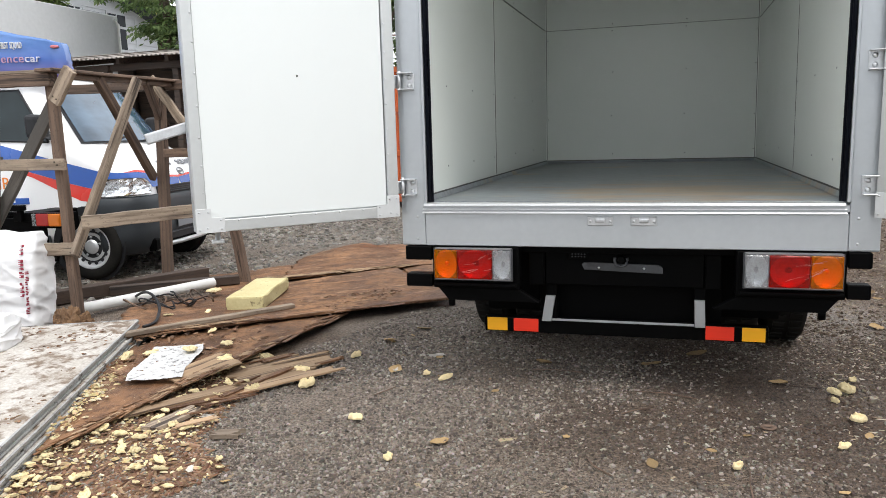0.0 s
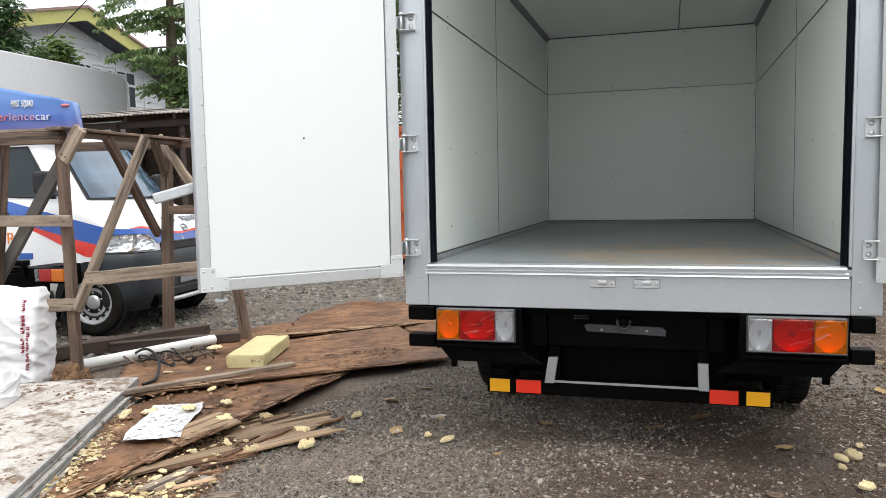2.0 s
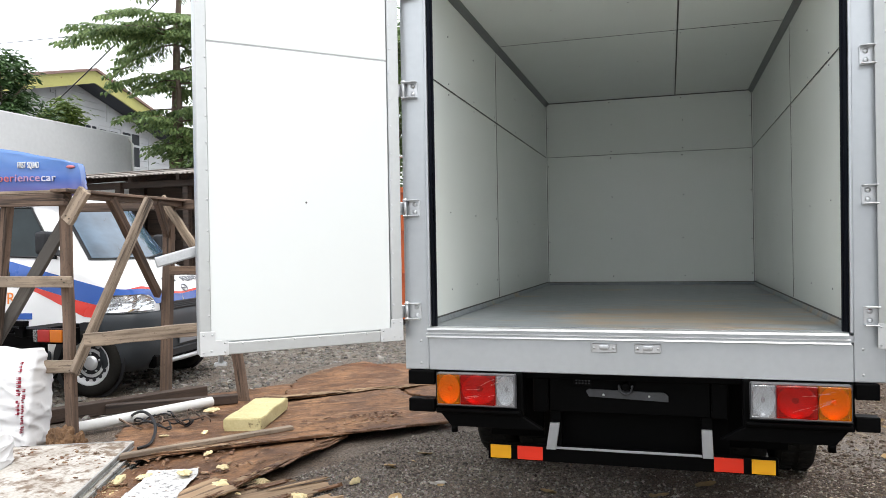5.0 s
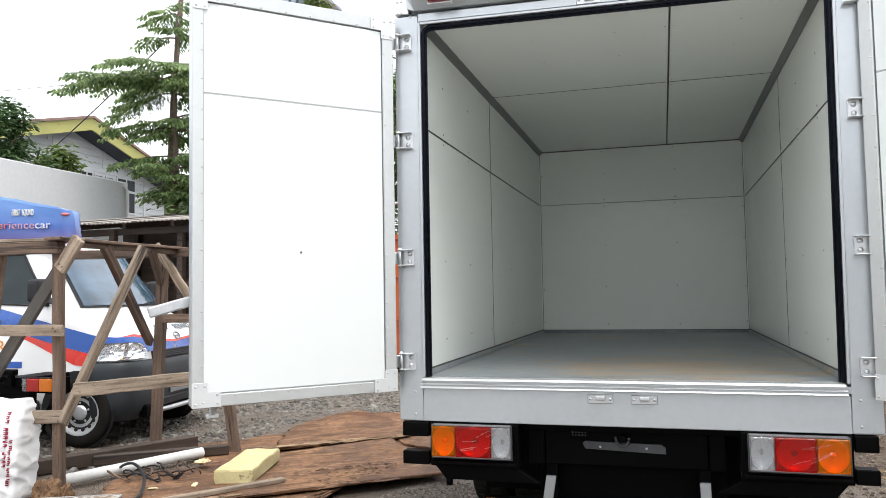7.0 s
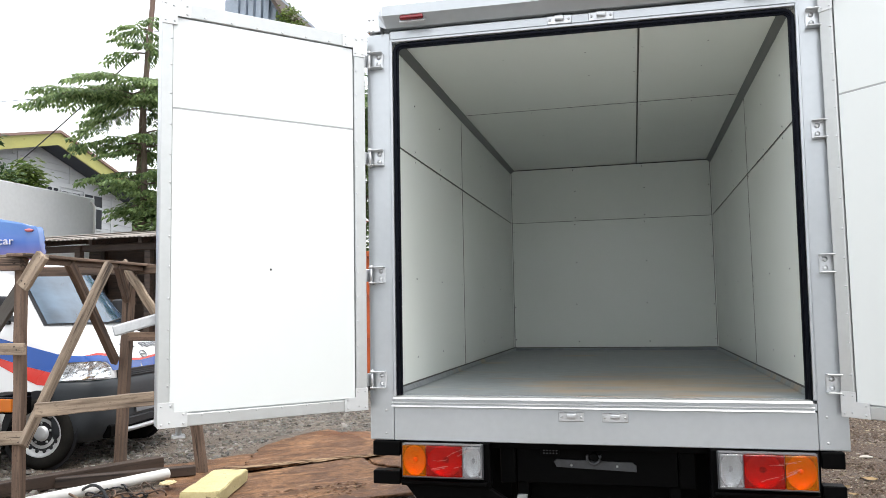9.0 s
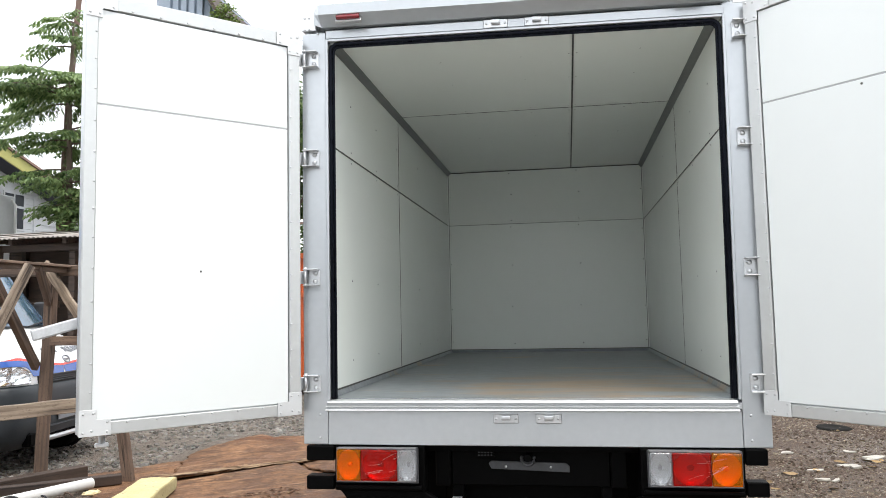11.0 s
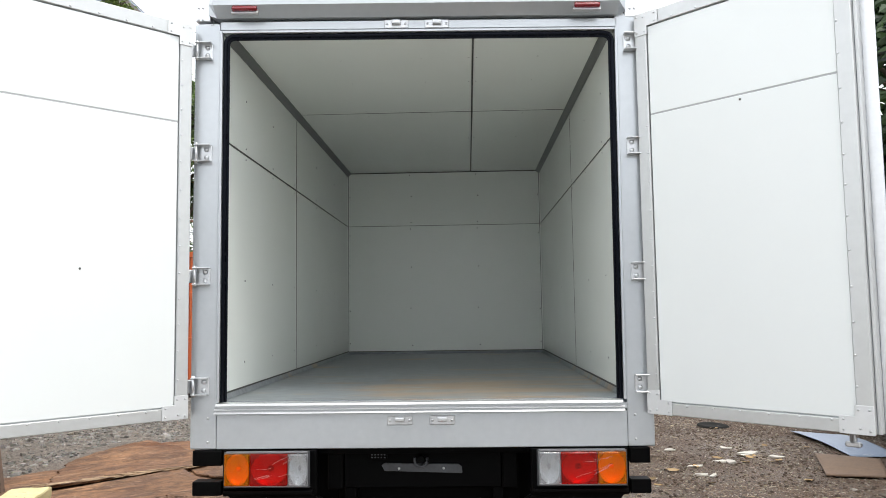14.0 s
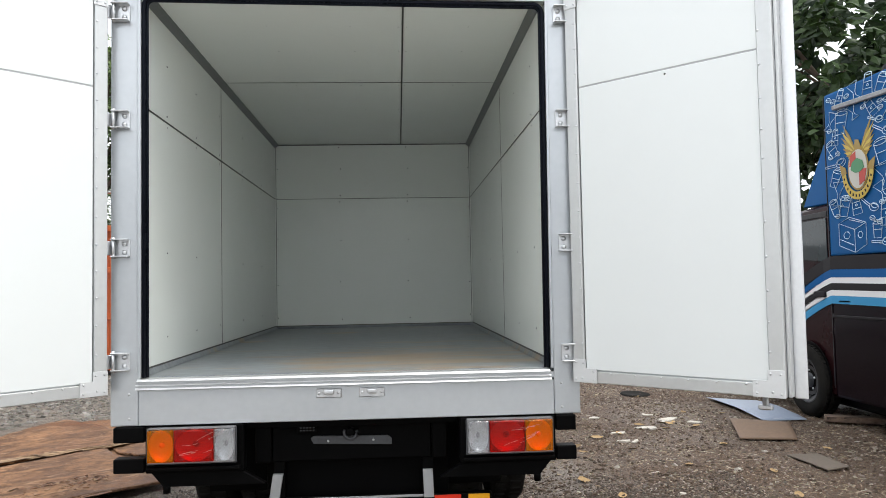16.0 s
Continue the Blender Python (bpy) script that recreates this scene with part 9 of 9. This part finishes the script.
# along the panel edge
for k in range(70):
    u = rnd.random()
    spots.append((-2.86 + 0.83 * u + rnd.uniform(0.02, 0.13), 0.35 - 1.75 * u, 0.02))
for x, y, z in spots:
    s = rnd.choice((0.008, 0.010, 0.012, 0.014, 0.016, 0.020, 0.026))
    ob = new("foam_scrap", rnd.choice(shapes))
    ob.matrix_basis = pose(x, y, z, rnd.uniform(-18, 18), rnd.uniform(-18, 18), rnd.uniform(0, 360)) @ Matrix.Diagonal((s, s, s * 1.1, 1))
    tagged(ob, "torn scrap of yellow foam on brown wood chips", "foam scrap", "foam scraps")
yard = [(-1.085, -0.46, 0.032), (-0.848, 0.149, 0.03), (0.989, 0.352, 0.04), (0.93, 0.30, 0.03), (0.911, 0.189, 0.022), (0.962, -0.031, 0.034), (0.851, -0.321, 0.022), (0.454, -0.597, 0.026),
        (1.05, 0.5, 0.024), (-0.804, -0.799, 0.022), (-1.45, 0.42, 0.03), (-1.62, 0.10, 0.04), (-1.50, -0.10, 0.045), (-1.72, -0.22, 0.04), (-1.95, 0.28, 0.035), (-0.97, 0.20, 0.022)]
for x, y, s in yard:
    ob = new("foam_scrap", rnd.choice(shapes))
    ob.matrix_basis = pose(x, y, 0.004, rnd.uniform(-10, 10), rnd.uniform(-10, 10), rnd.uniform(0, 360)) @ Matrix.Diagonal((s, s, s * 1.7, 1))
    tagged(ob, "torn scrap of yellow foam lying on the asphalt", "foam scrap", "foam scraps on the yard")
for x, y, z, s in ((-2.75, 0.95, 0.075, 0.04), (-2.45, 0.55, 0.065, 0.035), (-2.05, 0.05, 0.058, 0.05), (-2.30, 0.10, 0.085, 0.045), (-2.18, 0.28, 0.075, 0.04), (-2.62, -0.02, 0.06, 0.06), (-2.52, 0.06, 0.06, 0.045), (-3.02, 1.45, 0.10, 0.06), (-2.95, 0.80, 0.08, 0.03)):
    ob = new("foam_scrap", rnd.choice(shapes))
    ob.matrix_basis = pose(x, y, z, rnd.uniform(-8, 8), rnd.uniform(-8, 8), rnd.uniform(0, 360)) @ Matrix.Diagonal((s, s, s * 0.8, 1))
    tagged(ob, "torn scrap of yellow foam lying on the plywood", "foam scrap", "foam scraps on the plywood")


EARTH = material("rusty_earth_clod", (0.26, 0.15, 0.075), (0.09, 0.05, 0.028), 0.95, 0, 12, 90, 0.6, 0.8, 0.012)
for x, y, s in ((-3.66, 0.72, 0.075), (-3.76, 0.74, 0.06), (-3.58, 0.76, 0.05)):
    bm = bm_new()
    bmesh.ops.create_icosphere(bm, subdivisions=4, radius=1)
    for v in bm.verts:
        k = 1 + 0.4 * noise.noise(v.co * 1.7 + Vector((x * 9, 0, 0))) + 0.25 * noise.noise(v.co * 5 + Vector((0, x * 7, 0)))
        v.co = Vector((v.co.x * k * s, v.co.y * k * s * 0.8, max(-0.1, v.co.z * k) * s * 1.5))
    tagged(part("earth_clod", bm, EARTH, at=pose(x, y, 0.004)), "rusty brown clod of earth at the foot of the post", "clod", "earth clods")
DRY_LEAF = material("dry_leaf", (0.42, 0.30, 0.14), (0.22, 0.13, 0.06), 0.8, 0, 14, 90, 0.6, 0.3, 0.003, spread=0.35)
PALE_CHIP = material("pale_paper_scrap", (0.62, 0.59, 0.53), (0.45, 0.41, 0.35), 0.85, 0, 10, 80, 0.6, 0.2, 0.003, spread=0.15)


def leaf_shape(seed):
    bm = bm_new()
    rows = []
    for i in range(7):
        u = i / 6
        w = 0.42 * math.sin(math.pi * min(1, u * 0.96 + 0.04)) ** 0.8
        rows.append([bm.verts.new((u - 0.5, w * j * (1 + 0.15 * noise.noise((u * 5, j, seed))), 0.10 * abs(j) + 0.16 * (u - 0.5) ** 2 + 0.08 * noise.noise((u * 3, j, seed + 4)) + 0.05)) for j in (-1, 0, 1)])
    for a, b in zip(rows, rows[1:]):
        for j in range(2):
            f = bm.faces.new((a[j], a[j + 1], b[j + 1], b[j]))
            f.smooth = True
    return mesh("dry_leaf", bm, DRY_LEAF)


leaf_shapes = [leaf_shape(i) for i in range(5)]
rows_of_leaves = [(0.13, 0.563, 0.11), (0.36, 0.808, 0.12), (-1.157, 0.242, 0.10), (-1.373, 0.741, 0.12), (-1.26, 1.047, 0.09), (0.713, 0.414, 0.09), (-0.42, 0.52, 0.10), (1.394, 1.586, 0.1),
                  (-0.66, -0.60, 0.09), (0.16, -0.62, 0.06)]
for k in range(16):
    rows_of_leaves.append((rnd.uniform(-1.4, 1.5), rnd.uniform(-1.3, 1.3), rnd.uniform(0.025, 0.05)))
for k in range(30):
    rows_of_leaves.append((rnd.uniform(1.2, 3.6), rnd.uniform(0.4, 5.0), rnd.uniform(0.05, 0.11)))
for x, y, s in rows_of_leaves:
    ob = new("dry_leaf", rnd.choice(leaf_shapes))
    ob.matrix_basis = pose(x, y, ground_height(x, y) + 0.003, rnd.uniform(-12, 12), rnd.uniform(-12, 12), rnd.uniform(0, 360)) @ Matrix.Diagonal((s, s * rnd.uniform(0.6, 1.0), s * 0.8, 1))
    tagged(ob, "curled dry brown leaf on the ground", "leaf", "fallen leaves")
for x, y, s in ((2.643, 3.521, 0.20), (2.313, 3.24, 0.12), (2.005, 2.728, 0.13), (2.845, 3.429, 0.14), (2.05, 3.065, 0.14), (2.384, 3.208, 0.16), (2.663, 3.603, 0.2), (2.089, 2.714, 0.1), (2.035, 3.75, 0.12), (2.565, 3.838, 0.13),
                (-1.017, 0.544, 0.09), (-1.16, 0.25, 0.07), (2.473, 1.719, 0.05), (1.7, 1.9, 0.06), (2.9, 2.2, 0.06), (1.9, 1.2, 0.05), (-1.75, -0.55, 0.07), (-1.5, -1.05, 0.06)):
    bm = bm_new()
    n_ = 7
    pts = [(math.cos(2 * math.pi * i / n_) * rnd.uniform(0.35, 0.6) * s, math.sin(2 * math.pi * i / n_) * rnd.uniform(0.15, 0.35) * s) for i in range(n_)]
    top = [bm.verts.new((u, v, 0.006 + 0.012 * rnd.random())) for u, v in pts]
    bot = [bm.verts.new((u, v, 0.001)) for u, v in pts]
    bm.faces.new(top)
    bm.faces.new(bot[::-1])
    for i in range(n_):
        bm.faces.new((top[i], bot[i], bot[(i + 1) % n_], top[(i + 1) % n_]))
    bmesh.ops.recalc_face_normals(bm, faces=bm.faces[:])
    ob = part("paper_scrap", bm, PALE_CHIP, at=pose(x, y, ground_height(x, y), 0, 0, rnd.uniform(0, 360)))
    tagged(ob, "pale torn scrap of board on the ground", "scrap", "pale scraps")
for k in range(14):
    x, y = rnd.uniform(-1.2, 2.6), rnd.uniform(-1.4, 1.8)
    ln, a = rnd.uniform(0.06, 0.28), rnd.uniform(0, math.pi)
    bm = tube([(0, 0, 0.006), (ln * 0.5, 0.02 * rnd.uniform(-1, 1), 0.008), (ln, 0, 0.006)], 0.003, 5)
    tagged(part("twig", bm, OLD_WOOD, at=pose(x, y, ground_height(x, y) + 0.001, 0, 0, math.degrees(a))), "thin dry brown twig on the ground", "twig", "twigs")
# flat rusty washer
tagged(part("washer", lathe([(0.012, 0.0), (0.012, -0.004), (0.032, -0.004), (0.032, 0.0)], 20, pose(0, 0, 0.004, 0, 90, 0)), OLD_WOOD, at=pose(0.603, -0.181, 0.0)), "flat rusty steel washer on the asphalt", "washer")
